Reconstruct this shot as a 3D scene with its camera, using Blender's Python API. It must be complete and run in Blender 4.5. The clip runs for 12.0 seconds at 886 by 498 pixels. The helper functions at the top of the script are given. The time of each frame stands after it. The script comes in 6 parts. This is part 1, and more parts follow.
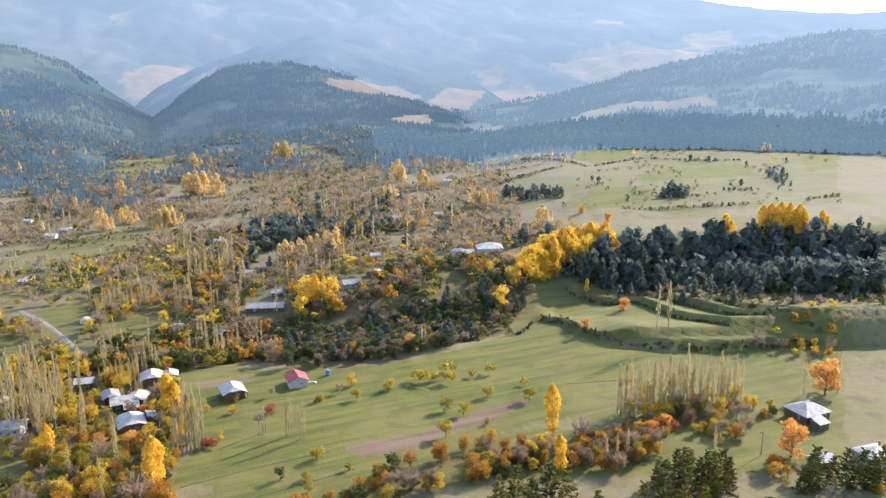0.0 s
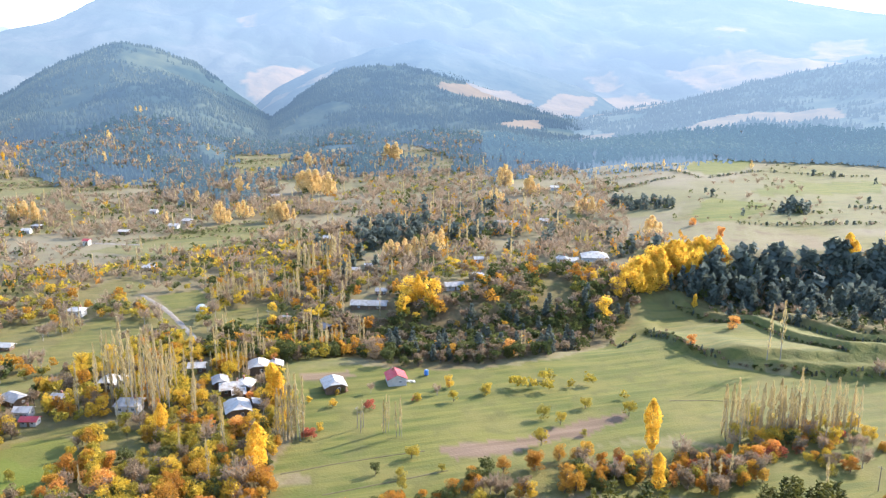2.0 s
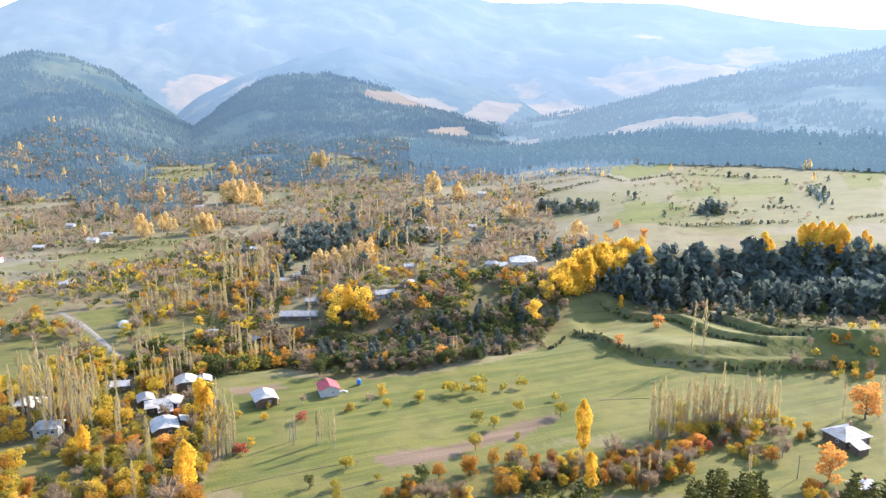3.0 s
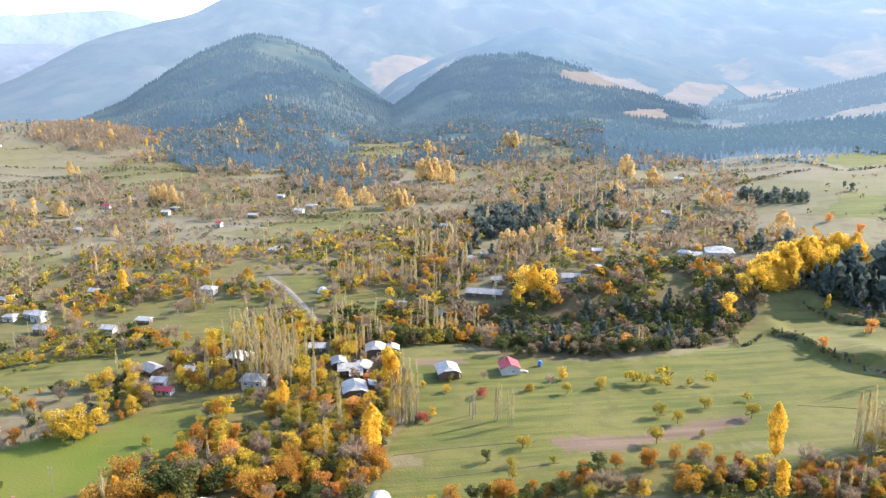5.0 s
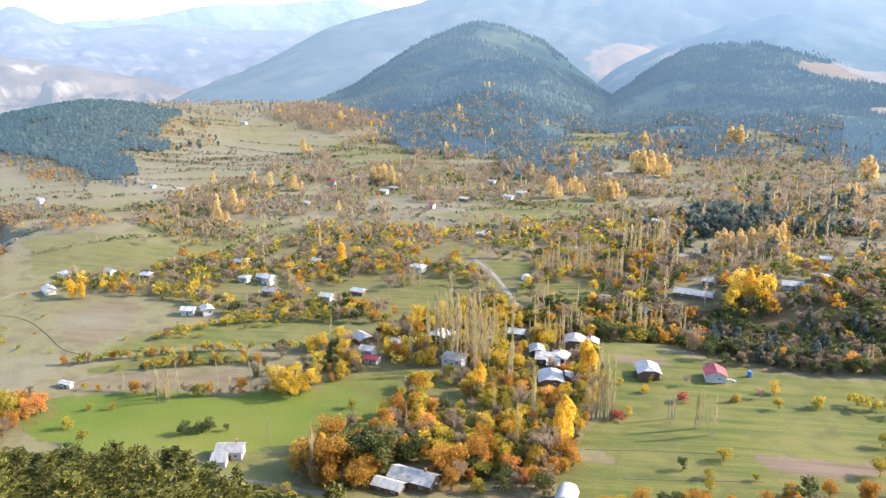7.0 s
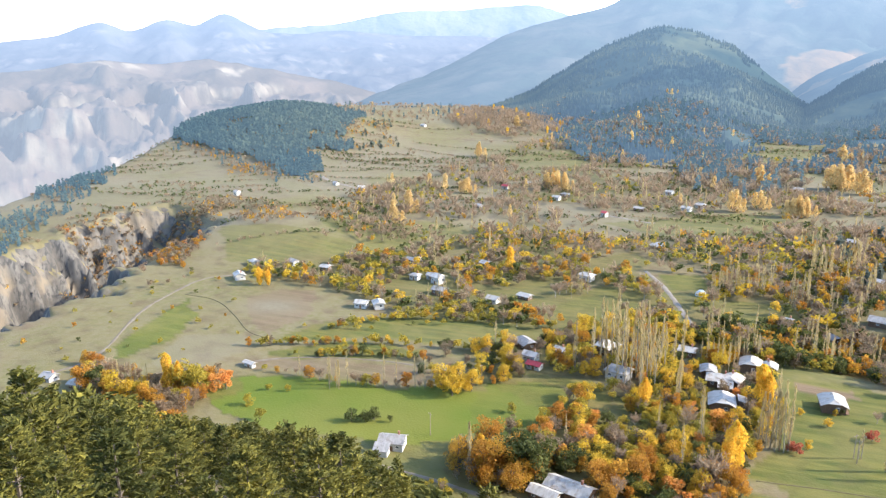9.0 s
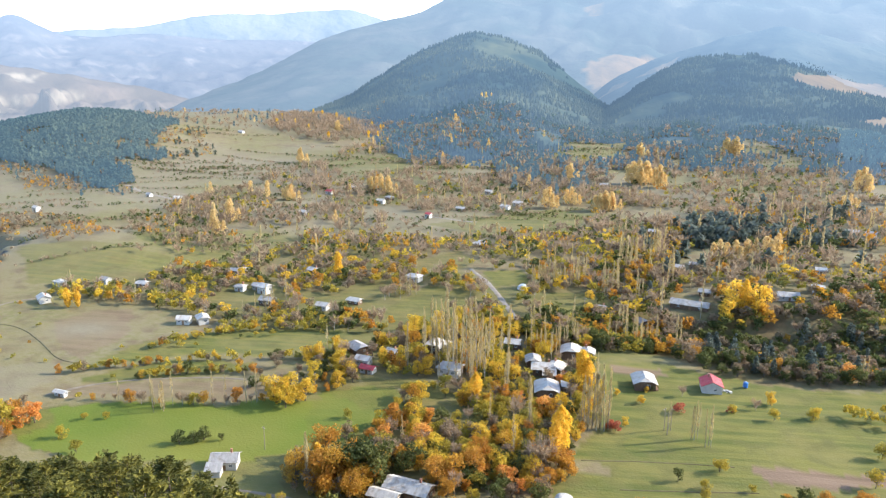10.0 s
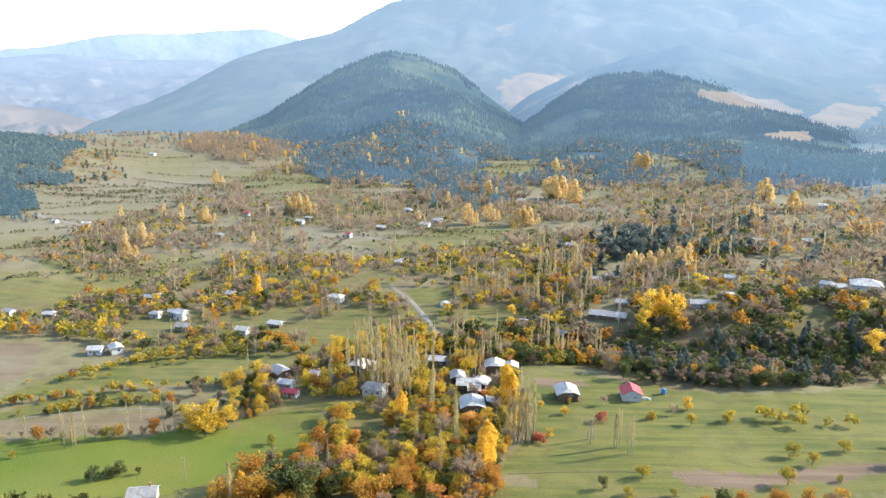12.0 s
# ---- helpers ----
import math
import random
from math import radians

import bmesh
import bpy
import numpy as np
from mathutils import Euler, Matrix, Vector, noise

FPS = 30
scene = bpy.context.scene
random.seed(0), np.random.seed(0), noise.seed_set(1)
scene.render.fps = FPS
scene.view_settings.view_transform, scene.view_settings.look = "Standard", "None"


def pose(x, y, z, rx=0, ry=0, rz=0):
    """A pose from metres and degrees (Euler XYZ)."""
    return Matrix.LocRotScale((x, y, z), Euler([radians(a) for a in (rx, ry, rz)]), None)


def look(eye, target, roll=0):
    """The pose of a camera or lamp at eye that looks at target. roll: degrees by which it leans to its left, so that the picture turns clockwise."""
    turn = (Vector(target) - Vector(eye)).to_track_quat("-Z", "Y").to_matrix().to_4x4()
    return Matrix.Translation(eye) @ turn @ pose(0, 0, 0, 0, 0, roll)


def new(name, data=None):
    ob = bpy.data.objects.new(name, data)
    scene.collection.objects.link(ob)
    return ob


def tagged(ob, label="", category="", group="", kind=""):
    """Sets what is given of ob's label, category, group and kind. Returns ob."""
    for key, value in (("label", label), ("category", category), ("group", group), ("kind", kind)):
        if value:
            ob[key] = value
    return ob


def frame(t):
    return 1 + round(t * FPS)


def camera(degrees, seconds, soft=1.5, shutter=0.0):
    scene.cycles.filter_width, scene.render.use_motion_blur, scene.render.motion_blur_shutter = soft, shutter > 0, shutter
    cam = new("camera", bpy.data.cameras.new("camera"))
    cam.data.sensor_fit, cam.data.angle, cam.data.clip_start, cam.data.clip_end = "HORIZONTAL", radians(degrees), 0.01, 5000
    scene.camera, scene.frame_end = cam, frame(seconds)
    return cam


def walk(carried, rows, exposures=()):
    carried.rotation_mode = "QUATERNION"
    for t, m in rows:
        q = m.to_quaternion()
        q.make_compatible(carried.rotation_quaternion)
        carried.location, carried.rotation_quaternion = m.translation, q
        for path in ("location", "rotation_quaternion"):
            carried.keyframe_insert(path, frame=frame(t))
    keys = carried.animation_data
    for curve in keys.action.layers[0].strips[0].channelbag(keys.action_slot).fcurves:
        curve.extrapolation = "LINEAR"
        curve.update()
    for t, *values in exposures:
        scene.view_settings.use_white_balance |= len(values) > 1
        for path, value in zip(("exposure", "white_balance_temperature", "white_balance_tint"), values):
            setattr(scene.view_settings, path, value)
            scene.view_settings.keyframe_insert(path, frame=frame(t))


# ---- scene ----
EXPO, SUN, SKY = 1.17, 4.6, 0.25
# ---------------------------------------------------------------- camera
# a hand-held turn on a hillside over a village valley
EYE = (0.0, 0.0, 131.0)
cam = camera(58.5, 12.0, soft=1.3)
# seconds, turn to the left, tilt from straight down, lean
TURN = [
    (0.0, 1.01, 76.08, 0.53),
    (0.5, 12.04, 74.92, 0.54),
    (1.0, 13.93, 74.31, -0.18),
    (1.5, 12.75, 75.19, -0.47),
    (2.0, 8.93, 76.42, -0.29),
    (2.5, 3.86, 77.12, -0.20),
    (2.7, 3.50, 77.03, -0.04),
    (4.3, 11.07, 76.79, -0.11),
    (4.5, 13.41, 76.71, 0.08),
    (5.0, 17.47, 75.62, 0.27),
    (5.5, 23.97, 75.15, 0.79),
    (6.0, 27.74, 75.15, 0.49),
    (6.5, 31.00, 74.82, 0.46),
    (7.0, 32.86, 74.83, 0.02),
    (8.8, 42.98, 74.69, -0.05),
    (9.0, 45.47, 75.20, 0.02),
    (9.5, 42.39, 75.54, 0.40),
    (10.0, 32.67, 75.54, -0.27),
    (10.5, 25.19, 76.15, 0.21),
    (11.0, 23.17, 76.21, -0.17),
    (11.5, 26.73, 76.86, 0.94),
    (11.6, 26.25, 76.61, 0.61),
    (11.7, 25.85, 76.68, 0.16),
    (12.0, 26.74, 76.86, 0.01),
]
walk(cam, [(t, pose(*EYE, tilt, lean, turn)) for t, turn, tilt, lean in TURN], exposures=[
    (0.0, EXPO - 0.1, 6050, 13), (0.5, EXPO + 0.08, 6050, 13), (1.0, EXPO + 0.26, 5980, 13), (2.5, EXPO + 0.27, 5920, 13), (4.5, EXPO + 0.14, 5970, 13), (6.0, EXPO + 0.15, 6050, 11),
    (7.0, EXPO + 0.2, 6000, 12), (9.0, EXPO + 0.1, 5980, 11), (10.3, EXPO, 6000, 9), (11.3, EXPO + 0.06, 5950, 8), (12.0, EXPO + 0.04, 5950, 7)])
# ---------------------------------------------------------------- sun and sky
SUN_SIDE, SUN_UP = radians(48), radians(28)
world = bpy.data.worlds.new("sky")
scene.world = world
world.use_nodes = True
wt = world.node_tree
sky = wt.nodes.new("ShaderNodeTexSky")
sky.sky_type, sky.sun_disc = "NISHITA", False
sky.sun_elevation, sky.sun_rotation = SUN_UP, SUN_SIDE
sky.altitude, sky.air_density, sky.dust_density, sky.ozone_density = 900, 1.0, 1.5, 1.0
wt.nodes["Background"].inputs["Strength"].default_value = SKY
wt.links.new(sky.outputs[0], wt.nodes["Background"].inputs["Color"])
sun = new("sun", bpy.data.lights.new("sun", "SUN"))
sun.data.energy, sun.data.angle, sun.data.color = SUN, radians(0.6), (1.0, 0.885, 0.71)
sun.matrix_world = look((math.sin(SUN_SIDE) * math.cos(SUN_UP) * 50, math.cos(SUN_SIDE) * math.cos(SUN_UP) * 50, math.sin(SUN_UP) * 50), (0, 0, 0))
# ---------------------------------------------------------------- lie of the land
LATTICE = np.random.RandomState(7).rand(256, 256)


def smooth(a, b, v):
    s = np.clip((v - a) / (b - a), 0, 1)
    return s * s * (3 - 2 * s)


def value_noise(x, y):
    xi, yi = np.floor(x).astype(int), np.floor(y).astype(int)
    u, v = x - xi, y - yi
    u, v = u * u * (3 - 2 * u), v * v * (3 - 2 * v)
    a, b = LATTICE[xi % 256, yi % 256], LATTICE[(xi + 1) % 256, yi % 256]
    c, d = LATTICE[xi % 256, (yi + 1) % 256], LATTICE[(xi + 1) % 256, (yi + 1) % 256]
    return (a + (b - a) * u) * (1 - v) + (c + (d - c) * u) * v


def fbm(x, y, octaves=4):
    """Rolling noise from -1 to 1."""
    total, amp, norm = 0.0, 1.0, 0.0
    for k in range(octaves):
        total = total + amp * (2 * value_noise(x * 2 ** k + 17.3 * k, y * 2 ** k + 9.1 * k) - 1)
        norm += amp
        amp *= 0.5
    return total / norm


def to_line(x, y, line):
    """Distance from points to a line in the plan, and how far along it (0 to 1)."""
    best, along = np.full(np.shape(x), 1e9), np.zeros(np.shape(x))
    n = len(line) - 1
    for k, ((x0, y0), (x1, y1)) in enumerate(zip(line[:-1], line[1:])):
        dx, dy = x1 - x0, y1 - y0
        s = np.clip(((x - x0) * dx + (y - y0) * dy) / (dx * dx + dy * dy), 0, 1)
        d = np.hypot(x - x0 - s * dx, y - y0 - s * dy)
        along = np.where(d < best, (k + s) / n, along)
        best = np.minimum(d, best)
    return best, along


def mound(x, y, cx, cy, wide, deep, turn):
    c, s = math.cos(radians(turn)), math.sin(radians(turn))
    u, v = ((x - cx) * c + (y - cy) * s) / wide, (-(x - cx) * s + (y - cy) * c) / deep
    return np.exp(-(u * u + v * v))


GORGE = [(-470, 10), (-430, 75), (-445, 112), (-507, 185), (-534, 238), (-534, 280)]
STREAM = [(-150, 330), (-95, 352), (-40, 368), (15, 380), (60, 420), (130, 455), (260, 470), (420, 500)]


# banks between the terraces over the meadow: line and height
BANKS = [([(62, 440), (91, 418), (109, 381), (127, 352)], 4.0), ([(108, 417), (134, 390), (150, 358), (172, 344)], 4.0), ([(136, 402), (163, 389), (192, 374)], 3.6), ([(74, 345), (95, 339), (124, 337), (160, 341)], 4.6), ([(44, 398), (56, 360), (70, 347)], 3.0)]


# how far the valley floor reaches in each direction before the hills
VALLEY_END = [(-32, 1100), (-14.7, 1110), (-11.5, 1015), (-8.2, 930), (-4.6, 900), (-0.8, 905), (1.9, 860), (5, 880), (7, 990), (9, 1110), (11, 1150), (13, 1130), (16.5, 1160), (20, 1150), (24, 1080), (25.6, 985), (29.6, 930), (32.7, 985),
              (36, 1020), (38, 1150), (41, 1330), (45, 1460), (50, 1500), (180, 1500)]


def terrain(x, y):
    x, y = np.asarray(x, float), np.asarray(y, float)
    r, az = np.hypot(x, y), np.degrees(np.arctan2(-x, y))
    z = 2.2 * fbm(x / 170, y / 170, 3) + 0.5 * fbm(x / 30, y / 30, 3)
    far_side = smooth(34, 42, az)
    z = z + (6 + 5 * fbm(x / 300, y / 300, 3) + 8 * far_side) * smooth(800, 1300, r)
    z = z - 130 * smooth(0, 260, r - np.interp(az, *zip(*VALLEY_END)) + 40 * fbm(x / 60, y / 60, 2))
    z = z + 31 * mound(x, y, -917, 607, 190, 110, 146.5) + 9 * mound(x, y, -175, 1110, 150, 110, 0)
    z = z + 9 * mound(x, y, -450, 290, 75, 45, 45) + 8 * mound(x, y, -600, 300, 160, 90, 40)
    z = z + (8 + 10 * smooth(0, 120, x)) * smooth(0, 75 - 28 * smooth(60, 130, x), y - np.interp(x, [p[0] for p in STREAM], [p[1] for p in STREAM])) * smooth(-170, -40, x)
    d, s = to_line(x, y, STREAM)
    z = z - 7 * (1 - smooth(4, 34, d)) * smooth(0, 0.15, s)
    for line, high in BANKS:
        bx = [p[0] for p in line]
        z = z + high * smooth(-1.5, 1.5, y - np.interp(x, bx, [p[1] for p in line]) + fbm(x / 9, y / 9, 2)) * smooth(bx[0] - 12, bx[0] + 8, x) * (1 - smooth(0, 45, y - np.interp(x, bx, [p[1] for p in line])))
    d, s = to_line(x, y, GORGE)
    gully = 22 * np.abs(fbm(s * 20, d / 90, 3)) + 10 * np.abs(fbm(x / 9, y / 9, 3))
    z = z - (74 - 28 * s + 14 * fbm(x / 12, y / 12, 4)) * (1 - smooth(12, 58 - 14 * s, d + 16 * fbm(x / 40, y / 40, 2) + gully - 8)) * (1 - smooth(0.75, 1.03, s))
    edge = np.interp(az, [57, 63, 66, 69, 75, 90, 180], [1500, 1130, 960, 850, 695, 580, 580])
    z = z - 250 * smooth(0, 330, r - edge + 30 * fbm(x / 60, y / 60, 3)) * smooth(57, 62, az)
    k = np.interp(az, [-180, -60, -28, 0, 44, 49, 53, 60, 76, 110, 180], [0.1, 0.5, 0.6, 0.66, 0.66, 0.6, 0.54, 0.49, 0.435, 0.3, 0.1])
    hill = 128.2 - k * r - 6 * smooth(2, 32, r) + 1.6 * fbm(x / 25, y / 25, 3) * smooth(6, 60, r)
    return np.logaddexp(z / 6, hill / 6) * 6
# ---------------------------------------------------------------- plan of fields, woods and lanes
FIELD_BRIGHT = [(-265, 130), (-269, 148), (-244, 169), (-215, 185), (-190, 214), (-159, 206), (-160, 189), (-180, 155), (-210, 131), (-240, 124)]
NEAR_MEADOW = [(-99, 206), (-60, 222), (-17, 250), (14, 258), (30, 242), (0, 226), (-40, 206), (-62, 190), (-82, 190)]
FIELD_EAST = [(-192, 212), (-186, 222), (-174, 230), (-164, 229), (-156, 218), (-154, 205), (-160, 190), (-166, 178), (-180, 190)]
VILLAGE_GRASS = [(-189, 232), (-173, 240), (-160, 246), (-146, 240), (-154, 229), (-170, 231), (-180, 226)]
MEADOW = [(-93, 220), (-92, 247), (-112, 299), (-95, 315), (-65, 315), (-27, 324), (2, 339), (36, 403), (66, 343), (88, 338), (81, 298), (48, 272), (14, 257), (-17, 247), (-42, 233), (-60, 218)]
PLOUGHED = [(-41, 245), (-33, 250), (-12, 258), (7, 275), (25, 286), (26, 280), (7, 263), (-12, 247), (-33, 238)]
PLOUGH_B = [(-109, 299), (-88, 309), (-83, 303), (-105, 293)]
TERRACES = [(27, 403), (66, 432), (109, 418), (196, 389), (164, 320), (127, 324), (90, 339), (66, 343)]
LAWN = [(61, 236), (71, 257), (116, 270), (139, 266), (123, 231), (76, 227)]
FAR_MEADOW = [(78, 588), (115, 720), (227, 914), (316, 866), (460, 968), (285, 587), (170, 562)]
MEADOW_GREENS = [[(117, 869), (150, 930), (221, 986), (188, 865), (142, 824)], [(94, 610), (118, 680), (158, 658), (158, 636), (128, 589), (97, 578)], [(158, 720), (212, 782), (304, 809), (269, 727), (166, 693)], [(371, 868), (421, 881), (367, 765), (332, 753)]]
MEADOW_BANKS = [[(120, 574), (139, 572), (178, 578), (219, 586)], [(140, 634), (176, 624), (191, 622)], [(220, 650), (247, 648)], [(124, 798), (149, 806), (186, 855), (213, 854), (252, 831), (299, 831)], [(1, 596), (19, 581), (42, 566)], [(71, 878), (111, 846), (126, 811)], [(35, 722), (62, 764), (105, 799)], [(266, 602), (300, 620)]]
MEADOW_SCRUB = [(291, 751), (315, 786), (278, 660), (263, 644)]
MEADOW_PINES = [(158, 612), (180, 618), (186, 642), (168, 640)]
DOME = [(-478, 259), (-454, 283), (-423, 298), (-380, 311), (-372, 261), (-420, 230)]
BENCH_GREEN = [(-350, 146), (-374, 180), (-344, 171), (-325, 147), (-321, 132), (-316, 117), (-334, 127)]
BENCH_PALE = [(-304, 129), (-328, 154), (-308, 174), (-289, 165), (-284, 134)]
BARE_OVAL = [(-354, 205), (-354, 226), (-337, 236), (-307, 208), (-299, 183), (-329, 187)]
STRIP_A = [(-291, 181), (-296, 207), (-273, 243), (-229, 269), (-226, 257), (-253, 219)]
STRIP_B = [(-283, 170), (-265, 203), (-234, 219), (-236, 204), (-274, 167)]
ROADBAND = [(-273, 151), (-276, 169), (-219, 207), (-185, 211), (-217, 187), (-266, 162)]
LANE_FIELD = [(-228, 299), (-237, 354), (-210, 351), (-191, 338), (-194, 305), (-210, 288)]
SQUARE = [(-224, 394), (-207, 412), (-191, 388), (-204, 375)]
MID_GREEN = [(-273, 393), (-261, 433), (-239, 409), (-246, 367)]
FAR_GREEN = [(-595, 671), (-570, 788), (-474, 686), (-497, 613)]
FAR_STRIP = [(-325, 480), (-294, 540), (-228, 568), (-224, 522), (-290, 478)]
SLOPE_GREEN = [(-454, 321), (-456, 363), (-411, 332), (-411, 308)]
VILLAGE = [(-209, 245), (-203, 278), (-206, 329), (-183, 333), (-156, 320), (-122, 318), (-89, 243), (-95, 212), (-94, 199), (-113, 180), (-144, 187), (-164, 182), (-158, 211), (-185, 211)]
BELT = [(-399, 225), (-398, 263), (-364, 316), (-372, 403), (-289, 456), (-231, 503), (-153, 546), (-98, 371), (-134, 303), (-172, 313), (-208, 326), (-211, 271), (-229, 269), (-273, 243), (-320, 246)]
FAR_VILLAGE = [(-441, 321), (-549, 464), (-604, 663), (-671, 983), (-426, 905), (-298, 1011), (-158, 563), (-289, 456), (-372, 403), (-368, 319)]
FAR_KNOLL = [(-855, 837), (-1006, 1086), (-686, 972), (-672, 982), (-666, 773)]
STREAM_WOOD = [(-158, 360), (-119, 371), (-96, 408), (-56, 433), (27, 478), (43, 422), (17, 371), (-27, 326), (-63, 314), (-99, 329)]
GREEN_BELT = [(-155, 306), (-131, 308), (-101, 321), (-95, 345), (-113, 359), (-139, 356), (-163, 343)]
DARK_WOOD = [(-78, 327), (-64, 316), (-46, 321), (-23, 331), (-4, 343), (13, 376), (27, 398), (40, 414), (28, 422), (4, 414), (-12, 402), (-29, 398), (-49, 389), (-67, 377), (-84, 364)]
GOLD_GROVE = [(30, 424), (48, 437), (63, 451), (79, 465), (96, 475), (91, 484), (71, 481), (52, 468), (36, 447)]
PINE_BANK = [(46, 441), (78, 457), (101, 475), (154, 491), (251, 500), (278, 505), (234, 417), (167, 424), (122, 446), (69, 444)]
RIGHT_VILLAGE = [(-195, 506), (-168, 644), (-68, 689), (34, 549), (83, 510), (31, 483), (-56, 433), (-96, 408), (-121, 377)]
RIGHT_FAR = [(-274, 640), (-342, 852), (-235, 1026), (-99, 1186), (47, 776), (53, 581), (10, 535), (-65, 662)]
RIGHT_NEAR = [(-29, 221), (-22, 225), (-1, 237), (17, 236), (34, 245), (38, 230), (6, 223)]
NEAR_THICKET = [(37, 231), (40, 247), (54, 256), (66, 254), (68, 240), (53, 228)]
POPLAR_ROW = [(57, 265), (70, 288), (112, 287), (118, 270), (94, 263), (67, 257)]
RIGHT_HEDGE = [(128, 342), (188, 375), (164, 320), (131, 334)]
LEFT_BELT = [(-305, 95), (-323, 111), (-281, 121), (-273, 151), (-252, 143), (-253, 123), (-243, 113), (-234, 103), (-258, 106)]
FOOT_TREES = [(-159, 155), (-161, 178), (-144, 187), (-119, 189), (-122, 171), (-138, 154)]
OLIVE_SLOPE = [(-161, 138), (-157, 154), (-134, 158), (-148, 140)]
PINE_COPSE = [(-151, 550), (-158, 591), (-137, 609), (-107, 577), (-88, 533), (-100, 526), (-116, 510), (-135, 514)]
CENTRE_CONIFERS = [(-147, 529), (-160, 609), (-126, 625), (-82, 574), (-5, 533), (-12, 509), (-68, 534), (-105, 520)]
KNOLL_WOOD = [(-366, 668), (-392, 821), (-326, 884), (-276, 756), (-302, 650)]
DARK_HILL = [(-952, 458), (-1314, 682), (-1290, 726), (-1238, 811), (-914, 691), (-911, 741), (-800, 615), (-713, 560), (-722, 537), (-750, 526), (-638, 458), (-645, 431), (-716, 451), (-806, 450), (-889, 445)]
DARK_HILL_EDGE = [(-533, 136), (-643, 169), (-697, 210), (-1397, 488), (-816, 331), (-689, 266), (-609, 198), (-546, 154)]
BENCH = [(-367, 93), (-422, 162), (-453, 209), (-409, 223), (-302, 170), (-300, 134), (-326, 98)]
VILLAGE_FOOT = [(-151, 151), (-145, 181), (-128, 203), (-98, 213), (-81, 211), (-86, 196), (-75, 192), (-137, 155)]
NEAR_BELT = [(-73, 184), (-64, 196), (-38, 209), (-25, 230), (10, 248), (19, 238), (40, 247), (40, 242)]
BANK_SCRUB = [(69, 441), (122, 446), (167, 424), (234, 417), (211, 373), (144, 395), (111, 402), (80, 427)]
HILL_FOOT = [(-695, 966), (-591, 1033), (-472, 1092), (-388, 992), (-426, 818), (-664, 987)]
LEFT_VILLAGE = [(-235, 213), (-219, 253), (-187, 240), (-166, 216), (-183, 210), (-205, 191)]
RIGHT_GRASS = [(39, 266), (63, 297), (88, 338), (127, 324), (164, 320), (137, 262), (116, 270), (71, 257)]
NEAR_GRASS = [(-78, 217), (-42, 233), (14, 257), (72, 262), (140, 268), (122, 230)]
RIGHT_YARD = [(43, 255), (88, 270), (110, 260), (97, 243), (107, 229), (46, 225)]
RIGHT_YARD_B = [(79, 276), (112, 287), (121, 277), (112, 257), (118, 240), (107, 223), (84, 216), (65, 223), (51, 241)]
GORGE_A = [(-566, 231), (-549, 256), (-469, 243), (-432, 210), (-426, 196), (-428, 180)]
GORGE_B = [(-578, 187), (-578, 198), (-555, 193), (-544, 180)]
GORGE_C = [(-568, 202), (-567, 215), (-431, 166), (-526, 190)]
BELT_FIELD = [(-172, 345), (-173, 383), (-146, 389), (-134, 372), (-146, 345)]
BELT_FIELD_B = [(-258, 223), (-247, 257), (-224, 263), (-219, 249), (-238, 225)]
BELT_FIELD_C = [(-273, 296), (-264, 333), (-248, 342), (-242, 310), (-253, 287)]
FAR_FIELD_A = [(-293, 535), (-270, 588), (-231, 587), (-227, 532), (-263, 504)]
FAR_FIELD_B = [(-406, 926), (-382, 980), (-321, 940), (-330, 845), (-356, 826)]
RIGHT_PINES = [(62, 223), (86, 227), (82, 212), (60, 212)]
RIGHT_PINES_B = [(97, 217), (113, 224), (133, 225), (127, 212), (96, 212)]
HILL_SKIRT = [(-932, 443), (-875, 441), (-794, 447), (-701, 443), (-626, 418), (-625, 453), (-589, 430), (-611, 396), (-766, 420), (-874, 416)]
PLATEAU = [(-700, 258), (-698, 400), (-601, 413), (-529, 398), (-500, 354), (-569, 267), (-635, 228)]
UPPER_STRIP = [(-531, 1065), (-412, 998), (-358, 1037), (-354, 892), (-392, 821)]
HOUSE_FIELD = [(-330, 374), (-318, 405), (-265, 382), (-258, 427), (-239, 409), (-240, 358), (-225, 289), (-261, 306)]
EDGE_SCRUB = [(-820, 622), (-864, 744), (-711, 625), (-709, 559), (-757, 579)]
SCRUB_B = [(-742, 413), (-721, 454), (-678, 433), (-692, 391)]
SCRUB_C = [(-517, 274), (-543, 300), (-526, 343), (-450, 302), (-454, 275)]
SCRUB_D = [(-504, 348), (-529, 398), (-545, 468), (-414, 360), (-382, 308), (-421, 311)]
PLATEAU_PINES = [(-1397, 488), (-1385, 523), (-761, 291), (-683, 242)]
FAR_PINES_A = [(-440, 787), (-387, 819), (-341, 732), (-383, 705)]
FAR_PINES_B = [(-304, 1019), (-259, 1053), (-213, 864), (-249, 865)]
FAR_PINES_C = [(38, 640), (86, 634), (89, 668), (44, 682)]
ROAD_LANE = [(-234, 397), (-220, 385), (-201, 367), (-185, 349), (-167, 329)]
TRACK = [(-323, 89), (-322, 104), (-331, 120), (-353, 138), (-374, 156), (-390, 182), (-401, 204), (-395, 219)]
FIELD_BANK = [(-381, 183), (-361, 191), (-330, 184), (-307, 176), (-291, 181)]
FAR_ROAD = [(-641, 455), (-596, 439), (-545, 434)]
FAR_ROAD_B = [(-335, 507), (-317, 506), (-296, 510)]
LOW_ROAD = [(-279, 154), (-272, 172), (-254, 188), (-234, 202), (-212, 210)]
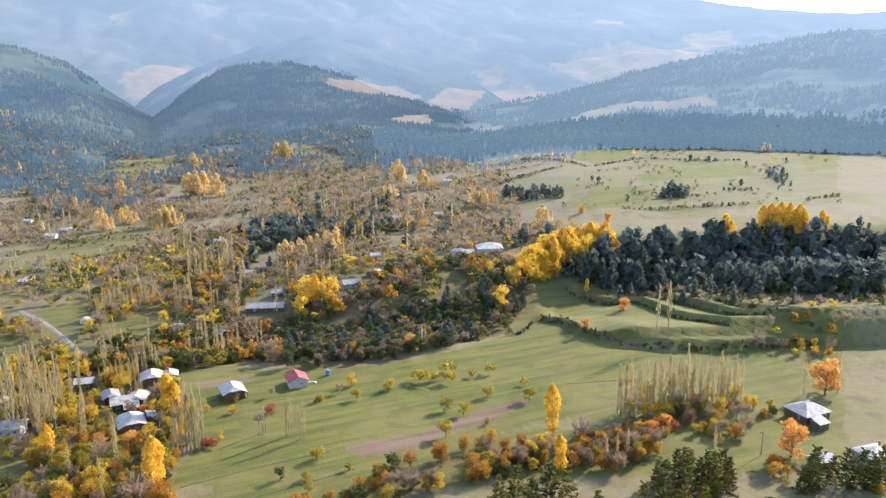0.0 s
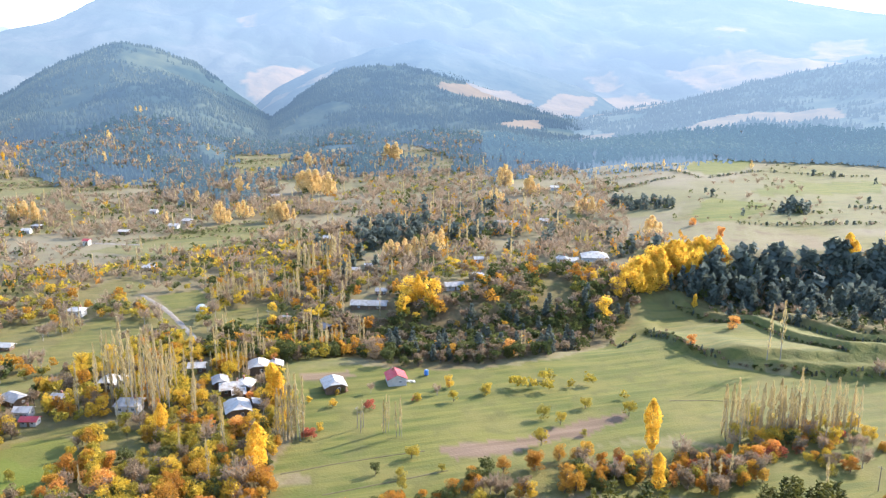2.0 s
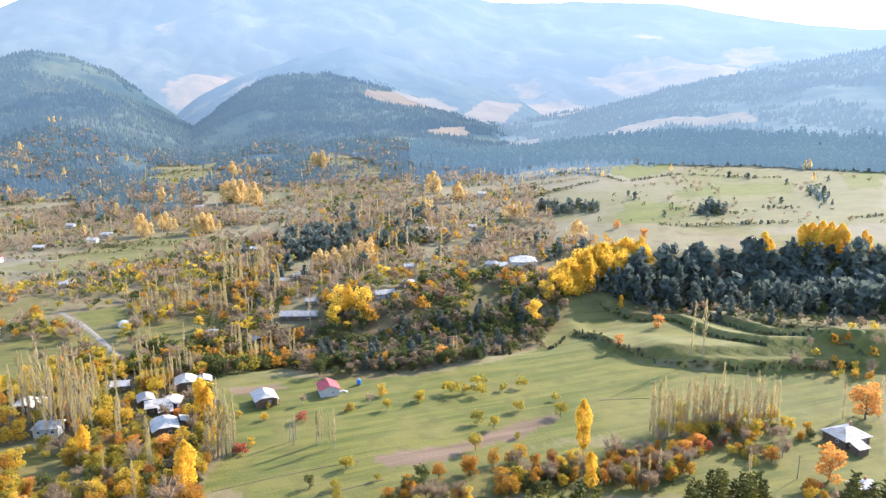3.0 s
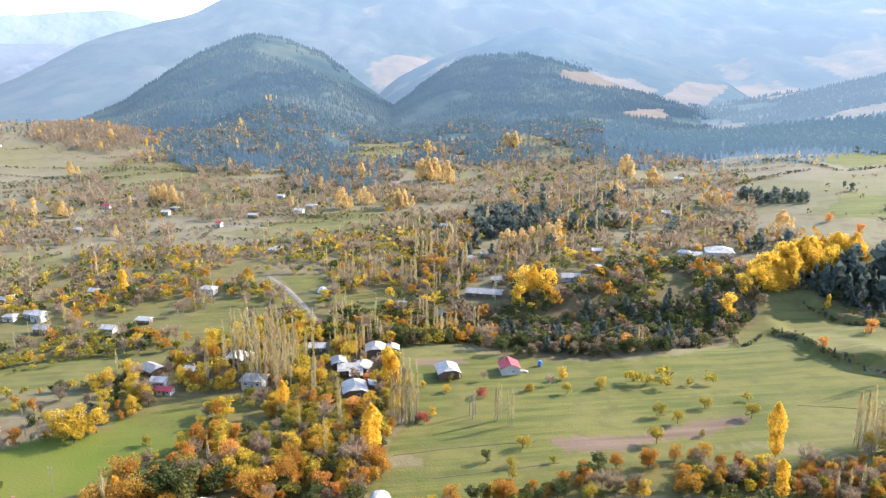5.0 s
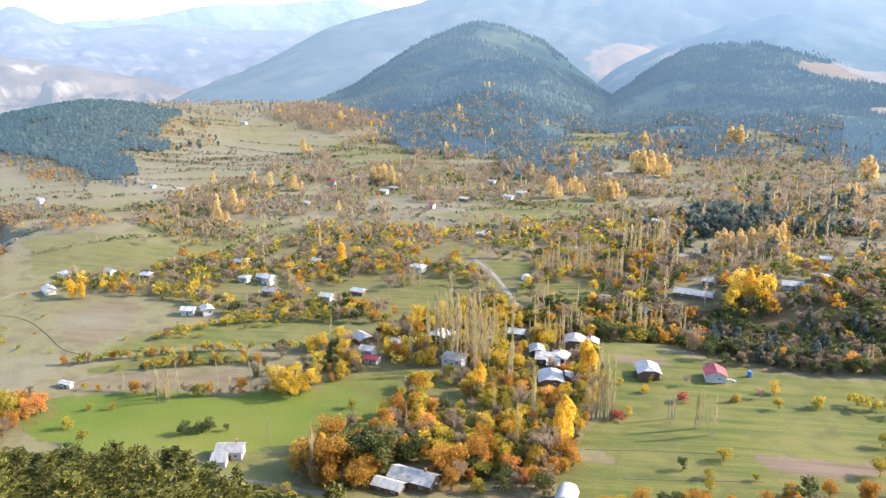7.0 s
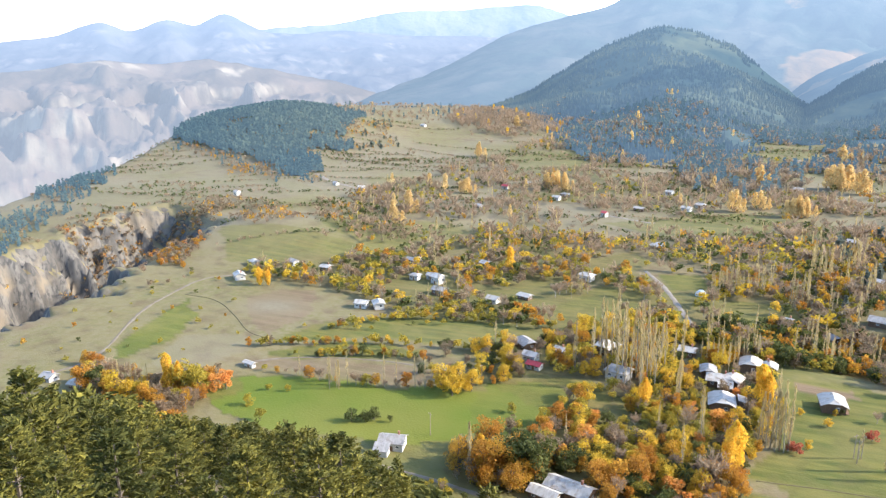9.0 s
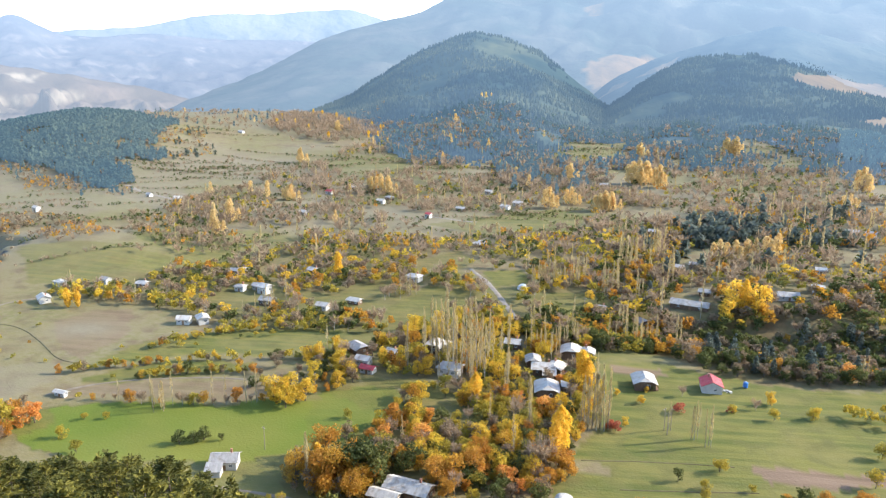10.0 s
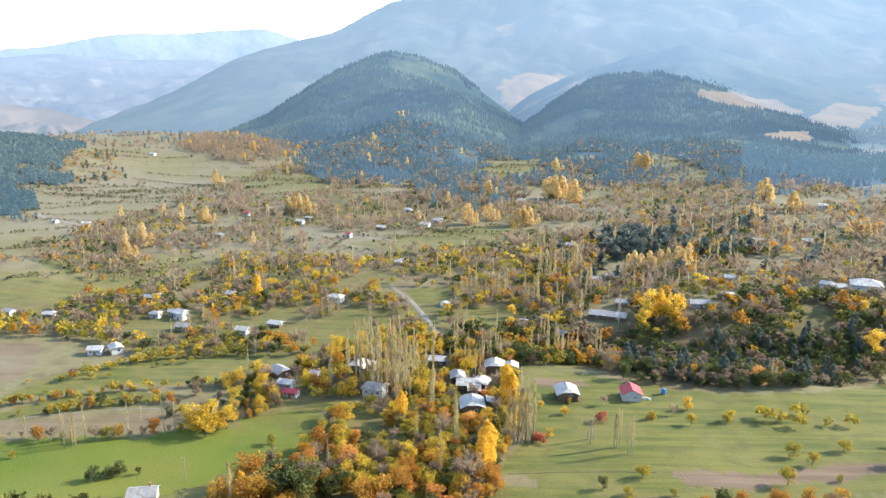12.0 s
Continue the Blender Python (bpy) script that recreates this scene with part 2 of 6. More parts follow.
FOOT_ROAD = [(-205, 124), (-193, 124), (-184, 133), (-175, 141), (-154, 150), (-137, 154)]
ORCHARD = [(-47.4, 237.6, 5), (-48.3, 224.5, 4), (-46.4, 217.8, 4), (-36.0, 230.5, 3), (-28.2, 294.1, 5), (-17.4, 303.7, 5.5), (-14.0, 301.6, 6), (-9.8, 303.9, 5), (-5.9, 311.8, 5), (-3.4, 313.9, 5), (-3.8, 301.9, 6), (5.5, 307.3, 4), (13.3, 311.5, 5.5), (11.0, 287.6, 5), (-4.4, 275.7, 6), (1.7, 271.3, 5.5), (-4.7, 253.6, 6.5), (26.3, 298.7, 4), (27.2, 283.4, 6), (10.1, 263.5, 3), (-54.3, 282.7, 4), (-39.9, 285.1, 5), (-240.4, 136.2, 5), (-224.8, 131.3, 5), (-247.7, 149.2, 3), (-241.9, 154.3, 3), (-169.2, 201.0, 4.5)]
FIELD_BUSHES = [(-203.1, 154.7, 6), (-200.3, 158.2, 5), (-199.0, 161.5, 6), (-193.8, 164.4, 3), (-56.7, 224.9, 5), (-85.2, 286.3, 3)]
ROUND_YELLOW = [(-64, 450, 10), (-199.1, 196.1, 13), (-195.3, 200.4, 12), (-191.5, 203.6, 10), (-373.1, 221.7, 10), (-366.3, 222.9, 9), (-281.3, 103.2, 10), (-275.5, 106.0, 9), (-193.7, 195.3, 10)]
ROUND_GOLD = [(-271.0, 120.5, 16), (-268.5, 123.0, 13), (32.8, 255.0, 19), (-94.7, 221.7, 17), (-93.5, 213.6, 15), (-107.5, 268.2, 18), (-105.2, 269.1, 15), (-136.0, 236.1, 14), (-288.8, 339.1, 15), (-152.3, 166.3, 11), (-80.6, 393.1, 17), (-74.4, 392.2, 18), (-68.8, 394.3, 17), (-81.4, 382.4, 13), (22.2, 406.0, 14), (-367.0, 219.7, 11), (-363.8, 223.1, 9), (32.3, 228.9, 13)]
FLAMES = [(14, 655, 8), (21, 654, 8), (29, 655, 9), (61, 564, 9), (90, 568, 7), (101, 526, 9), (60.4, 357.8, 6), (85.6, 392.2, 8), (-22.0, 340.1, 8), (142.3, 287.5, 16), (109.0, 238.1, 14), (-135.8, 197.9, 10), (-111.4, 242.6, 9), (-145.1, 204.1, 5), (72.8, 257.2, 7), (67.3, 254.2, 6), (21.4, 245.0, 6), (-259.4, 137.7, 9), (-260.6, 133.6, 8)]
FAR_GOLD = [(-274.8, 593.6, 18), (-310.8, 718.9, 20), (-258.7, 748.9, 22), (-250.1, 745.4, 24), (-247.6, 759.1, 22), (-229.1, 739.5, 22), (-234.7, 604.0, 15), (-231.0, 607.6, 17), (-227.0, 611.3, 16), (-265.3, 617.9, 15), (-473.4, 496.3, 14), (-475.6, 492.9, 12), (-444.4, 401.0, 17), (-420.7, 364.7, 17), (-616.7, 664.9, 17), (-432.4, 569.8, 17), (-437.8, 564.4, 15), (-421.4, 567.9, 17), (-303.9, 903.7, 20), (-740.9, 878.0, 16), (-1549.2, 2073.1, 13)]
FAR_GOLD_B = [(-58.8, 772.2, 22), (-31.3, 719.2, 18), (-215.8, 990.0, 22), (-226.4, 988.7, 20), (59.6, 546.5, 14), (20.7, 632.4, 14), (13.9, 633.6, 12), (-59.4, 681.8, 12), (-108.9, 482.0, 14), (-100.8, 487.1, 13)]
HILL_GOLD = [(103, 871, 9), (64, 883, 8), (114, 834, 7), (194, 878, 9), (347, 892, 12), (341, 890, 11), (320, 808, 9), (-112, 486, 10), (-102, 495, 10), (-96, 496, 12), (-91, 494, 13), (-85.5, 497, 14), (-79, 498, 16), (-82, 493, 13), (-624, 1085, 10), (-620, 1091, 11), (-619, 1107, 9), (-630, 1016, 9), (-593, 966, 10), (-679, 1028, 8), (-462, 973, 9), (-605, 981, 8), (-489, 947, 9), (-525, 839, 10), (-530, 845, 12)]
BANK_GOLD = [(169.7, 492.8, 17), (165.7, 490.6, 13), (193.9, 498.3, 20), (199.2, 498.5, 21), (205.4, 499.3, 22), (211.8, 499.9, 21), (218.3, 500.4, 20), (234.5, 504.6, 14), (72.8, 433.3, 8), (146.0, 480.2, 6)]
POPLARS = [(-68, 508, 14), (-63, 507, 14), (-34, 516, 14), (11, 507, 15), (15, 506, 16), (-103, 347, 18), (-95, 350, 18), (-93, 350, 18), (-121, 350, 16), (-285.9, 106.1, 11), (-283.4, 107.0, 12), (-283.5, 109.2, 12), (-280.8, 110.3, 12), (-281.1, 112.3, 13), (-278.4, 113.1, 12), (-277.7, 115.0, 12), (-61.0, 254.2, 13), (-60.1, 254.4, 14), (-59.4, 255.6, 13), (-55.6, 251.8, 14), (-54.9, 253.1, 15), (-53.9, 252.3, 12), (-69.7, 256.5, 11), (89.8, 341.9, 25), (95.5, 342.7, 25), (107.4, 281.2, 21), (134.1, 287.7, 19), (147.5, 288.4, 20), (-105.2, 207.9, 20), (-109.7, 228.3, 24), (-177.2, 250.4, 20), (-147.8, 156.4, 24), (-215.1, 243.7, 15), (-109.2, 371.6, 22), (-92.4, 381.2, 22), (-96.0, 240.6, 22), (-95.3, 242.1, 23), (-93.6, 241.5, 24), (-92.7, 243.1, 25), (-91.0, 242.7, 25), (-90.0, 244.2, 24), (-88.4, 243.7, 25), (-88.1, 246.0, 23), (-16.8, 340.4, 12), (-15.0, 340.5, 11)]
POPLAR_CLUMP = [(-93.5, 246.5, 14), (-90.3, 244.2, 14), (-89.2, 246.9, 13), (-173.3, 262.4, 22), (-168.3, 259.2, 24), (-170.0, 265.8, 25), (-163.8, 260.6, 26), (-159.3, 257.0, 27), (-163.0, 266.1, 26), (-158.2, 262.7, 25), (-153.8, 259.0, 27), (-155.3, 265.7, 25), (-149.6, 260.1, 26), (-151.1, 265.6, 24), (-156.8, 249.3, 18), (-151.1, 250.4, 19), (-146.8, 251.6, 20), (-152.4, 273.4, 22), (-149.2, 272.7, 20), (-143.2, 255.0, 20), (-134.8, 258.0, 20), (-150.4, 288.0, 18), (-180.6, 267.9, 16)]
POPLAR_ROW_B = [(-185.0, 383.3, 15), (-181.9, 383.6, 16), (-180.3, 386.6, 15), (-179.1, 390.6, 16), (-176.9, 392.7, 14), (-173.9, 393.0, 15), (-171.8, 395.0, 15), (-168.9, 397.5, 15), (-166.9, 401.7, 17), (-164.6, 404.9, 18), (-144.4, 390.4, 20), (-142.1, 391.4, 22), (-140.0, 393.3, 20), (-159.2, 451.6, 20), (-153.0, 441.7, 22), (-150.7, 443.7, 22), (-149.4, 475.7, 18), (-146.9, 477.6, 19), (-122.2, 424.7, 20), (-119.8, 425.5, 19)]
POPLAR_ROW_C = [(59.3, 267.4, 22), (61.5, 270.2, 21), (63.7, 270.9, 22), (70.1, 274.8, 21), (72.3, 273.3, 17), (75.8, 275.7, 20), (78.3, 275.0, 22), (81.0, 277.6, 21), (82.6, 276.1, 22), (86.3, 278.3, 24), (87.9, 276.7, 22), (91.0, 279.0, 20), (93.8, 279.2, 21), (96.8, 280.5, 20), (99.1, 279.7, 22), (102.3, 282.0, 19), (104.9, 281.0, 19), (66.0, 270.3, 17), (83.6, 274.5, 18), (91.3, 274.4, 17)]
POPLAR_ROW_D = [(-140.9, 297.6, 13), (-137.9, 297.9, 14), (-135.3, 300.3, 13), (-132.2, 301.6, 14), (-131.0, 306.8, 15), (-127.5, 309.6, 15), (-142.9, 295.5, 12), (-109.0, 335.0, 14), (-107.9, 338.5, 15), (-105.9, 341.1, 14), (-104.9, 344.7, 14), (-229.9, 173.7, 14), (-232.2, 170.8, 12), (-235.1, 168.6, 13), (-115.4, 336.4, 19), (-281.3, 273.0, 13), (-279.3, 275.1, 13), (-234.1, 333.9, 12), (-231.7, 335.7, 13)]
BARE_ROW = [(-245.6, 166.9, 9), (-240.8, 168.2, 8), (-227.1, 175.7, 9), (-223.8, 178.1, 8), (-221.4, 181.0, 9), (-219.3, 183.5, 10), (-214.9, 185.5, 9), (-212.0, 188.7, 9), (-208.9, 190.4, 10), (-205.6, 192.4, 10), (-251.4, 166.1, 7), (82.0, 230.9, 14), (47.1, 231.0, 12), (50.9, 232.6, 13), (54.9, 235.1, 12), (44.4, 236.1, 11), (58.8, 236.6, 10), (-268.0, 125.8, 13), (-262.4, 127.5, 11)]
YARD_BUSHES = [(-86.6, 283.7, 3), (-95.2, 274.1, 3.5), (-83.5, 251.2, 4), (-85.2, 272.6, 4), (-27.6, 296.3, 5), (-43.7, 298.7, 6), (-53.4, 284.0, 3)]
YARD_BARE = [(-73.8, 287.3, 4.5), (-47.2, 290.5, 5), (-93.9, 205.8, 12)]
RED_BUSHES = [(-85.1, 246.0, 4), (-87.0, 246.5, 3.6), (-70.6, 272.4, 4.2), (-54.9, 282.6, 2.5), (67.8, 256.4, 4), (70.2, 255.7, 4.5), (72.8, 257.2, 4), (75.7, 258.6, 4), (21.3, 243.9, 3.5), (-118.5, 274.3, 3), (96.2, 270.4, 3.5)]
BROAD = [(-145.2, 160.0, 15), (-142.9, 163.9, 16), (-141.1, 168.4, 15), (-137.0, 170.2, 16), (-133.4, 172.7, 15), (-116.9, 180.2, 12), (-114.0, 184.7, 12), (-110.7, 191.9, 11), (-294.6, 97.8, 12), (-292.3, 101.2, 10), (-283.0, 101.7, 8)]
BAULK_A = [(-87, 220), (-63, 235), (-44, 243)]
BAULK_B = [(-70, 210), (-50, 222), (-34, 231)]
BAULK_C = [(44, 300), (60, 304), (73, 304)]
HEDGE_R = [(107, 416), (133, 389), (149, 357), (171, 343)]
HEDGE_S = [(46, 388), (58, 357), (72, 345)]
HEDGE_K = [(-702, 249), (-648, 295), (-583, 333)]
HEDGE_L = [(-807, 316), (-776, 331), (-771, 365)]
HEDGE_M = [(-449, 310), (-431, 318), (-405, 325)]
HEDGE_N = [(-489, 345), (-465, 354), (-431, 353)]
HEDGE_O = [(-644, 218), (-616, 230), (-584, 242)]
HEDGE_P = [(-534, 538), (-489, 569), (-458, 617)]
HEDGE_Q = [(-319, 361), (-296, 390), (-271, 403)]
HEDGE_A = [(63, 438), (90, 417), (108, 380), (126, 351)]
HEDGE_B = [(44, 398), (56, 360), (70, 347)]
HEDGE_C = [(74, 344), (95, 338), (124, 336), (160, 340)]
HEDGE_D = [(25, 393), (28, 358), (38, 394)]
HEDGE_E = [(-293, 168), (-268, 199), (-236, 224), (-206, 242)]
HEDGE_F = [(-262, 182), (-249, 197), (-233, 208)]
HEDGE_G = [(-257, 103), (-245, 108), (-249, 118), (-261, 129)]
HEDGE_H = [(-285, 203), (-276, 239), (-239, 264)]
HEDGE_I = [(136, 401), (163, 388), (192, 373)]
HEDGE_J = [(-265, 159), (-226, 177), (-204, 193), (-190, 214)]
HOMES_NEAR = [(-179.5, 153.3, 11, 8, 4, 35, 'grey', 'white'), (-122.0, 172.7, 19, 9, 4, 8, 'white', 'plank'), (-126.0, 165.6, 12, 6, 3, 8, 'white', 'plank'), (-79.0, 187.4, 8, 10, 3.2, 15, 'white', 'stone'), (-89.5, 288.5, 12, 10.5, 4.2, 118, 'white', 'plank'), (-66.3, 300.2, 11, 10, 4, 112, 'red', 'white'), (127.0, 268.3, 16, 13, 4.5, 25, 'grey', 'plank'), (116.8, 233.1, 9, 6, 3, 15, 'white', 'plank'), (134.7, 234.9, 13, 11, 4.5, 20, 'white', 'stone')]
HOMES_VILLAGE = [(-128.5, 278.3, 12, 8.5, 4.2, 25, 'white', 'plank'), (-125.8, 299.7, 11, 10, 4.5, 112, 'white', 'plank'), (-119.7, 303.5, 7, 7, 3.5, 110, 'white', 'plank'), (-118.3, 260.0, 13, 11, 4.5, 118, 'white', 'plank'), (-151.8, 295.8, 9, 7, 4, 15, 'white', 'plank'), (-178.1, 272.2, 10, 9, 4.5, 100, 'white', 'plank'), (-159.6, 255.5, 12, 9, 4.5, 10, 'grey', 'white'), (-205.8, 253.1, 11, 8, 4, -20, 'grey', 'plank'), (-195.1, 243.7, 8, 6, 4, 10, 'white', 'white'), (-188.4, 238.0, 8, 5, 3, 10, 'red', 'white'), (-190.6, 258.1, 6, 5, 3, 0, 'white', 'plank'), (-135.8, 283.4, 9, 7, 3.8, 120, 'grey', 'plank'), (-124.5, 281.4, 9, 8, 4, 95, 'white', 'plank')]
HOMES_MID = [(-100.1, 389.5, 28, 10, 4, 5, 'grey', 'plank'), (-97.9, 408.9, 8, 6, 4, 5, 'grey', 'plank'), (-58.9, 418.2, 15, 9, 3.5, 20, 'grey', 'white'), (-47.3, 434.7, 8, 7, 4, 10, 'white', 'white'), (-82.0, 422.6, 8, 5, 4, 10, 'blue', 'white'), (-116.6, 364.6, 8, 7, 4, -30, 'grey', 'plank'), (-138.2, 365.7, 7, 5, 3.5, 0, 'white', 'plank'), (19.4, 480.5, 23, 16, 6.5, 5, 'white', 'white'), (5.8, 476.6, 11, 9, 4, 5, 'white', 'white'), (-0.2, 480.8, 8, 7, 4, -20, 'white', 'white'), (-51.1, 471.8, 8, 6, 4, 10, 'white', 'white')]
HOMES_MID_B = [(-118.2, 463.5, 9, 6, 4, 10, 'white', 'plank'), (-126.0, 454.9, 8, 6, 4, -10, 'white', 'plank'), (-255.7, 450.4, 10, 6, 3.5, 0, 'white', 'plank'), (-248.0, 357.3, 12, 8, 4.5, 5, 'white', 'white'), (-299.3, 236.7, 9, 7, 4, 30, 'white', 'white'), (-292.2, 241.9, 9, 7, 4.5, -30, 'white', 'white'), (-386.0, 218.3, 10, 8, 4, -20, 'white', 'white'), (-404.2, 239.0, 8, 6, 4, 0, 'white', 'white'), (-387.5, 255.9, 8, 6, 4, 0, 'grey', 'white'), (-365.7, 263.5, 8, 6, 4, 20, 'white', 'plank'), (-343.3, 310.7, 8, 6, 4, 10, 'grey', 'plank')]
HOMES_MID_C = [(-305.7, 336.6, 9, 7, 4, 0, 'white', 'plank'), (-302.4, 293.5, 9, 8, 6, 0, 'white', 'white'), (-257.1, 289.1, 9, 7, 4, 10, 'white', 'white'), (-316.4, 289.2, 8, 6, 4, 15, 'grey', 'white'), (-309.9, 296.2, 8, 6, 4, 15, 'grey', 'stone'), (-300.7, 587.8, 10, 7, 4, 0, 'white', 'white'), (-302.5, 568.4, 11, 7, 4, 0, 'white', 'white'), (-404.3, 545.1, 10, 7, 4, 0, 'grey', 'plank'), (-401.4, 529.5, 9, 7, 4, 10, 'white', 'white'), (-465.5, 537.8, 10, 6, 4, 0, 'red', 'white'), (-333.9, 501.2, 6, 6, 5, 0, 'red', 'white')]
HOMES_FAR = [(-541.4, 431.8, 8, 7, 4, 30, 'white', 'white'), (-575.3, 429.5, 7, 6, 3.5, 0, 'grey', 'white'), (-571.2, 326.3, 7, 6, 5, 0, 'white', 'white'), (-818.6, 767.2, 12, 8, 4, 0, 'white', 'white'), (-462.8, 566.6, 9, 6, 3.5, 0, 'grey', 'stone'), (-10.0, 754.3, 12, 8, 4.5, 0, 'white', 'white'), (-35.7, 581.5, 9, 6, 4, 0, 'grey', 'white'), (-14.8, 592.7, 10, 7, 4, 0, 'white', 'white'), (-46.3, 580.7, 9, 6, 4, 20, 'grey', 'plank'), (-339.5, 872.4, 12, 8, 4, 0, 'white', 'white'), (-169.3, 543.6, 11, 7, 4, 0, 'white', 'plank')]
HOMES_EDGE = [(-314.4, 91.8, 7, 6, 3, 20, 'grey', 'white'), (-299.2, 97.4, 8, 6, 3, 30, 'white', 'plank'), (-273.5, 156.6, 7, 2.5, 2.4, 10, 'white', 'white'), (-341.3, 314.4, 8, 6, 4, 40, 'white', 'white'), (-349.0, 623.0, 9, 6, 4, 0, 'white', 'white'), (-257.6, 446.9, 8, 5, 3.5, 0, 'white', 'plank'), (-421.8, 455.4, 8, 6, 3.5, 0, 'white', 'stone')]
HOMES_MORE = [(-287.4, 280.1, 10, 8, 4.5, 15, 'grey', 'plank'), (-249.3, 305.0, 10, 6, 3.5, 5, 'white', 'plank'), (-328.3, 540.3, 11, 6, 3.5, 5, 'white', 'plank'), (-138.5, 1016.3, 10, 8, 4.5, 0, 'white', 'stone'), (-187.2, 1067.5, 10, 8, 4, -30, 'grey', 'plank'), (-274.7, 715.9, 10, 8, 3.5, 15, 'grey', 'stone')]
POLES = [(-69, 253), (-69, 257), (-71, 256), (-193, 211), (-238, 359), (100, 240), (-177, 168), (-144, 358)]
TANK = (-55.1, 309.2)
RUBBLE_AT = (-60.8, 301.5)
STACK = (-187.9, 376.0)
# ---------------------------------------------------------------- materials
def material(name, rough=0.85):
    m = bpy.data.materials.new(name)
    m.use_nodes = True
    bsdf = m.node_tree.nodes["Principled BSDF"]
    bsdf.inputs["Roughness"].default_value = rough
    bsdf.inputs["Specular IOR Level"].default_value = 0.25
    return m, m.node_tree, bsdf


def node(nt, kind, **inputs):
    n = nt.nodes.new("ShaderNode" + kind)
    for key, value in inputs.items():
        n.inputs[key].default_value = value
    return n


def mixed(nt, factor, a, b, blend="MIX"):
    """Mix of two colours or sockets."""
    n = nt.nodes.new("ShaderNodeMix")
    n.data_type, n.blend_type = "RGBA", blend
    for slot, value in ((0, factor), (6, a), (7, b)):
        if hasattr(value, "links"):
            nt.links.new(value, n.inputs[slot])
        elif slot == 0:
            n.inputs[0].default_value = value
        else:
            n.inputs[slot].default_value = (*value, 1)
    return n.outputs[2]


def noise_of(nt, scale, lo=0.35, hi=0.65, detail=5.0, coords=None, stretch=None):
    """Noise at a scale per metre, spread between lo and hi."""
    if coords is None:
        coords = nt.nodes.new("ShaderNodeNewGeometry").outputs["Position"]
    if stretch:
        mp = nt.nodes.new("ShaderNodeMapping")
        mp.vector_type = "TEXTURE"
        mp.inputs["Scale"].default_value = [1 / v for v in stretch[:3]]
        mp.inputs["Rotation"].default_value = (0, 0, radians(stretch[3]))
        nt.links.new(coords, mp.inputs[0])
        coords = mp.outputs[0]
    n = node(nt, "TexNoise", Scale=scale, Detail=detail)
    nt.links.new(coords, n.inputs["Vector"])
    r = node(nt, "MapRange")
    r.inputs[1].default_value, r.inputs[2].default_value = lo, hi
    nt.links.new(n.outputs["Fac"], r.inputs[0])
    return r.outputs[0]


def bump(nt, bsdf, height, strength, distance):
    b = node(nt, "Bump", Strength=strength, Distance=distance)
    nt.links.new(height, b.inputs["Height"])
    nt.links.new(b.outputs[0], bsdf.inputs["Normal"])


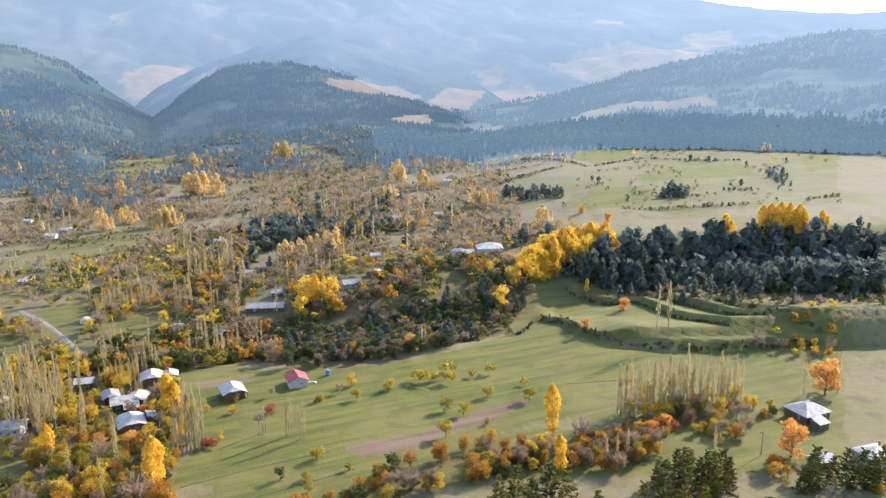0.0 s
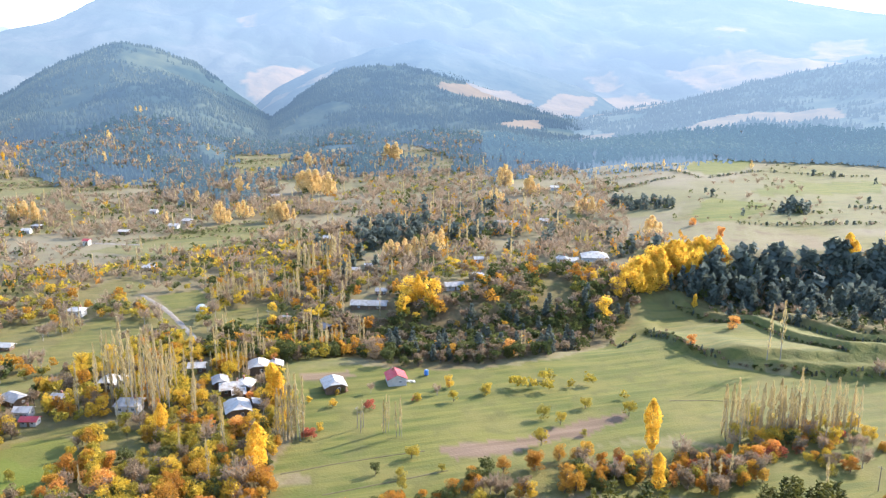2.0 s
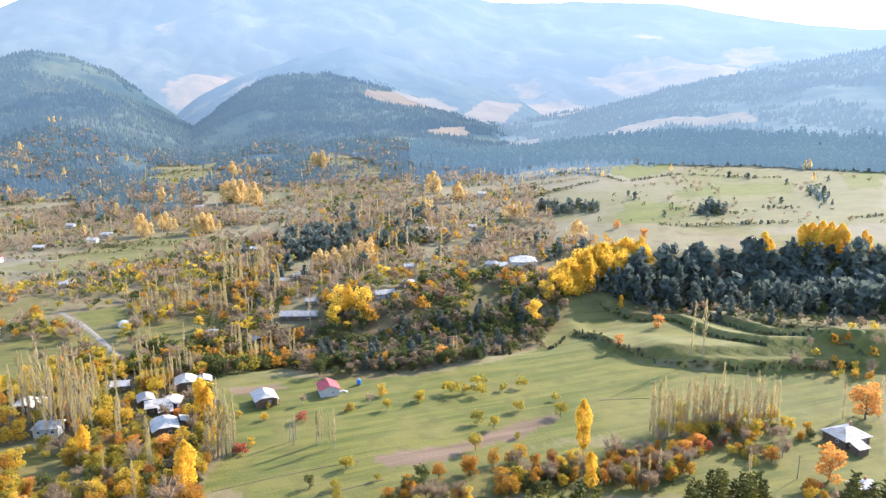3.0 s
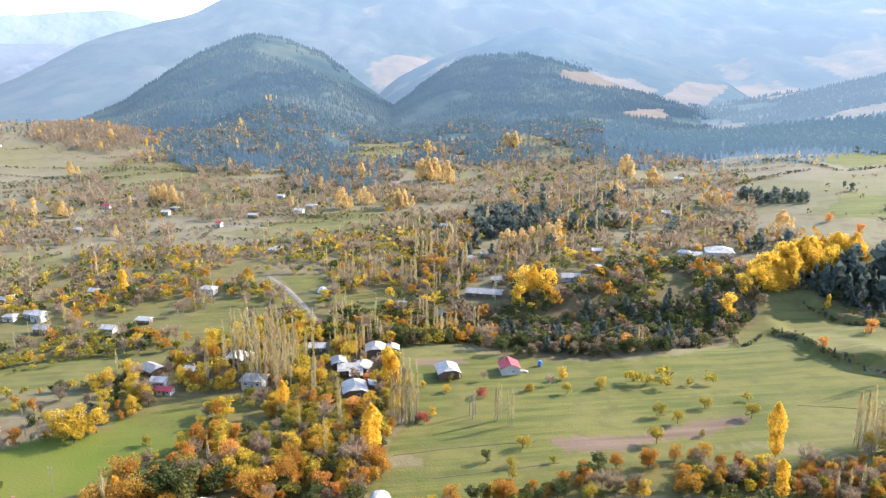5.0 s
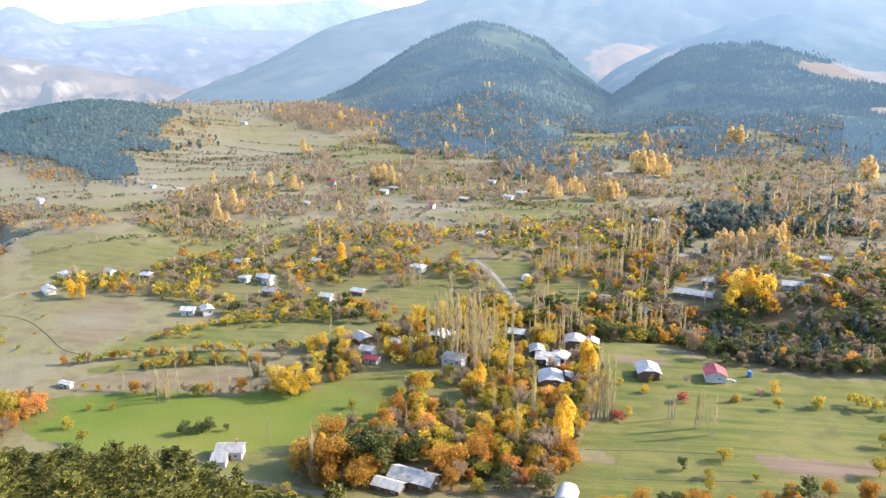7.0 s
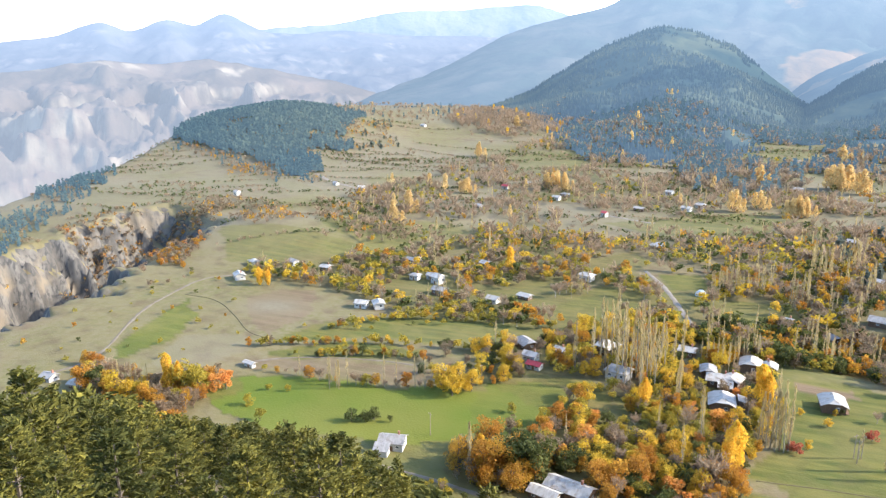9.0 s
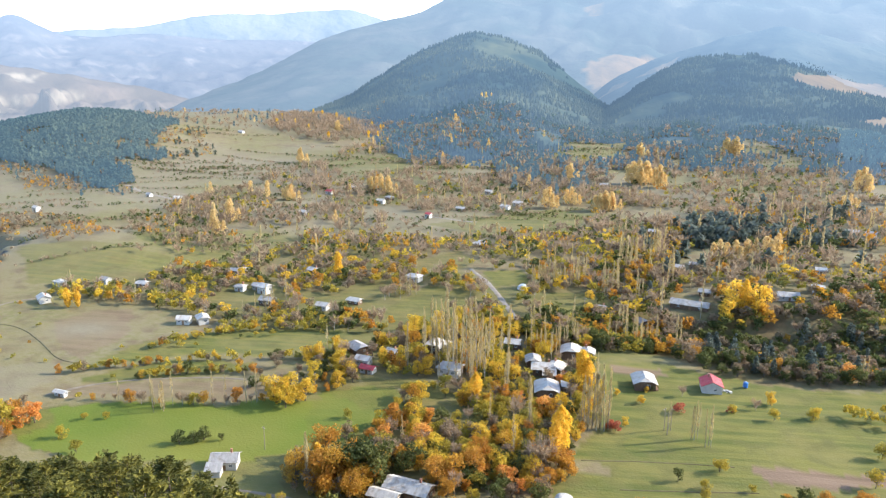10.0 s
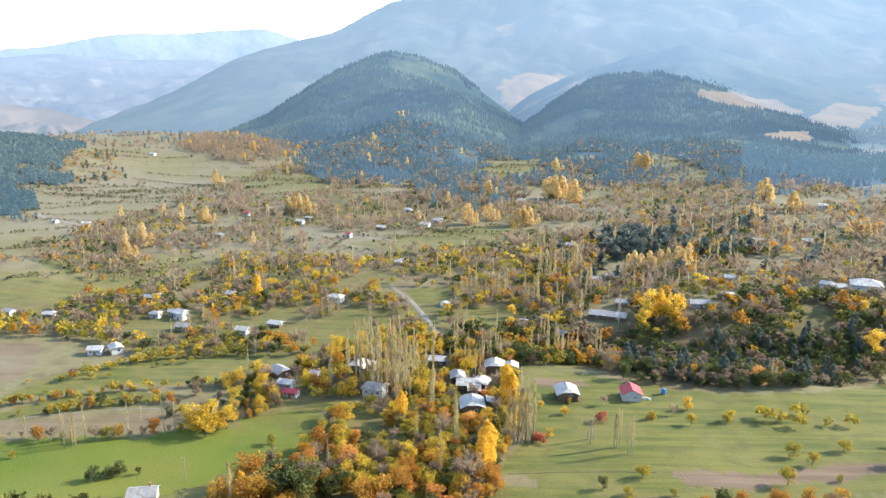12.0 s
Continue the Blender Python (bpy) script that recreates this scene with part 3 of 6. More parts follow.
def ground_material():
    m, nt, bsdf = material("ground_cover", 0.95)
    attr = nt.nodes.new("ShaderNodeAttribute")
    attr.attribute_name = "cover"
    sep = nt.nodes.new("ShaderNodeSeparateColor")
    nt.links.new(attr.outputs["Color"], sep.inputs[0])
    lush, bare, pale = sep.outputs
    patch = noise_of(nt, 0.022, 0.4, 0.62)
    fine = noise_of(nt, 0.35, 0.3, 0.7)
    stripes = noise_of(nt, 0.13, 0.4, 0.6, 3, stretch=(0.14, 2.0, 1, 25))
    rough = mixed(nt, patch, (0.168, 0.133, 0.06), (0.138, 0.124, 0.041))
    rough = mixed(nt, fine, rough, (0.187, 0.152, 0.08))
    rough = mixed(nt, noise_of(nt, 0.09, 0.5, 0.68, 6), rough, (0.13, 0.095, 0.05))
    green = mixed(nt, stripes, (0.062, 0.079, 0.006), (0.134, 0.124, 0.018))
    green = mixed(nt, noise_of(nt, 0.05, 0.46, 0.72), green, (0.145, 0.125, 0.028))
    green = mixed(nt, noise_of(nt, 0.11, 0.5, 0.7, 6), green, (0.085, 0.085, 0.014))
    fresh = node(nt, "MapRange")
    fresh.inputs[1].default_value, fresh.inputs[2].default_value = 0.86, 0.98
    nt.links.new(lush, fresh.inputs[0])
    green = mixed(nt, fresh.outputs[0], green, mixed(nt, patch, (0.092, 0.12, 0.01), (0.128, 0.133, 0.018)))
    col = mixed(nt, lush, rough, green)
    earth = mixed(nt, stripes, (0.13, 0.085, 0.05), (0.18, 0.12, 0.075))
    col = mixed(nt, bare, col, earth)
    col = mixed(nt, pale, col, mixed(nt, fine, (0.21, 0.18, 0.118), (0.165, 0.14, 0.088)))
    litter = mixed(nt, fine, (0.062, 0.047, 0.02), (0.165, 0.1, 0.035))
    col = mixed(nt, attr.outputs["Alpha"], col, litter)
    geo = nt.nodes.new("ShaderNodeNewGeometry")
    xyz = nt.nodes.new("ShaderNodeSeparateXYZ")
    nt.links.new(geo.outputs["True Normal"], xyz.inputs[0])
    steep = node(nt, "MapRange")
    steep.inputs[1].default_value, steep.inputs[2].default_value = 0.76, 0.62
    nt.links.new(xyz.outputs[2], steep.inputs[0])
    rock = mixed(nt, noise_of(nt, 0.12, 0.3, 0.7, 8, stretch=(1, 1, 0.35, 0)), (0.055, 0.049, 0.042), (0.185, 0.168, 0.142))
    rock = mixed(nt, noise_of(nt, 0.5, 0.48, 0.6, 9, stretch=(1, 1, 0.3, 0)), rock, (0.07, 0.066, 0.06))
    rock = mixed(nt, noise_of(nt, 0.06, 0.52, 0.66, 6), rock, (0.19, 0.155, 0.11))
    off = node(nt, "Math")
    off.operation = "MULTIPLY"
    cliff = nt.nodes.new("ShaderNodeAttribute")
    cliff.attribute_name = "rock"
    nt.links.new(cliff.outputs["Fac"], off.inputs[0])
    nt.links.new(steep.outputs[0], off.inputs[1])
    col = mixed(nt, off.outputs[0], col, rock)
    nt.links.new(col, bsdf.inputs["Base Color"])
    bump(nt, bsdf, noise_of(nt, 1.1, 0.2, 0.8, 8), 0.35, 0.35)
    return m


def leaf_material(name, a, b, c, glow_through=0.45):
    """Foliage between three colours: by tree, and by clump."""
    m, nt, bsdf = material(name, 0.8)
    info, geo = nt.nodes.new("ShaderNodeObjectInfo"), nt.nodes.new("ShaderNodeNewGeometry")
    tint = nt.nodes.new("ShaderNodeAttribute")
    tint.attribute_name = "tint"
    add = node(nt, "Math")
    add.operation = "ADD"
    nt.links.new(info.outputs["Random"], add.inputs[0])
    nt.links.new(tint.outputs["Fac"], add.inputs[1])
    wrap = node(nt, "Math")
    wrap.operation = "FRACT"
    nt.links.new(add.outputs[0], wrap.inputs[0])
    col = mixed(nt, wrap.outputs[0], a, b)
    part_mix = node(nt, "MapRange")
    part_mix.inputs[4].default_value = 0.75
    nt.links.new(geo.outputs["Random Per Island"], part_mix.inputs[0])
    col = mixed(nt, part_mix.outputs[0], col, c)
    nt.links.new(col, bsdf.inputs["Base Color"])
    thin = nt.nodes.new("ShaderNodeBsdfTranslucent")
    nt.links.new(col, thin.inputs["Color"])
    mix = node(nt, "MixShader", Fac=glow_through)
    nt.links.new(bsdf.outputs[0], mix.inputs[1])
    nt.links.new(thin.outputs[0], mix.inputs[2])
    nt.links.new(mix.outputs[0], nt.nodes["Material Output"].inputs["Surface"])
    return m


def plain_material(name, a, b, scale, rough=0.85, metal=0.0, relief=0.3, stretch=None):
    m, nt, bsdf = material(name, rough)
    bsdf.inputs["Metallic"].default_value = metal
    coords = nt.nodes.new("ShaderNodeTexCoord").outputs["Object"]
    f = noise_of(nt, scale, 0.3, 0.7, 5, coords, stretch)
    col = mixed(nt, f, a, b)
    nt.links.new(col, bsdf.inputs["Base Color"])
    if relief:
        bump(nt, bsdf, noise_of(nt, scale * 4, 0.2, 0.8, 4, coords, stretch), relief, 0.05)
    return m


def roof_material(name, a, b, rust=(0.2, 0.12, 0.07), metal=0.0, rough=0.45):
    """Sheet roofing: ribs down the slope, streaks and a few stained sheets."""
    m, nt, bsdf = material(name, rough)
    bsdf.inputs["Metallic"].default_value = metal
    coords = nt.nodes.new("ShaderNodeTexCoord").outputs["Object"]
    sheets = noise_of(nt, 0.9, 0.35, 0.65, 3, coords, (1.2, 0.25, 1, 0))
    col = mixed(nt, sheets, a, b)
    col = mixed(nt, noise_of(nt, 0.5, 0.52, 0.72, 6, coords), col, rust)
    nt.links.new(col, bsdf.inputs["Base Color"])
    w = node(nt, "TexWave", Scale=2.2, Distortion=0.2)
    nt.links.new(coords, w.inputs["Vector"])
    bump(nt, bsdf, w.outputs["Fac"], 0.5, 0.06)
    return m


def hazed_material(name, wood, wood_b, grass, rock, glow, strength, low=0.78, high_up=1.12, top=260):
    """Far land and trees with haze painted in: a faint blue emission over their colours."""
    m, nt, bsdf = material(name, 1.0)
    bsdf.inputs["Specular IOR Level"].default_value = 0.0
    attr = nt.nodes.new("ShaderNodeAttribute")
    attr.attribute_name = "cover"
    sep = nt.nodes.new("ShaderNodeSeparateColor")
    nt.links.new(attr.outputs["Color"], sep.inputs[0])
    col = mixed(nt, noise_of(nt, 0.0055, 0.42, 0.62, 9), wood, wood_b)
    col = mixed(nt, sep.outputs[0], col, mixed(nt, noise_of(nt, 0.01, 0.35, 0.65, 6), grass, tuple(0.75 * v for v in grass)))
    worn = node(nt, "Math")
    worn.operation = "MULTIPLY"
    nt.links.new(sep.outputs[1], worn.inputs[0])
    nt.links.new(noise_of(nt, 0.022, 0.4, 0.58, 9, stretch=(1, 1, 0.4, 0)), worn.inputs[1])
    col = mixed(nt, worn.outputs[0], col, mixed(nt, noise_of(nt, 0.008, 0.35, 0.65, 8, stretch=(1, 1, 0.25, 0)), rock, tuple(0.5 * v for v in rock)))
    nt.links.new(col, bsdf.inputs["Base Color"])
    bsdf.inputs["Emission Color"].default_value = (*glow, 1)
    # the painted haze is stronger towards the sun
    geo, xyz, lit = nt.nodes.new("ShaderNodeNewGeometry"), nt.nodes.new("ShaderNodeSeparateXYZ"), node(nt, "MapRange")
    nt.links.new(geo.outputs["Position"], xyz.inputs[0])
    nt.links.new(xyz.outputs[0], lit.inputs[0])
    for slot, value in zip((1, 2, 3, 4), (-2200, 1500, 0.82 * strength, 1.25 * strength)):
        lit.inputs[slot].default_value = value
    # and weaker at the foot of a slope, which so looks shaded
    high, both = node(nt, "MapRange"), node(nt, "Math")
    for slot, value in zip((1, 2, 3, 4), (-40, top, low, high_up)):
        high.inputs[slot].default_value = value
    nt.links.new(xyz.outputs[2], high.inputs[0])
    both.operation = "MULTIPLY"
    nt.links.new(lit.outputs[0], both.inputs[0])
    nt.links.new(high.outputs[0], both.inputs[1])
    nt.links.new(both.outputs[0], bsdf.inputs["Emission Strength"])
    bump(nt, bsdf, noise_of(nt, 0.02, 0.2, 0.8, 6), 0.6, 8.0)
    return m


GROUND = ground_material()
BARK = plain_material("bark", (0.09, 0.07, 0.05), (0.17, 0.14, 0.11), 2.0)
PALE_BARK = plain_material("pale_bark", (0.22, 0.2, 0.16), (0.36, 0.32, 0.25), 2.0)
TWIGS = leaf_material("bare_twigs", (0.36, 0.252, 0.152), (0.385, 0.28, 0.172), (0.25, 0.176, 0.112), 0.4)
STRAW = leaf_material("straw_leaves", (0.54, 0.41, 0.17), (0.46, 0.37, 0.19), (0.35, 0.265, 0.13), 0.45)
GOLD = leaf_material("golden_leaves", (0.88, 0.6, 0.06), (0.82, 0.53, 0.06), (0.62, 0.38, 0.05), 0.5)
AMBER = leaf_material("amber_leaves", (0.54, 0.235, 0.03), (0.64, 0.39, 0.04), (0.26, 0.125, 0.026), 0.5)
RUST = leaf_material("rust_leaves", (0.5, 0.225, 0.03), (0.6, 0.37, 0.045), (0.26, 0.12, 0.025), 0.5)
FLAME = leaf_material("flame_leaves", (0.72, 0.33, 0.075), (0.72, 0.42, 0.09), (0.58, 0.22, 0.06), 0.5)
RUSSET = leaf_material("russet_leaves", (0.3, 0.195, 0.11), (0.265, 0.21, 0.12), (0.18, 0.13, 0.082), 0.4)
OLIVE = leaf_material("olive_leaves", (0.6, 0.42, 0.04), (0.33, 0.28, 0.04), (0.19, 0.16, 0.03), 0.45)
GREEN = leaf_material("green_leaves", (0.085, 0.1, 0.024), (0.16, 0.155, 0.036), (0.048, 0.06, 0.02), 0.36)
NEEDLES = leaf_material("pine_needles", (0.066, 0.072, 0.014), (0.235, 0.2, 0.03), (0.036, 0.043, 0.011), 0.25)
# base tone lifted above real needles, to stand in for haze over the woods
DARK_NEEDLES = leaf_material("dark_needles", (0.125, 0.145, 0.115), (0.165, 0.175, 0.125), (0.085, 0.102, 0.085), 0.4)
CRIMSON = leaf_material("crimson_leaves", (0.46, 0.11, 0.06), (0.5, 0.2, 0.08), (0.28, 0.07, 0.05), 0.45)
# far valley pines with haze painted in as emission, stronger on the belt
HAZED_HILL_NEEDLES = hazed_material("hazed_hill_needles", (0.03, 0.05, 0.04), (0.075, 0.085, 0.045), (0.2, 0.18, 0.1), (0.3, 0.3, 0.3), (0.48, 0.74, 1.0), 0.1)
HAZED_BELT_NEEDLES = hazed_material("hazed_belt_needles", (0.03, 0.05, 0.04), (0.075, 0.085, 0.045), (0.2, 0.18, 0.155), (0.3, 0.3, 0.3), (0.48, 0.74, 1.0), 0.155)
GRAVEL = plain_material("lane_gravel", (0.17, 0.14, 0.105), (0.25, 0.215, 0.17), 0.35)
# golden leaves of far trees, with haze painted in as a paler base colour
HAZED_GOLD = leaf_material("hazed_gold_leaves", (0.8, 0.57, 0.22), (0.72, 0.54, 0.24), (0.56, 0.4, 0.18), 0.5)
LIME = leaf_material("lemon_leaves", (0.7, 0.5, 0.045), (0.74, 0.46, 0.05), (0.4, 0.29, 0.035), 0.5)
# ---------------------------------------------------------------- mesh helpers
def raw(name, verts, faces, mat=None, smooth_faces=False):
    """A mesh from arrays of points and of faces with one number of corners."""
    verts, faces = np.asarray(verts, np.float32), np.asarray(faces, np.int32)
    me = bpy.data.meshes.new(name)
    me.vertices.add(len(verts))
    me.vertices.foreach_set("co", verts.ravel())
    k = faces.shape[1]
    me.loops.add(faces.size)
    me.loops.foreach_set("vertex_index", faces.ravel())
    me.polygons.add(len(faces))
    me.polygons.foreach_set("loop_start", np.arange(0, faces.size, k, dtype=np.int32))
    me.polygons.foreach_set("loop_total", np.full(len(faces), k, np.int32))
    me.polygons.foreach_set("use_smooth", np.full(len(faces), smooth_faces))
    me.update(calc_edges=True)
    if mat:
        me.materials.append(mat)
    return me


def grid_faces(n, m, closed=False):
    """Quads of a grid of n by m points."""
    i, j = np.meshgrid(np.arange(n if closed else n - 1), np.arange(m - 1), indexing="ij")
    k = (i + 1) % n
    return np.stack([i * m + j, i * m + j + 1, k * m + j + 1, k * m + j], -1).reshape(-1, 4)


def colours(me, name, values):
    a = me.color_attributes.new(name, "FLOAT_COLOR", "POINT")
    a.data.foreach_set("color", np.asarray(values, np.float32).ravel())


def inside(x, y, poly):
    hit = np.zeros(np.shape(x), bool)
    for (x0, y0), (x1, y1) in zip(poly, poly[1:] + poly[:1]):
        if y0 != y1:
            hit ^= ((y0 > y) != (y1 > y)) & (x < (x1 - x0) * (y - y0) / (y1 - y0) + x0)
    return hit


# ---------------------------------------------------------------- ground
# the 0.85 m strip is a dark field bank, drawn along with the lanes
LANES = [(ROAD_LANE, 3.1), (TRACK, 1.8), (FIELD_BANK, 0.85), (FAR_ROAD, 5), (FAR_ROAD_B, 5), (LOW_ROAD, 1.5), (FOOT_ROAD, 2.0)]
BAULKS = [BAULK_A, BAULK_B, BAULK_C]


def cover(x, y):
    """Lush grass, bare earth, paler ground and leaf litter, and where rock may show."""
    jx, jy = x + 3 * fbm(x / 12, y / 12, 2), y + 3 * fbm(x / 12 + 40, y / 12, 2)
    r = np.hypot(x, y)
    lush, bare, pale, litter = (np.zeros(x.shape) for _ in range(4))
    for poly, much in ((BENCH, 0.15), (FIELD_BRIGHT, 1.0), (FIELD_EAST, 0.95), (VILLAGE_GRASS, 0.8), (NEAR_MEADOW, 0.85), (MEADOW, 0.85), (TERRACES, 0.7), (NEAR_GRASS, 0.8), (RIGHT_GRASS, 0.7), (LAWN, 0.75), (FAR_MEADOW, 0.5), *((field, 0.9) for field in MEADOW_GREENS), (BANK_SCRUB, 0.5), (DOME, 0.55), (BENCH_GREEN, 0.9),
                       (STRIP_A, 0.8), (STRIP_B, 0.8), (LANE_FIELD, 0.8), (SQUARE, 0.9), (MID_GREEN, 0.6), (FAR_GREEN, 0.55), (FAR_STRIP, 0.6), (SLOPE_GREEN, 0.6), (PLATEAU, 0.3), (UPPER_STRIP, 0.5), (HOUSE_FIELD, 0.6), (BELT_FIELD, 0.8), (BELT_FIELD_B, 0.7), (BELT_FIELD_C, 0.7), (FAR_FIELD_A, 0.6), (FAR_FIELD_B, 0.5)):
        lush = np.where(inside(jx, jy, poly), much, lush)
    az = np.degrees(np.arctan2(-x, y))
    lush = np.maximum(lush, (0.6 - 0.4 * smooth(48, 56, az)) * smooth(-0.05, 0.3, fbm(x / 70 + 5, y / 70, 3)) * (1 - 0.6 * smooth(600, 1100, r)))
    for poly, much in ((PLOUGHED, 1.0), (PLOUGH_B, 0.9), (BARE_OVAL, 0.55), (ROADBAND, 0.45)):
        bare = np.where(inside(jx, jy, poly), much, bare)
    bare = np.maximum(bare, 0.4 * smooth(330, 400, r) * smooth(0.3, 0.55, fbm(x / 55 + 90, y / 90, 3)) * (1 - smooth(0.3, 0.8, lush)))
    pale = np.where(inside(jx, jy, BENCH_PALE), 0.4, pale)
    # ground turns paler in patches beyond about 430 m
    pale = np.maximum(pale, 0.6 * smooth(430, 620, r) * (1 - lush) * smooth(-0.5, 0.3, fbm(x / 120 + 8, y / 120, 3)))
    pale = np.maximum(pale, 0.75 * mound(x, y, -332, 205, 16, 10, 30))
    for poly, much in ((VILLAGE, 0.35), (VILLAGE_FOOT, 0.45), (NEAR_BELT, 0.5), (BANK_SCRUB, 0.6), (STREAM_WOOD, 0.8), (PINE_BANK, 0.75), (RIGHT_NEAR, 0.5), (LEFT_BELT, 0.6), (FOOT_TREES, 0.6), (DARK_HILL, 0.8), (BELT, 0.3)):
        litter = np.where(inside(jx, jy, poly), much * (0.6 + 0.4 * fbm(x / 9, y / 9, 2)), litter)
    litter = np.maximum(litter, 0.5 * (1 - smooth(120, 185, r)))
    d, s = to_line(x, y, GORGE)
    rock = 1 - smooth(62, 90, d)
    return np.stack([lush, bare, pale, litter], -1), rock


def build_ground():
    turn = np.radians(np.concatenate([np.arange(-36, 82, 0.25), np.arange(82, 324, 4)]))
    reach = np.concatenate([np.linspace(0.0, 60, 26), np.linspace(62, 700, 240), np.geomspace(704, 6500, 110)])
    a, r = np.meshgrid(turn, reach, indexing="ij")
    x, y = 0.4 - r * np.sin(a), 0.3 + r * np.cos(a)
    z = terrain(x, y)
    verts = np.stack([x, y, z], -1).reshape(-1, 3)
    n = len(verts)
    faces = grid_faces(len(turn), len(reach), True)
    me = raw("ground", verts, faces, GROUND, True)
    shades, rock = cover(verts[:, 0].astype(float), verts[:, 1].astype(float))
    colours(me, "cover", shades)
    colours(me, "rock", np.repeat(rock[:, None], 4, 1))
    ob = tagged(new("ground", me), "valley floor of autumn meadows, bare fields and leaf litter", "ground", kind="structure")
    return ob


build_ground()


def resample(line, step):
    """Points at even steps along a line in the plan, smoothed."""
    p = np.array(line, float)
    for _ in range(3):
        mid = np.empty((2 * len(p) - 2, 2))
        mid[0::2], mid[1::2] = 0.75 * p[:-1] + 0.25 * p[1:], 0.25 * p[:-1] + 0.75 * p[1:]
        p = np.vstack([p[:1], mid, p[-1:]])
    s = np.concatenate([[0], np.cumsum(np.hypot(*np.diff(p, axis=0).T))])
    at = np.linspace(0, s[-1], max(int(s[-1] / step), 2))
    return np.stack([np.interp(at, s, p[:, 0]), np.interp(at, s, p[:, 1])], -1)


TRACK_DUST = plain_material("track_dust", (0.14, 0.11, 0.075), (0.2, 0.165, 0.12), 0.3)


BAULK_EARTH = plain_material("baulk_earth", (0.085, 0.075, 0.03), (0.14, 0.11, 0.055), 0.6)


def build_lane(name, line, wide, label):
    p = resample(line, 1.5)
    d = np.gradient(p, axis=0)
    d /= np.maximum(np.hypot(d[:, :1], d[:, 1:]), 1e-6)
    side = np.stack([-d[:, 1], d[:, 0]], -1)
    w = wide / 2 * (1 + 0.5 * fbm(p[:, 0] / 5, p[:, 1] / 5, 2))[:, None]
    cols = [p + side * w * k for k in (-1, -0.5, 0, 0.5, 1)]
    v = np.stack([np.column_stack([c, terrain(c[:, 0], c[:, 1]) + h]) for c, h in zip(cols, (-0.05, 0.16, 0.2, 0.16, -0.05))], 1)
    me = raw(name, v.reshape(-1, 3), grid_faces(len(p), 5)[:, ::-1], GRAVEL if wide > 3 else BAULK_EARTH if wide < 0.9 else TRACK_DUST, True)
    tagged(new(name, me), label, "road", kind="structure")


for line, wide in LANES:
    build_lane("road", line, wide, "unpaved village lane, the narrowest a dark field bank")

for line in BAULKS:
    build_lane("baulk", line, 0.7, "narrow earth baulk between meadows")

# ---------------------------------------------------------------- mountains around the valley
HILLS = []


def ridge(name, crest, front, back, base, mat, label, rough=0.3, craggy=0.0, seed=0, steps=260, rows=90, joins=False, fields=()):
    """A range along a crest of plan points and heights, falling to the front (towards the valley) and to the back.

    One that joins the valley runs out on its floor, where the valley ends in that direction."""
    c = np.array(crest, float)
    s = np.concatenate([[0], np.cumsum(np.hypot(np.diff(c[:, 0]), np.diff(c[:, 1])))])
    at = np.linspace(0, s[-1], steps)
    k = np.exp(-0.5 * (np.arange(-6, 7) / 2.5) ** 2)
    p = [np.convolve(np.pad(np.interp(at, s, c[:, i]), 6, mode="edge"), k / k.sum(), "valid") for i in range(3)]
    x0, y0, z0 = p
    teeth = 5 * fbm(at / 60 + seed, at * 0 + seed, 3)
    inward = -np.stack([x0, y0], -1) / np.hypot(x0, y0)[:, None]
    v = np.concatenate([np.linspace(-1, 0, 12)[:-1], np.linspace(0, 1, rows)])
    front, base = np.full(steps, float(front)), np.full(steps, float(base))
    if joins:
        far_out, bearing = np.hypot(x0, y0), np.degrees(np.arctan2(-x0, y0))
        toe = np.interp(bearing, *zip(*VALLEY_END)) - 70 + 45 * fbm(bearing / 1.6 + seed, bearing * 0, 3)
        front = np.maximum(far_out - toe, 120)
        base = terrain(-inward[:, 0] * toe, -inward[:, 1] * toe) - 4
    front, base = front[:, None], base[:, None]
    run = np.where(v < 0, v * back, v * front)
    x, y = x0[:, None] + inward[:, :1] * run, y0[:, None] + inward[:, 1:] * run
    fall = np.abs(v) ** 0.92
    low = np.where(v < 0, np.minimum(base, z0[:, None] - 60), base)
    z = low + (z0[:, None] - low) * (1 - fall)
    z = z + teeth[:, None] * np.exp(-(v / 0.06) ** 2)
    amp = rough * np.maximum(z0[:, None] - base, 0 if joins else 60) * np.clip(3.2 * fall * (1.05 - fall), 0, 1)
    spur = 1 - 2 * np.abs(fbm(x / 420 + seed, y / 420, 4))
    gully = np.abs(fbm(x / 150 + seed, y / 150, 3))
    z = z + amp * (0.8 * spur - 0.35 + 0.3 * fbm(x / 90, y / 90 + seed, 4) + 0.7 * (gully - 0.25))
    if craggy:
        step = 58.0
        band = z / step + 0.5 * fbm(x / 260 + seed, y / 260, 3)
        ledge = (np.floor(band) + smooth(0.5, 0.92, band - np.floor(band)) - band) * step
        z = z + craggy * smooth(0.04, 0.2, np.abs(v)) * ledge
        z = z + craggy * smooth(0.05, 0.3, np.abs(v)) * (60 * np.abs(fbm(x / 150, y / 150 + seed, 5)) + 36 * np.abs(fbm(x / 45, y / 45, 4)) + 14 * np.abs(fbm(x / 17, y / 17, 2)))
    me = raw(name, np.stack([x, y, z], -1).reshape(-1, 3), grid_faces(steps, len(v))[:, ::-1], mat, True)
    if joins:
        HILLS.append((bearing, far_out, front[:, 0], v[11:], z[:, 11:]))
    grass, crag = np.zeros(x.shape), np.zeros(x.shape)
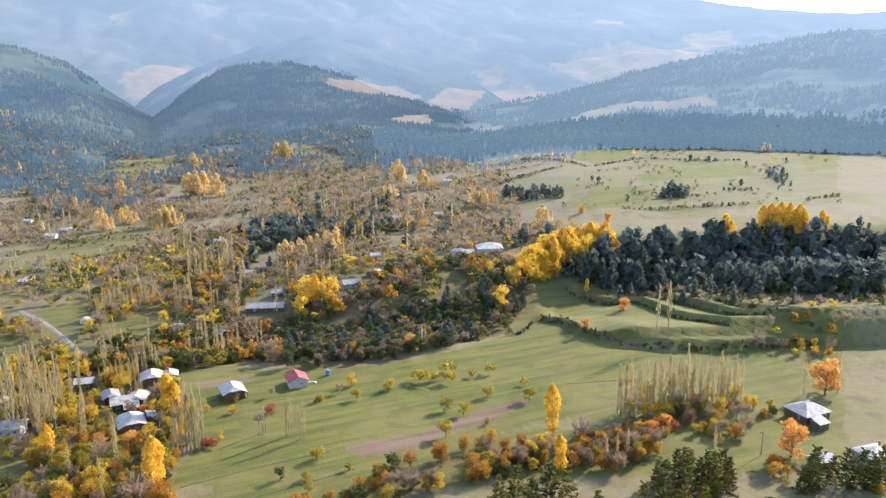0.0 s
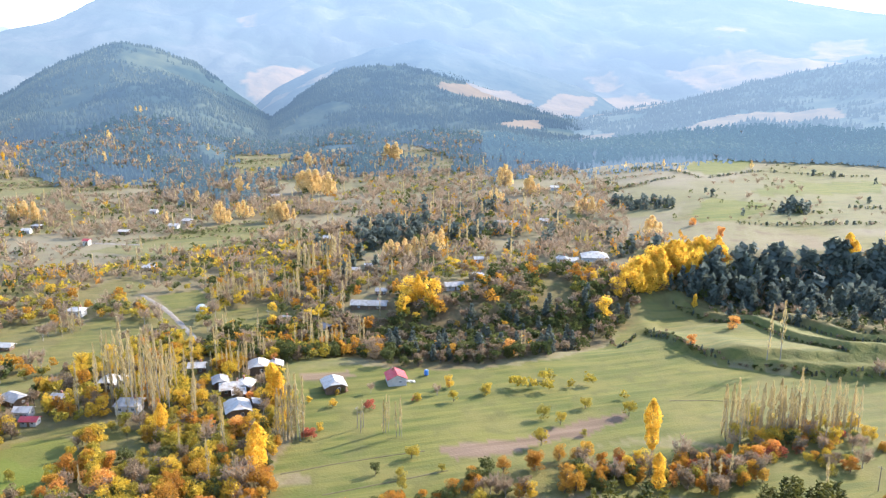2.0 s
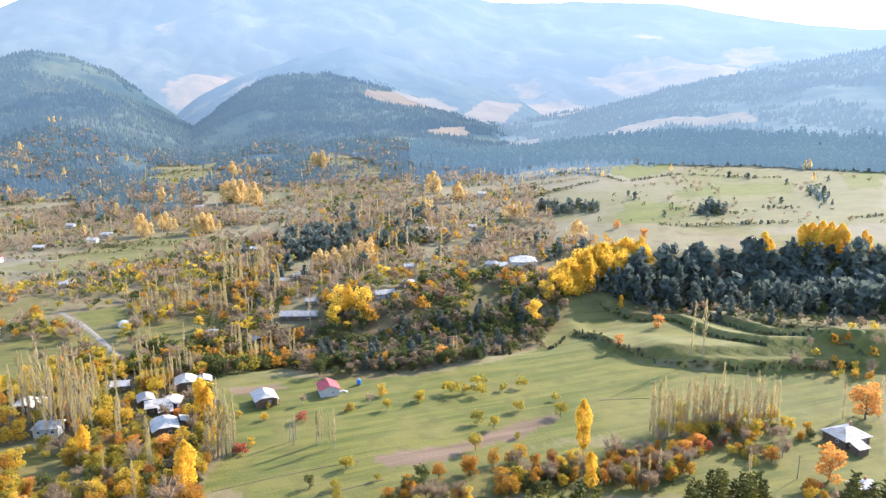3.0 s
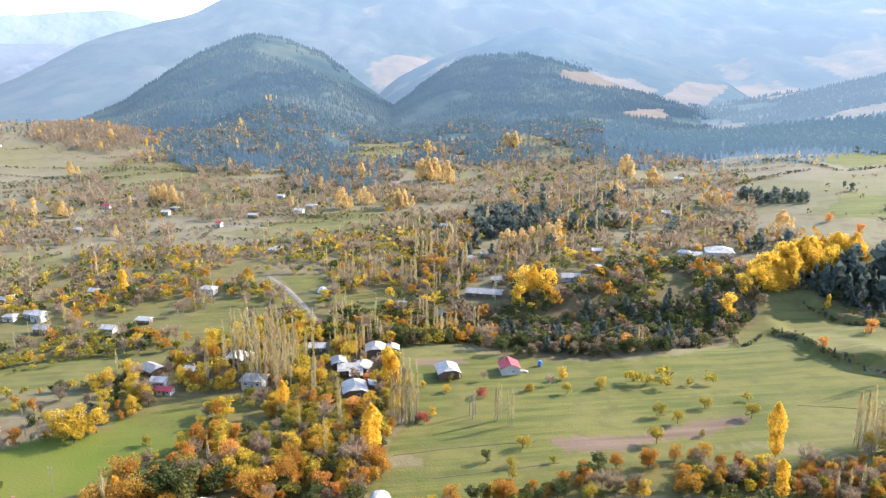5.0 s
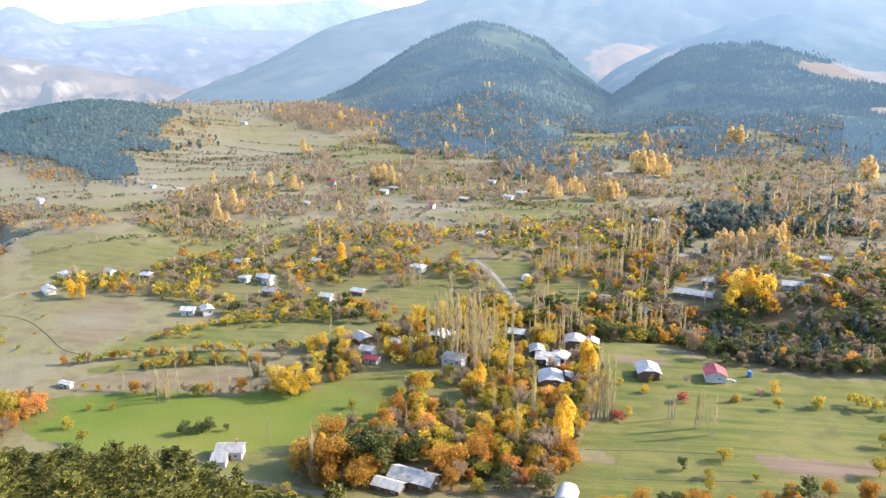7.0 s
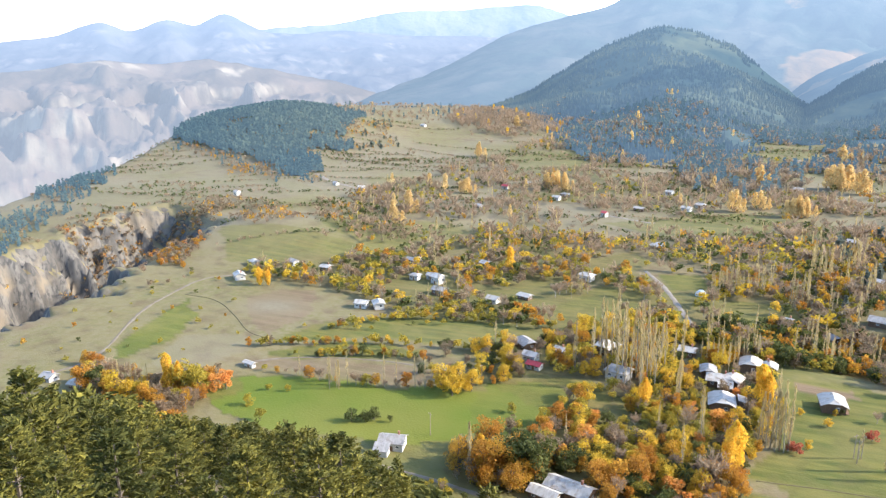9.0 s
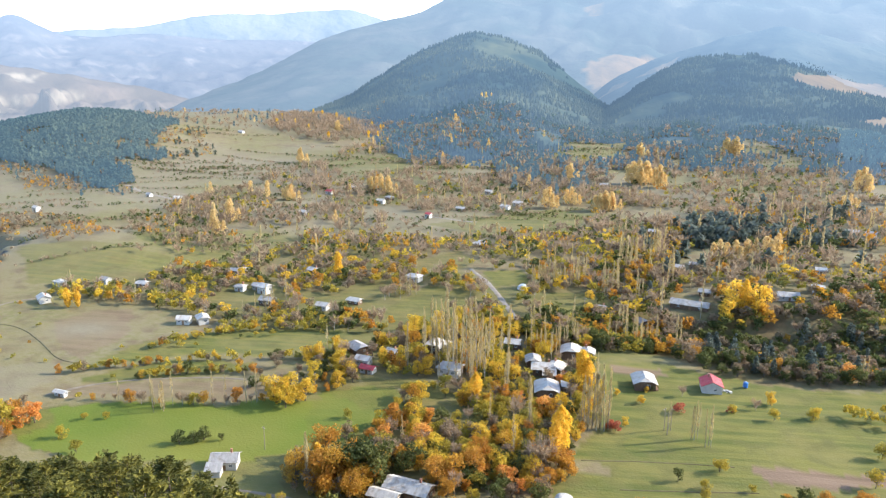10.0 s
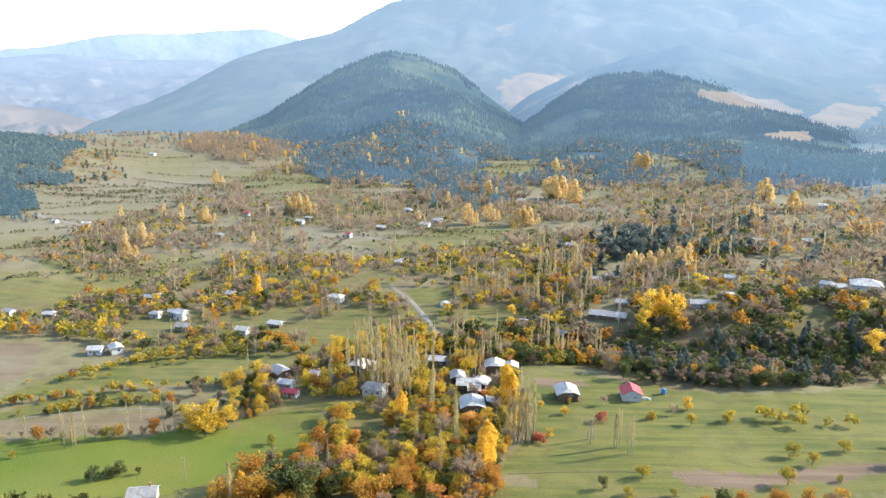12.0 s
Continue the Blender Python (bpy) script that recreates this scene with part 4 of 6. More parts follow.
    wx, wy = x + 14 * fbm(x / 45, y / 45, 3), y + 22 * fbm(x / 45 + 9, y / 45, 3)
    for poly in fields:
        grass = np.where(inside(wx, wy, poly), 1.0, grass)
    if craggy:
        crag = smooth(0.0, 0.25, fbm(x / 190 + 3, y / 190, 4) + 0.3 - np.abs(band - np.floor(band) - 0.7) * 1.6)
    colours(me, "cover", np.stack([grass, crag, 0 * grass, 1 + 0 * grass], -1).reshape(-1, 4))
    ob = tagged(new(name, me), label, "mountain", kind="structure")
    return x, y, z, grass


def hill_height(x, y):
    """Height of the hills that join the valley, where they stand; far below elsewhere."""
    az, r = np.degrees(np.arctan2(-x, y)), np.hypot(x, y)
    best = np.full(np.shape(x), -999.0)
    for bearing, far_out, front, v, z in HILLS:
        i = np.interp(az, bearing[::-1], np.arange(len(bearing))[::-1])
        k, f = np.floor(i).astype(int).clip(0, len(bearing) - 2), i % 1.0
        q = (np.interp(az, bearing[::-1], far_out[::-1]) - r) / np.interp(az, bearing[::-1], front[::-1])
        j = np.clip(q * (len(v) - 1), 0, len(v) - 1.001)
        m, g = j.astype(int), j % 1.0
        h = (z[k, m] * (1 - f) + z[k + 1, m] * f) * (1 - g) + (z[k, m + 1] * (1 - f) + z[k + 1, m + 1] * f) * g
        ok = (q > 0) & (q < 1) & (az < bearing.max()) & (az > bearing.min())
        best = np.where(ok, np.maximum(best, h), best)
    return best


# blue emission painted over each range to stand for the haze before it
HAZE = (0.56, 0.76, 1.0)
FAR_SLOPE = hazed_material("far_slope", (0.02, 0.03, 0.026), (0.05, 0.05, 0.04), (0.15, 0.09, 0.04), (0.4, 0.38, 0.34), (0.58, 0.76, 0.98), 0.295)
NEAR_SLOPE = hazed_material("near_slope", (0.02, 0.032, 0.024), (0.06, 0.066, 0.036), (0.17, 0.115, 0.06), (0.4, 0.38, 0.34), (0.47, 0.7, 1.0), 0.135, 0.75, 1.3, 180)
SUNWARD_SLOPE = hazed_material("sunward_slope", (0.02, 0.035, 0.025), (0.07, 0.075, 0.05), (0.16, 0.11, 0.058), (0.4, 0.38, 0.34), HAZE, 0.225)
MID_SLOPE = hazed_material("mid_slope", (0.02, 0.03, 0.025), (0.05, 0.055, 0.04), (0.15, 0.1, 0.052), (0.4, 0.38, 0.34), (0.52, 0.73, 1.0), 0.215, 0.8, 1.35, 190)
CLIFF_SLOPE = hazed_material("cliff_slope", (0.05, 0.04, 0.031), (0.08, 0.06, 0.045), (0.25, 0.2, 0.14), (0.17, 0.14, 0.1), (0.61, 0.71, 0.85), 0.355)
PEAK_SLOPE = hazed_material("peak_slope", (0.025, 0.028, 0.03), (0.05, 0.048, 0.045), (0.25, 0.2, 0.14), (0.09, 0.08, 0.07), (0.6, 0.74, 0.96), 0.42)
FAINT_SLOPE = hazed_material("faint_slope", (0.1, 0.1, 0.09), (0.14, 0.13, 0.1), (0.25, 0.2, 0.14), (0.3, 0.27, 0.25), HAZE, 0.36)

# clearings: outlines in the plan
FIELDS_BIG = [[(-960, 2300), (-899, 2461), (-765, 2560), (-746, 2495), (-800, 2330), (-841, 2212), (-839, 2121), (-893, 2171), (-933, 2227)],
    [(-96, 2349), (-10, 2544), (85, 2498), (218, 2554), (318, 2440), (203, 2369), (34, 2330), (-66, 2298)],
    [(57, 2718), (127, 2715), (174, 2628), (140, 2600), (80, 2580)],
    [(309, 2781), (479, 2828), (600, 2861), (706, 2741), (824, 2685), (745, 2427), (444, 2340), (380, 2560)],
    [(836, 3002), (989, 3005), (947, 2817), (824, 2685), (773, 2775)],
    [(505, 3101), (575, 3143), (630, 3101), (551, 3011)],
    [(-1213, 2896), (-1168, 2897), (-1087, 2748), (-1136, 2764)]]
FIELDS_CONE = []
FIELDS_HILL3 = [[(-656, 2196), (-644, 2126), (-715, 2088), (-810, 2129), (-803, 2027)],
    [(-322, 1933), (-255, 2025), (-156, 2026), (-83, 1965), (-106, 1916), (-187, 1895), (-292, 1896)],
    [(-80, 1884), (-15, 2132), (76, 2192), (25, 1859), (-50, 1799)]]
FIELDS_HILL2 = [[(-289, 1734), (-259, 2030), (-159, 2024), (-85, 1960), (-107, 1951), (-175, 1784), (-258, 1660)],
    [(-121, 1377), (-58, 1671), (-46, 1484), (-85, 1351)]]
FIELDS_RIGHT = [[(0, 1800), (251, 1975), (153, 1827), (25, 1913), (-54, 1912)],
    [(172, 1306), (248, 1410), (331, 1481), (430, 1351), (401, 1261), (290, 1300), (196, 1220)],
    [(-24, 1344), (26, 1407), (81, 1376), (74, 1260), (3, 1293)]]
BIG = [(-2023, 1469, -98), (-2049, 1601, -65), (-2086, 2015, 24), (-2009, 2361, 168), (-1850, 2733, 257), (-1776, 3016, 387), (-1572, 3238, 439), (-1237, 3381, 540),
       (-1053, 3443, 515), (-895, 3487, 502), (-687, 3534, 527), (-457, 3571, 483), (-289, 3588, 489), (-19, 3700, 402), (322, 3686, 408), (748, 3521, 388),
       (1111, 3319, 301), (1415, 3091, 261), (1845, 2736, 257), (2400, 1700, 260), (2700, 500, 220)]
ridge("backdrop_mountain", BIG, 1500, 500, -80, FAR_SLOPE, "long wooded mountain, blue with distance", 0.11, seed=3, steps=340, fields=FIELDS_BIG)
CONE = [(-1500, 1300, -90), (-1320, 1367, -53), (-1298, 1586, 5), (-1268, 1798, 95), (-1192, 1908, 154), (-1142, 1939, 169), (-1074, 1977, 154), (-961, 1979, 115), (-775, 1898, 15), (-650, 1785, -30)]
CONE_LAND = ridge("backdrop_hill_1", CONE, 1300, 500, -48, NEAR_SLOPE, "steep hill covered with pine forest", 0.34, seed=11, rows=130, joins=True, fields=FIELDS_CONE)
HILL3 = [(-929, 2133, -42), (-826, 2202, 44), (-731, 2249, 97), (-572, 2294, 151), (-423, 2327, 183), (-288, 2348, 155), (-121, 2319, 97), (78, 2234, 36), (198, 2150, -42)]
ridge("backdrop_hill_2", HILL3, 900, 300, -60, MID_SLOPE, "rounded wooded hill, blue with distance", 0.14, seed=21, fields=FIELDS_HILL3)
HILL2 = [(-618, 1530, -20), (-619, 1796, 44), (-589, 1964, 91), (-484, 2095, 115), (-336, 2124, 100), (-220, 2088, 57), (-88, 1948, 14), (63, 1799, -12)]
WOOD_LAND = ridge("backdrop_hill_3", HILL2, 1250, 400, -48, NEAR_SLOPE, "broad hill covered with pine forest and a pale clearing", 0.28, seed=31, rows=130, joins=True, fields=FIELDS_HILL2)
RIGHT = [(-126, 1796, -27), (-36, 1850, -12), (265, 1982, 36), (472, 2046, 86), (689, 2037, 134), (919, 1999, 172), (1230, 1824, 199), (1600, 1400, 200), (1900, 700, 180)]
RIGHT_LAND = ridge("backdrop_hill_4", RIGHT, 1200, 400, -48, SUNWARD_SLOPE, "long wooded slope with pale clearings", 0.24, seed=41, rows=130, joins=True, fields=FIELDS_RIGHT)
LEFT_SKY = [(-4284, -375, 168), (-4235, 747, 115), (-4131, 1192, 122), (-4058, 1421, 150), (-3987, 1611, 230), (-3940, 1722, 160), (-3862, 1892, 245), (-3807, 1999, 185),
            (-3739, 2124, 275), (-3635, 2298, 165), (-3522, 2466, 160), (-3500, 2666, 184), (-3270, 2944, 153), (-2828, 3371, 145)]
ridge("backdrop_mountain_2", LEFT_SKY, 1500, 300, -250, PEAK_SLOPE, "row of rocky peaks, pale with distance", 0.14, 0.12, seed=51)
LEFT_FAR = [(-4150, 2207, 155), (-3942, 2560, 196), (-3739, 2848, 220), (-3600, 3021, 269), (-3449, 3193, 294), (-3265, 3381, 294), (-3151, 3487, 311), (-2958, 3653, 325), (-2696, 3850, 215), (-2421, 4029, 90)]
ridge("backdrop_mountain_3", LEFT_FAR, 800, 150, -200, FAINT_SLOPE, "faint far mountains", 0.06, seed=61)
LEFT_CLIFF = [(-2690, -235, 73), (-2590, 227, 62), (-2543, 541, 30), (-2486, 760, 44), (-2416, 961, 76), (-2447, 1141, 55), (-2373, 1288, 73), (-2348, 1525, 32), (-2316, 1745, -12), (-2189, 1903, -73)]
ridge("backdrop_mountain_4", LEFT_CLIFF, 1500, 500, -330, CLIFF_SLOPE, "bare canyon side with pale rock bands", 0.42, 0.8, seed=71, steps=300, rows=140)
# ---------------------------------------------------------------- trees: shapes of height 1, with trunk and crown
def tube(points, radii, sides=5):
    """Quads of a limb along points."""
    p, v = np.array(points, float), []
    for k, (q, r) in enumerate(zip(p, radii)):
        d = p[min(k + 1, len(p) - 1)] - p[max(k - 1, 0)]
        d = d / max(np.linalg.norm(d), 1e-9)
        a = np.cross(d, (0.3, 1, 0.1))
        a /= np.linalg.norm(a)
        b = np.cross(d, a)
        t = np.arange(sides) * 2 * math.pi / sides
        v.append(q + r * (np.cos(t)[:, None] * a + np.sin(t)[:, None] * b))
    n = len(p)
    f = [(i * sides + j, i * sides + (j + 1) % sides, (i + 1) * sides + (j + 1) % sides, (i + 1) * sides + j) for i in range(n - 1) for j in range(sides)]
    return np.concatenate(v), np.array(f)


def joined(pieces):
    vs, fs, k = [], [], 0
    for v, f in pieces:
        vs.append(v)
        fs.append(np.asarray(f) + k)
        k += len(v)
    return np.concatenate(vs), np.concatenate(fs)


def clumps(rng, centres, size, upright=0.0, long=1.0, thin=0.6, away=None):
    """A bent leafy scrap at each centre."""
    n = len(centres)
    a, b = rng.normal(size=(n, 3)), rng.normal(size=(n, 3))
    a[:, 2] += upright * np.sign(a[:, 2]) * 3
    if away is not None:
        a = a * 0.35 + away
    a /= np.linalg.norm(a, axis=1)[:, None]
    b -= (a * b).sum(1)[:, None] * a
    b /= np.linalg.norm(b, axis=1)[:, None]
    s = size * rng.uniform(0.6, 1.35, (n, 1))
    v = np.stack([centres + s * (i * a * long + j * b) * rng.uniform(0.75, 1.2, (n, 1)) + min(0.25, thin * 0.5) * s * rng.normal(size=(n, 3)) for i, j in ((-1, -thin), (1, -thin), (1, thin), (-1, thin))], 1)
    return v.reshape(-1, 3), np.arange(4 * n).reshape(-1, 4)


def in_lobes(rng, lobes, n, shell=0.45):
    """Points in a set of egg shapes, most of them near their skins."""
    L = np.array(lobes, float)
    w = (L[:, 3] * L[:, 4] * L[:, 5]) ** 0.67
    pick = rng.choice(len(L), n, p=w / w.sum())
    d = rng.normal(size=(n, 3))
    d /= np.linalg.norm(d, axis=1)[:, None]
    r = shell + (1 - shell) * rng.uniform(0, 1, (n, 1)) ** 0.6
    return L[pick, :3] + d * r * L[pick, 3:]


def broad_shape(seed, n=330, wide=0.36, bottom=0.22, size=0.05, lobes=9):
    rng = np.random.RandomState(seed)
    L = [(0, 0, 0.62, wide * 0.62, wide * 0.62, 0.3)]
    limbs = [tube([(0, 0, -0.03), (0.01, 0, 0.2), (-0.01, 0.01, 0.42), (0, 0, 0.75)], (0.028, 0.02, 0.014, 0.004))]
    for k in range(lobes):
        t = 2 * math.pi * (k + rng.uniform(-0.3, 0.3)) / lobes * 1.7
        z = rng.uniform(bottom + 0.12, 0.84)
        out = wide * rng.uniform(0.45, 0.8) * math.sqrt(max(0.15, 1 - ((z - 0.5) / 0.5) ** 2))
        c = (out * math.cos(t), out * math.sin(t), z)
        r = wide * rng.uniform(0.3, 0.48)
        L.append((*c, r, r, r * 0.8))
        limbs.append(tube([(0, 0, max(0.15, z - 0.28)), (c[0] * 0.5, c[1] * 0.5, z - 0.12), c], (0.012, 0.008, 0.003), 4))
    return joined(limbs), clumps(rng, in_lobes(rng, L, n), size)


def tall_shape(seed, n=320, wide=0.15, bottom=0.12, size=0.032, upright=0.5, full=True, long=1.6, thin=0.6):
    """Poplar: a tall flame on a straight stem."""
    rng = np.random.RandomState(seed)
    z = bottom + (1 - bottom) * rng.uniform(0, 1, n) ** 0.85
    s = (z - bottom) / (1 - bottom)
    out = wide * (np.clip(s * 5, 0.25, 1) * (1 - s ** (3.0 if full else 2.0)) ** 0.6 + 0.04) * (1 + 0.3 * np.sin(9 * s + seed))
    t = rng.uniform(0, 2 * math.pi, n)
    r = out * rng.uniform(0.25, 1, n) ** 0.6
    c = np.stack([r * np.cos(t), r * np.sin(t), z], -1)
    limbs = [tube([(0, 0, -0.02), (0.004, 0, 0.3), (-0.003, 0.003, 0.65), (0, 0, 0.97)], (0.009, 0.007, 0.004, 0.001))]
    return joined(limbs), clumps(rng, c, size, upright, long, thin)


def bare_shape(seed, n=460, wide=0.36, size=0.024):
    """Leafless crown of fine twigs."""
    rng = np.random.RandomState(seed)
    limbs = [tube([(0, 0, -0.03), (0.01, 0.01, 0.25), (0, 0, 0.6)], (0.026, 0.018, 0.006))]
    tips = []
    for k in range(13):
        t, z = rng.uniform(0, 6.28), rng.uniform(0.2, 0.55)
        o = wide * rng.uniform(0.5, 1.0)
        e = np.array((o * math.cos(t), o * math.sin(t), min(z + rng.uniform(0.2, 0.5), 1)))
        m = np.array((0.4 * e[0], 0.4 * e[1], 0.5 * (z + e[2]) - 0.03))
        limbs.append(tube([(0, 0, z), m, e], (0.011, 0.007, 0.002), 4))
        tips += [m + (e - m) * q for q in rng.uniform(0, 1.1, n // 13)]
    tips = np.array(tips) + 0.055 * rng.normal(size=(len(tips), 3))
    away = tips - (0, 0, 0.3)
    away /= np.linalg.norm(away, axis=1)[:, None]
    return joined(limbs), clumps(rng, tips, size, 0.0, 3.0, 0.28, away)


def pine_shape(seed, n=620, wide=0.26, tiers=15, size=0.036, bottom=0.14, power=1.5, long=1.0, thin=0.6):
    """Pine: tiers of boughs with tufts, uneven and open between."""
    rng = np.random.RandomState(seed)
    limbs = [tube([(0, 0, -0.04), (0.008, 0, 0.3), (-0.005, 0.006, 0.65), (0, 0, 0.98)], (0.024, 0.019, 0.012, 0.003))]
    tufts, away = [], []
    for k in range(tiers):
        z = bottom + (0.98 - bottom) * k / (tiers - 1)
        s = (z - bottom) / (1 - bottom)
        reach = wide * (1 - 0.86 * s ** power) * (0.75 + 0.25 * min(1, s * 6))
        boughs = 6 if s < 0.75 else 4
        for j in range(boughs):
            t = 2 * math.pi * (j + rng.uniform(-0.35, 0.35)) / boughs + k * 1.1
            o = reach * rng.uniform(0.6, 1.12)
            rise = 0.02 + 0.09 * s + rng.uniform(-0.02, 0.03)
            e = np.array((o * math.cos(t), o * math.sin(t), z + rise))
            if k % 2 == 0:
                limbs.append(tube([(0, 0, z), 0.5 * (np.array((0, 0, z)) + e) - (0, 0, 0.01), e], (0.007, 0.005, 0.001), 3))
            m = max(2, int(n / (tiers * boughs) * (0.5 + o / wide)))
            q = rng.uniform(0.3, 1.05, m)
            tufts.append(np.array((0, 0, z)) + (e - (0, 0, z)) * q[:, None] + rng.normal(size=(m, 3)) * (0.022, 0.022, 0.012))
            d = (e - (0, 0, z)) / max(o, 1e-6)
            away.append(np.repeat([(d[0], d[1], 0.35)], m, 0) + 0.25 * rng.normal(size=(m, 3)))
    return joined(limbs), clumps(rng, np.concatenate(tufts), size, 0.0, long, thin, np.concatenate(away) if long > 1 else None)


KINDS = {
    # kind: leaf material, bark, shapes, shapes for the far ones, label
    "straw_poplar": (STRAW, PALE_BARK, [tall_shape(s, n, w, b, 0.0098, 1.4, False, 3.0, 0.36) for s, n, w, b in ((1, 250, 0.044, 0.05), (2, 190, 0.042, 0.08), (3, 120, 0.045, 0.22), (4, 140, 0.038, 0.12))], [tall_shape(s, 60, 0.045, 0.1, 0.024, 1.4, False, 3.0, 0.4) for s in (4, 5)], "tall thin poplar with sparse straw-coloured leaves", "poplar"),
    "golden_poplar": (GOLD, BARK, [tall_shape(s, 1300, 0.17, 0.06, 0.0165, 0.2) for s in (6, 7, 8)], [tall_shape(s, 150, 0.17, 0.06, 0.045, 0.2) for s in (9, 10)], "bright golden-yellow poplar in full autumn colour", "poplar"),
    "pale_poplar": (HAZED_GOLD, BARK, [tall_shape(s, 420, 0.2, 0.05, 0.03, 0.2, True, 1.2) for s in (86, 87, 88)], [tall_shape(s, 120, 0.17, 0.06, 0.048, 0.3) for s in (89, 90)], "golden poplar in the upper valley, paled by painted haze", "poplar"),
    "grove_tree": (GOLD, BARK, [broad_shape(s, 1300, 0.4, 0.06, 0.022, 13) for s in (81, 82, 83)], [broad_shape(s, 170, 0.4, 0.05, size=0.055, lobes=9) for s in (84, 85)], "round golden-yellow tree in a dense grove", "tree"),
    "amber_tree": (AMBER, BARK, [broad_shape(s, 1100, 0.36, 0.1, size=0.0235, lobes=13) for s in (11, 12, 13, 19)], [broad_shape(s, 150, 0.36, size=0.056, lobes=8) for s in (14, 15)], "broad tree with amber and orange autumn leaves", "tree"),
    "great_tree": (RUST, BARK, [broad_shape(s, 1900, 0.4, 0.08, 0.0175, 16) for s in (61, 62, 63)], [broad_shape(s, 150, 0.36, size=0.056, lobes=8) for s in (64, 65)], "large broad tree with rust-orange autumn leaves", "tree"),
    "flame_tree": (FLAME, BARK, [broad_shape(s, 1000, 0.4, 0.04, 0.026, 13) for s in (16, 17, 18)], [broad_shape(s, 120, 0.36, size=0.066, lobes=7) for s in (18, 19)], "small tree with red-orange autumn leaves", "tree"),
    "russet_tree": (RUSSET, BARK, [broad_shape(s, 1000, 0.36, 0.1, size=0.0235, lobes=13) for s in (21, 22, 23)], [broad_shape(s, 140, 0.38, size=0.058, lobes=8) for s in (24, 25)], "broad tree with dull russet-brown leaves", "tree"),
    "fruit_tree": (OLIVE, BARK, [broad_shape(s, 1000, 0.48, 0.08, 0.0275, 12) for s in (26, 27, 28, 20)], [broad_shape(s, 100, 0.48, 0.1, 0.078, 8) for s in (29, 30)], "low round fruit tree with yellow-green leaves", "fruit tree"),
    "yellow_tree": (LIME, BARK, [broad_shape(s, 1100, 0.38, 0.1, size=0.0235, lobes=13) for s in (31, 32, 33)], [broad_shape(s, 150, 0.4, size=0.056, lobes=8) for s in (34, 35)], "round tree with lemon-yellow autumn leaves", "tree"),
    "green_tree": (GREEN, BARK, [broad_shape(s, 1000, 0.42, 0.08, 0.0265, 13) for s in (36, 37, 38)], [broad_shape(s, 100, 0.42, 0.1, 0.075, 8) for s in (39, 40)], "dark green leafy tree among autumn trees", "tree"),
    "red_bush": (CRIMSON, BARK, [broad_shape(s, 420, 0.6, 0.02, 0.05) for s in (71, 72)], [broad_shape(s, 70, 0.6, 0.02, 0.1, 6) for s in (73, 74)], "low bush with crimson autumn leaves", "bush"),
    "bare_tree": (TWIGS, PALE_BARK, [bare_shape(s) for s in (41, 42, 43)], [bare_shape(s, 78, size=0.05) for s in (44, 45)], "leafless grey-brown tree with fine twigs", "tree"),
    "pine_tree": (NEEDLES, BARK, [pine_shape(s, 3400, 0.43, 10, 0.0155, 0.05, 1.7, 1.6, 0.48) for s in (46, 47, 48, 49)], [pine_shape(s, 330, 0.36, 9, 0.04, 0.06, 1.4, 1.5, 0.42) for s in (50, 51)], "green pine with dense tufted boughs on the hillside", "pine tree"),
    "hill_pine": (HAZED_HILL_NEEDLES, BARK, [pine_shape(s, 60, 0.28, 7, 0.1, 0.06, 1.7) for s in (57, 58)], [pine_shape(s, 34, 0.28, 6, 0.12, 0.04, 1.7) for s in (57, 58)], "pines covering a low hill, blue with painted haze", "forest"),
    "distant_pine": (HAZED_BELT_NEEDLES, BARK, [pine_shape(s, 60, 0.28, 7, 0.1, 0.06, 1.7) for s in (57, 58)], [pine_shape(s, 34, 0.28, 6, 0.12, 0.04, 1.7) for s in (57, 58)], "pines covering a low hill, blue with painted haze", "forest"),
    "dark_pine": (DARK_NEEDLES, BARK, [pine_shape(s, 520, 0.28, 12, 0.042, 0.08, 1.8) for s in (52, 53, 54)], [pine_shape(s, 56, 0.3, 7, 0.12, 0.06, 1.9) for s in (55, 56)], "dark pine in a shaded wood", "pine tree"),
}
WANTED = {k: [] for k in KINDS}
RNG = np.random.RandomState(5)


def plant(kind, x, y, h):
    WANTED[kind].append((x, y, h))


SHADED = {id(STREAM_WOOD): DARK_WOOD}
OPEN_FIELDS = [FIELD_BRIGHT, FIELD_EAST, VILLAGE_GRASS, MEADOW, LANE_FIELD, SQUARE, DOME, BARE_OVAL, MID_GREEN, FAR_GREEN, FAR_STRIP, UPPER_STRIP, STRIP_A, STRIP_B, BELT_FIELD, BELT_FIELD_B, BELT_FIELD_C, FAR_FIELD_A, FAR_FIELD_B]


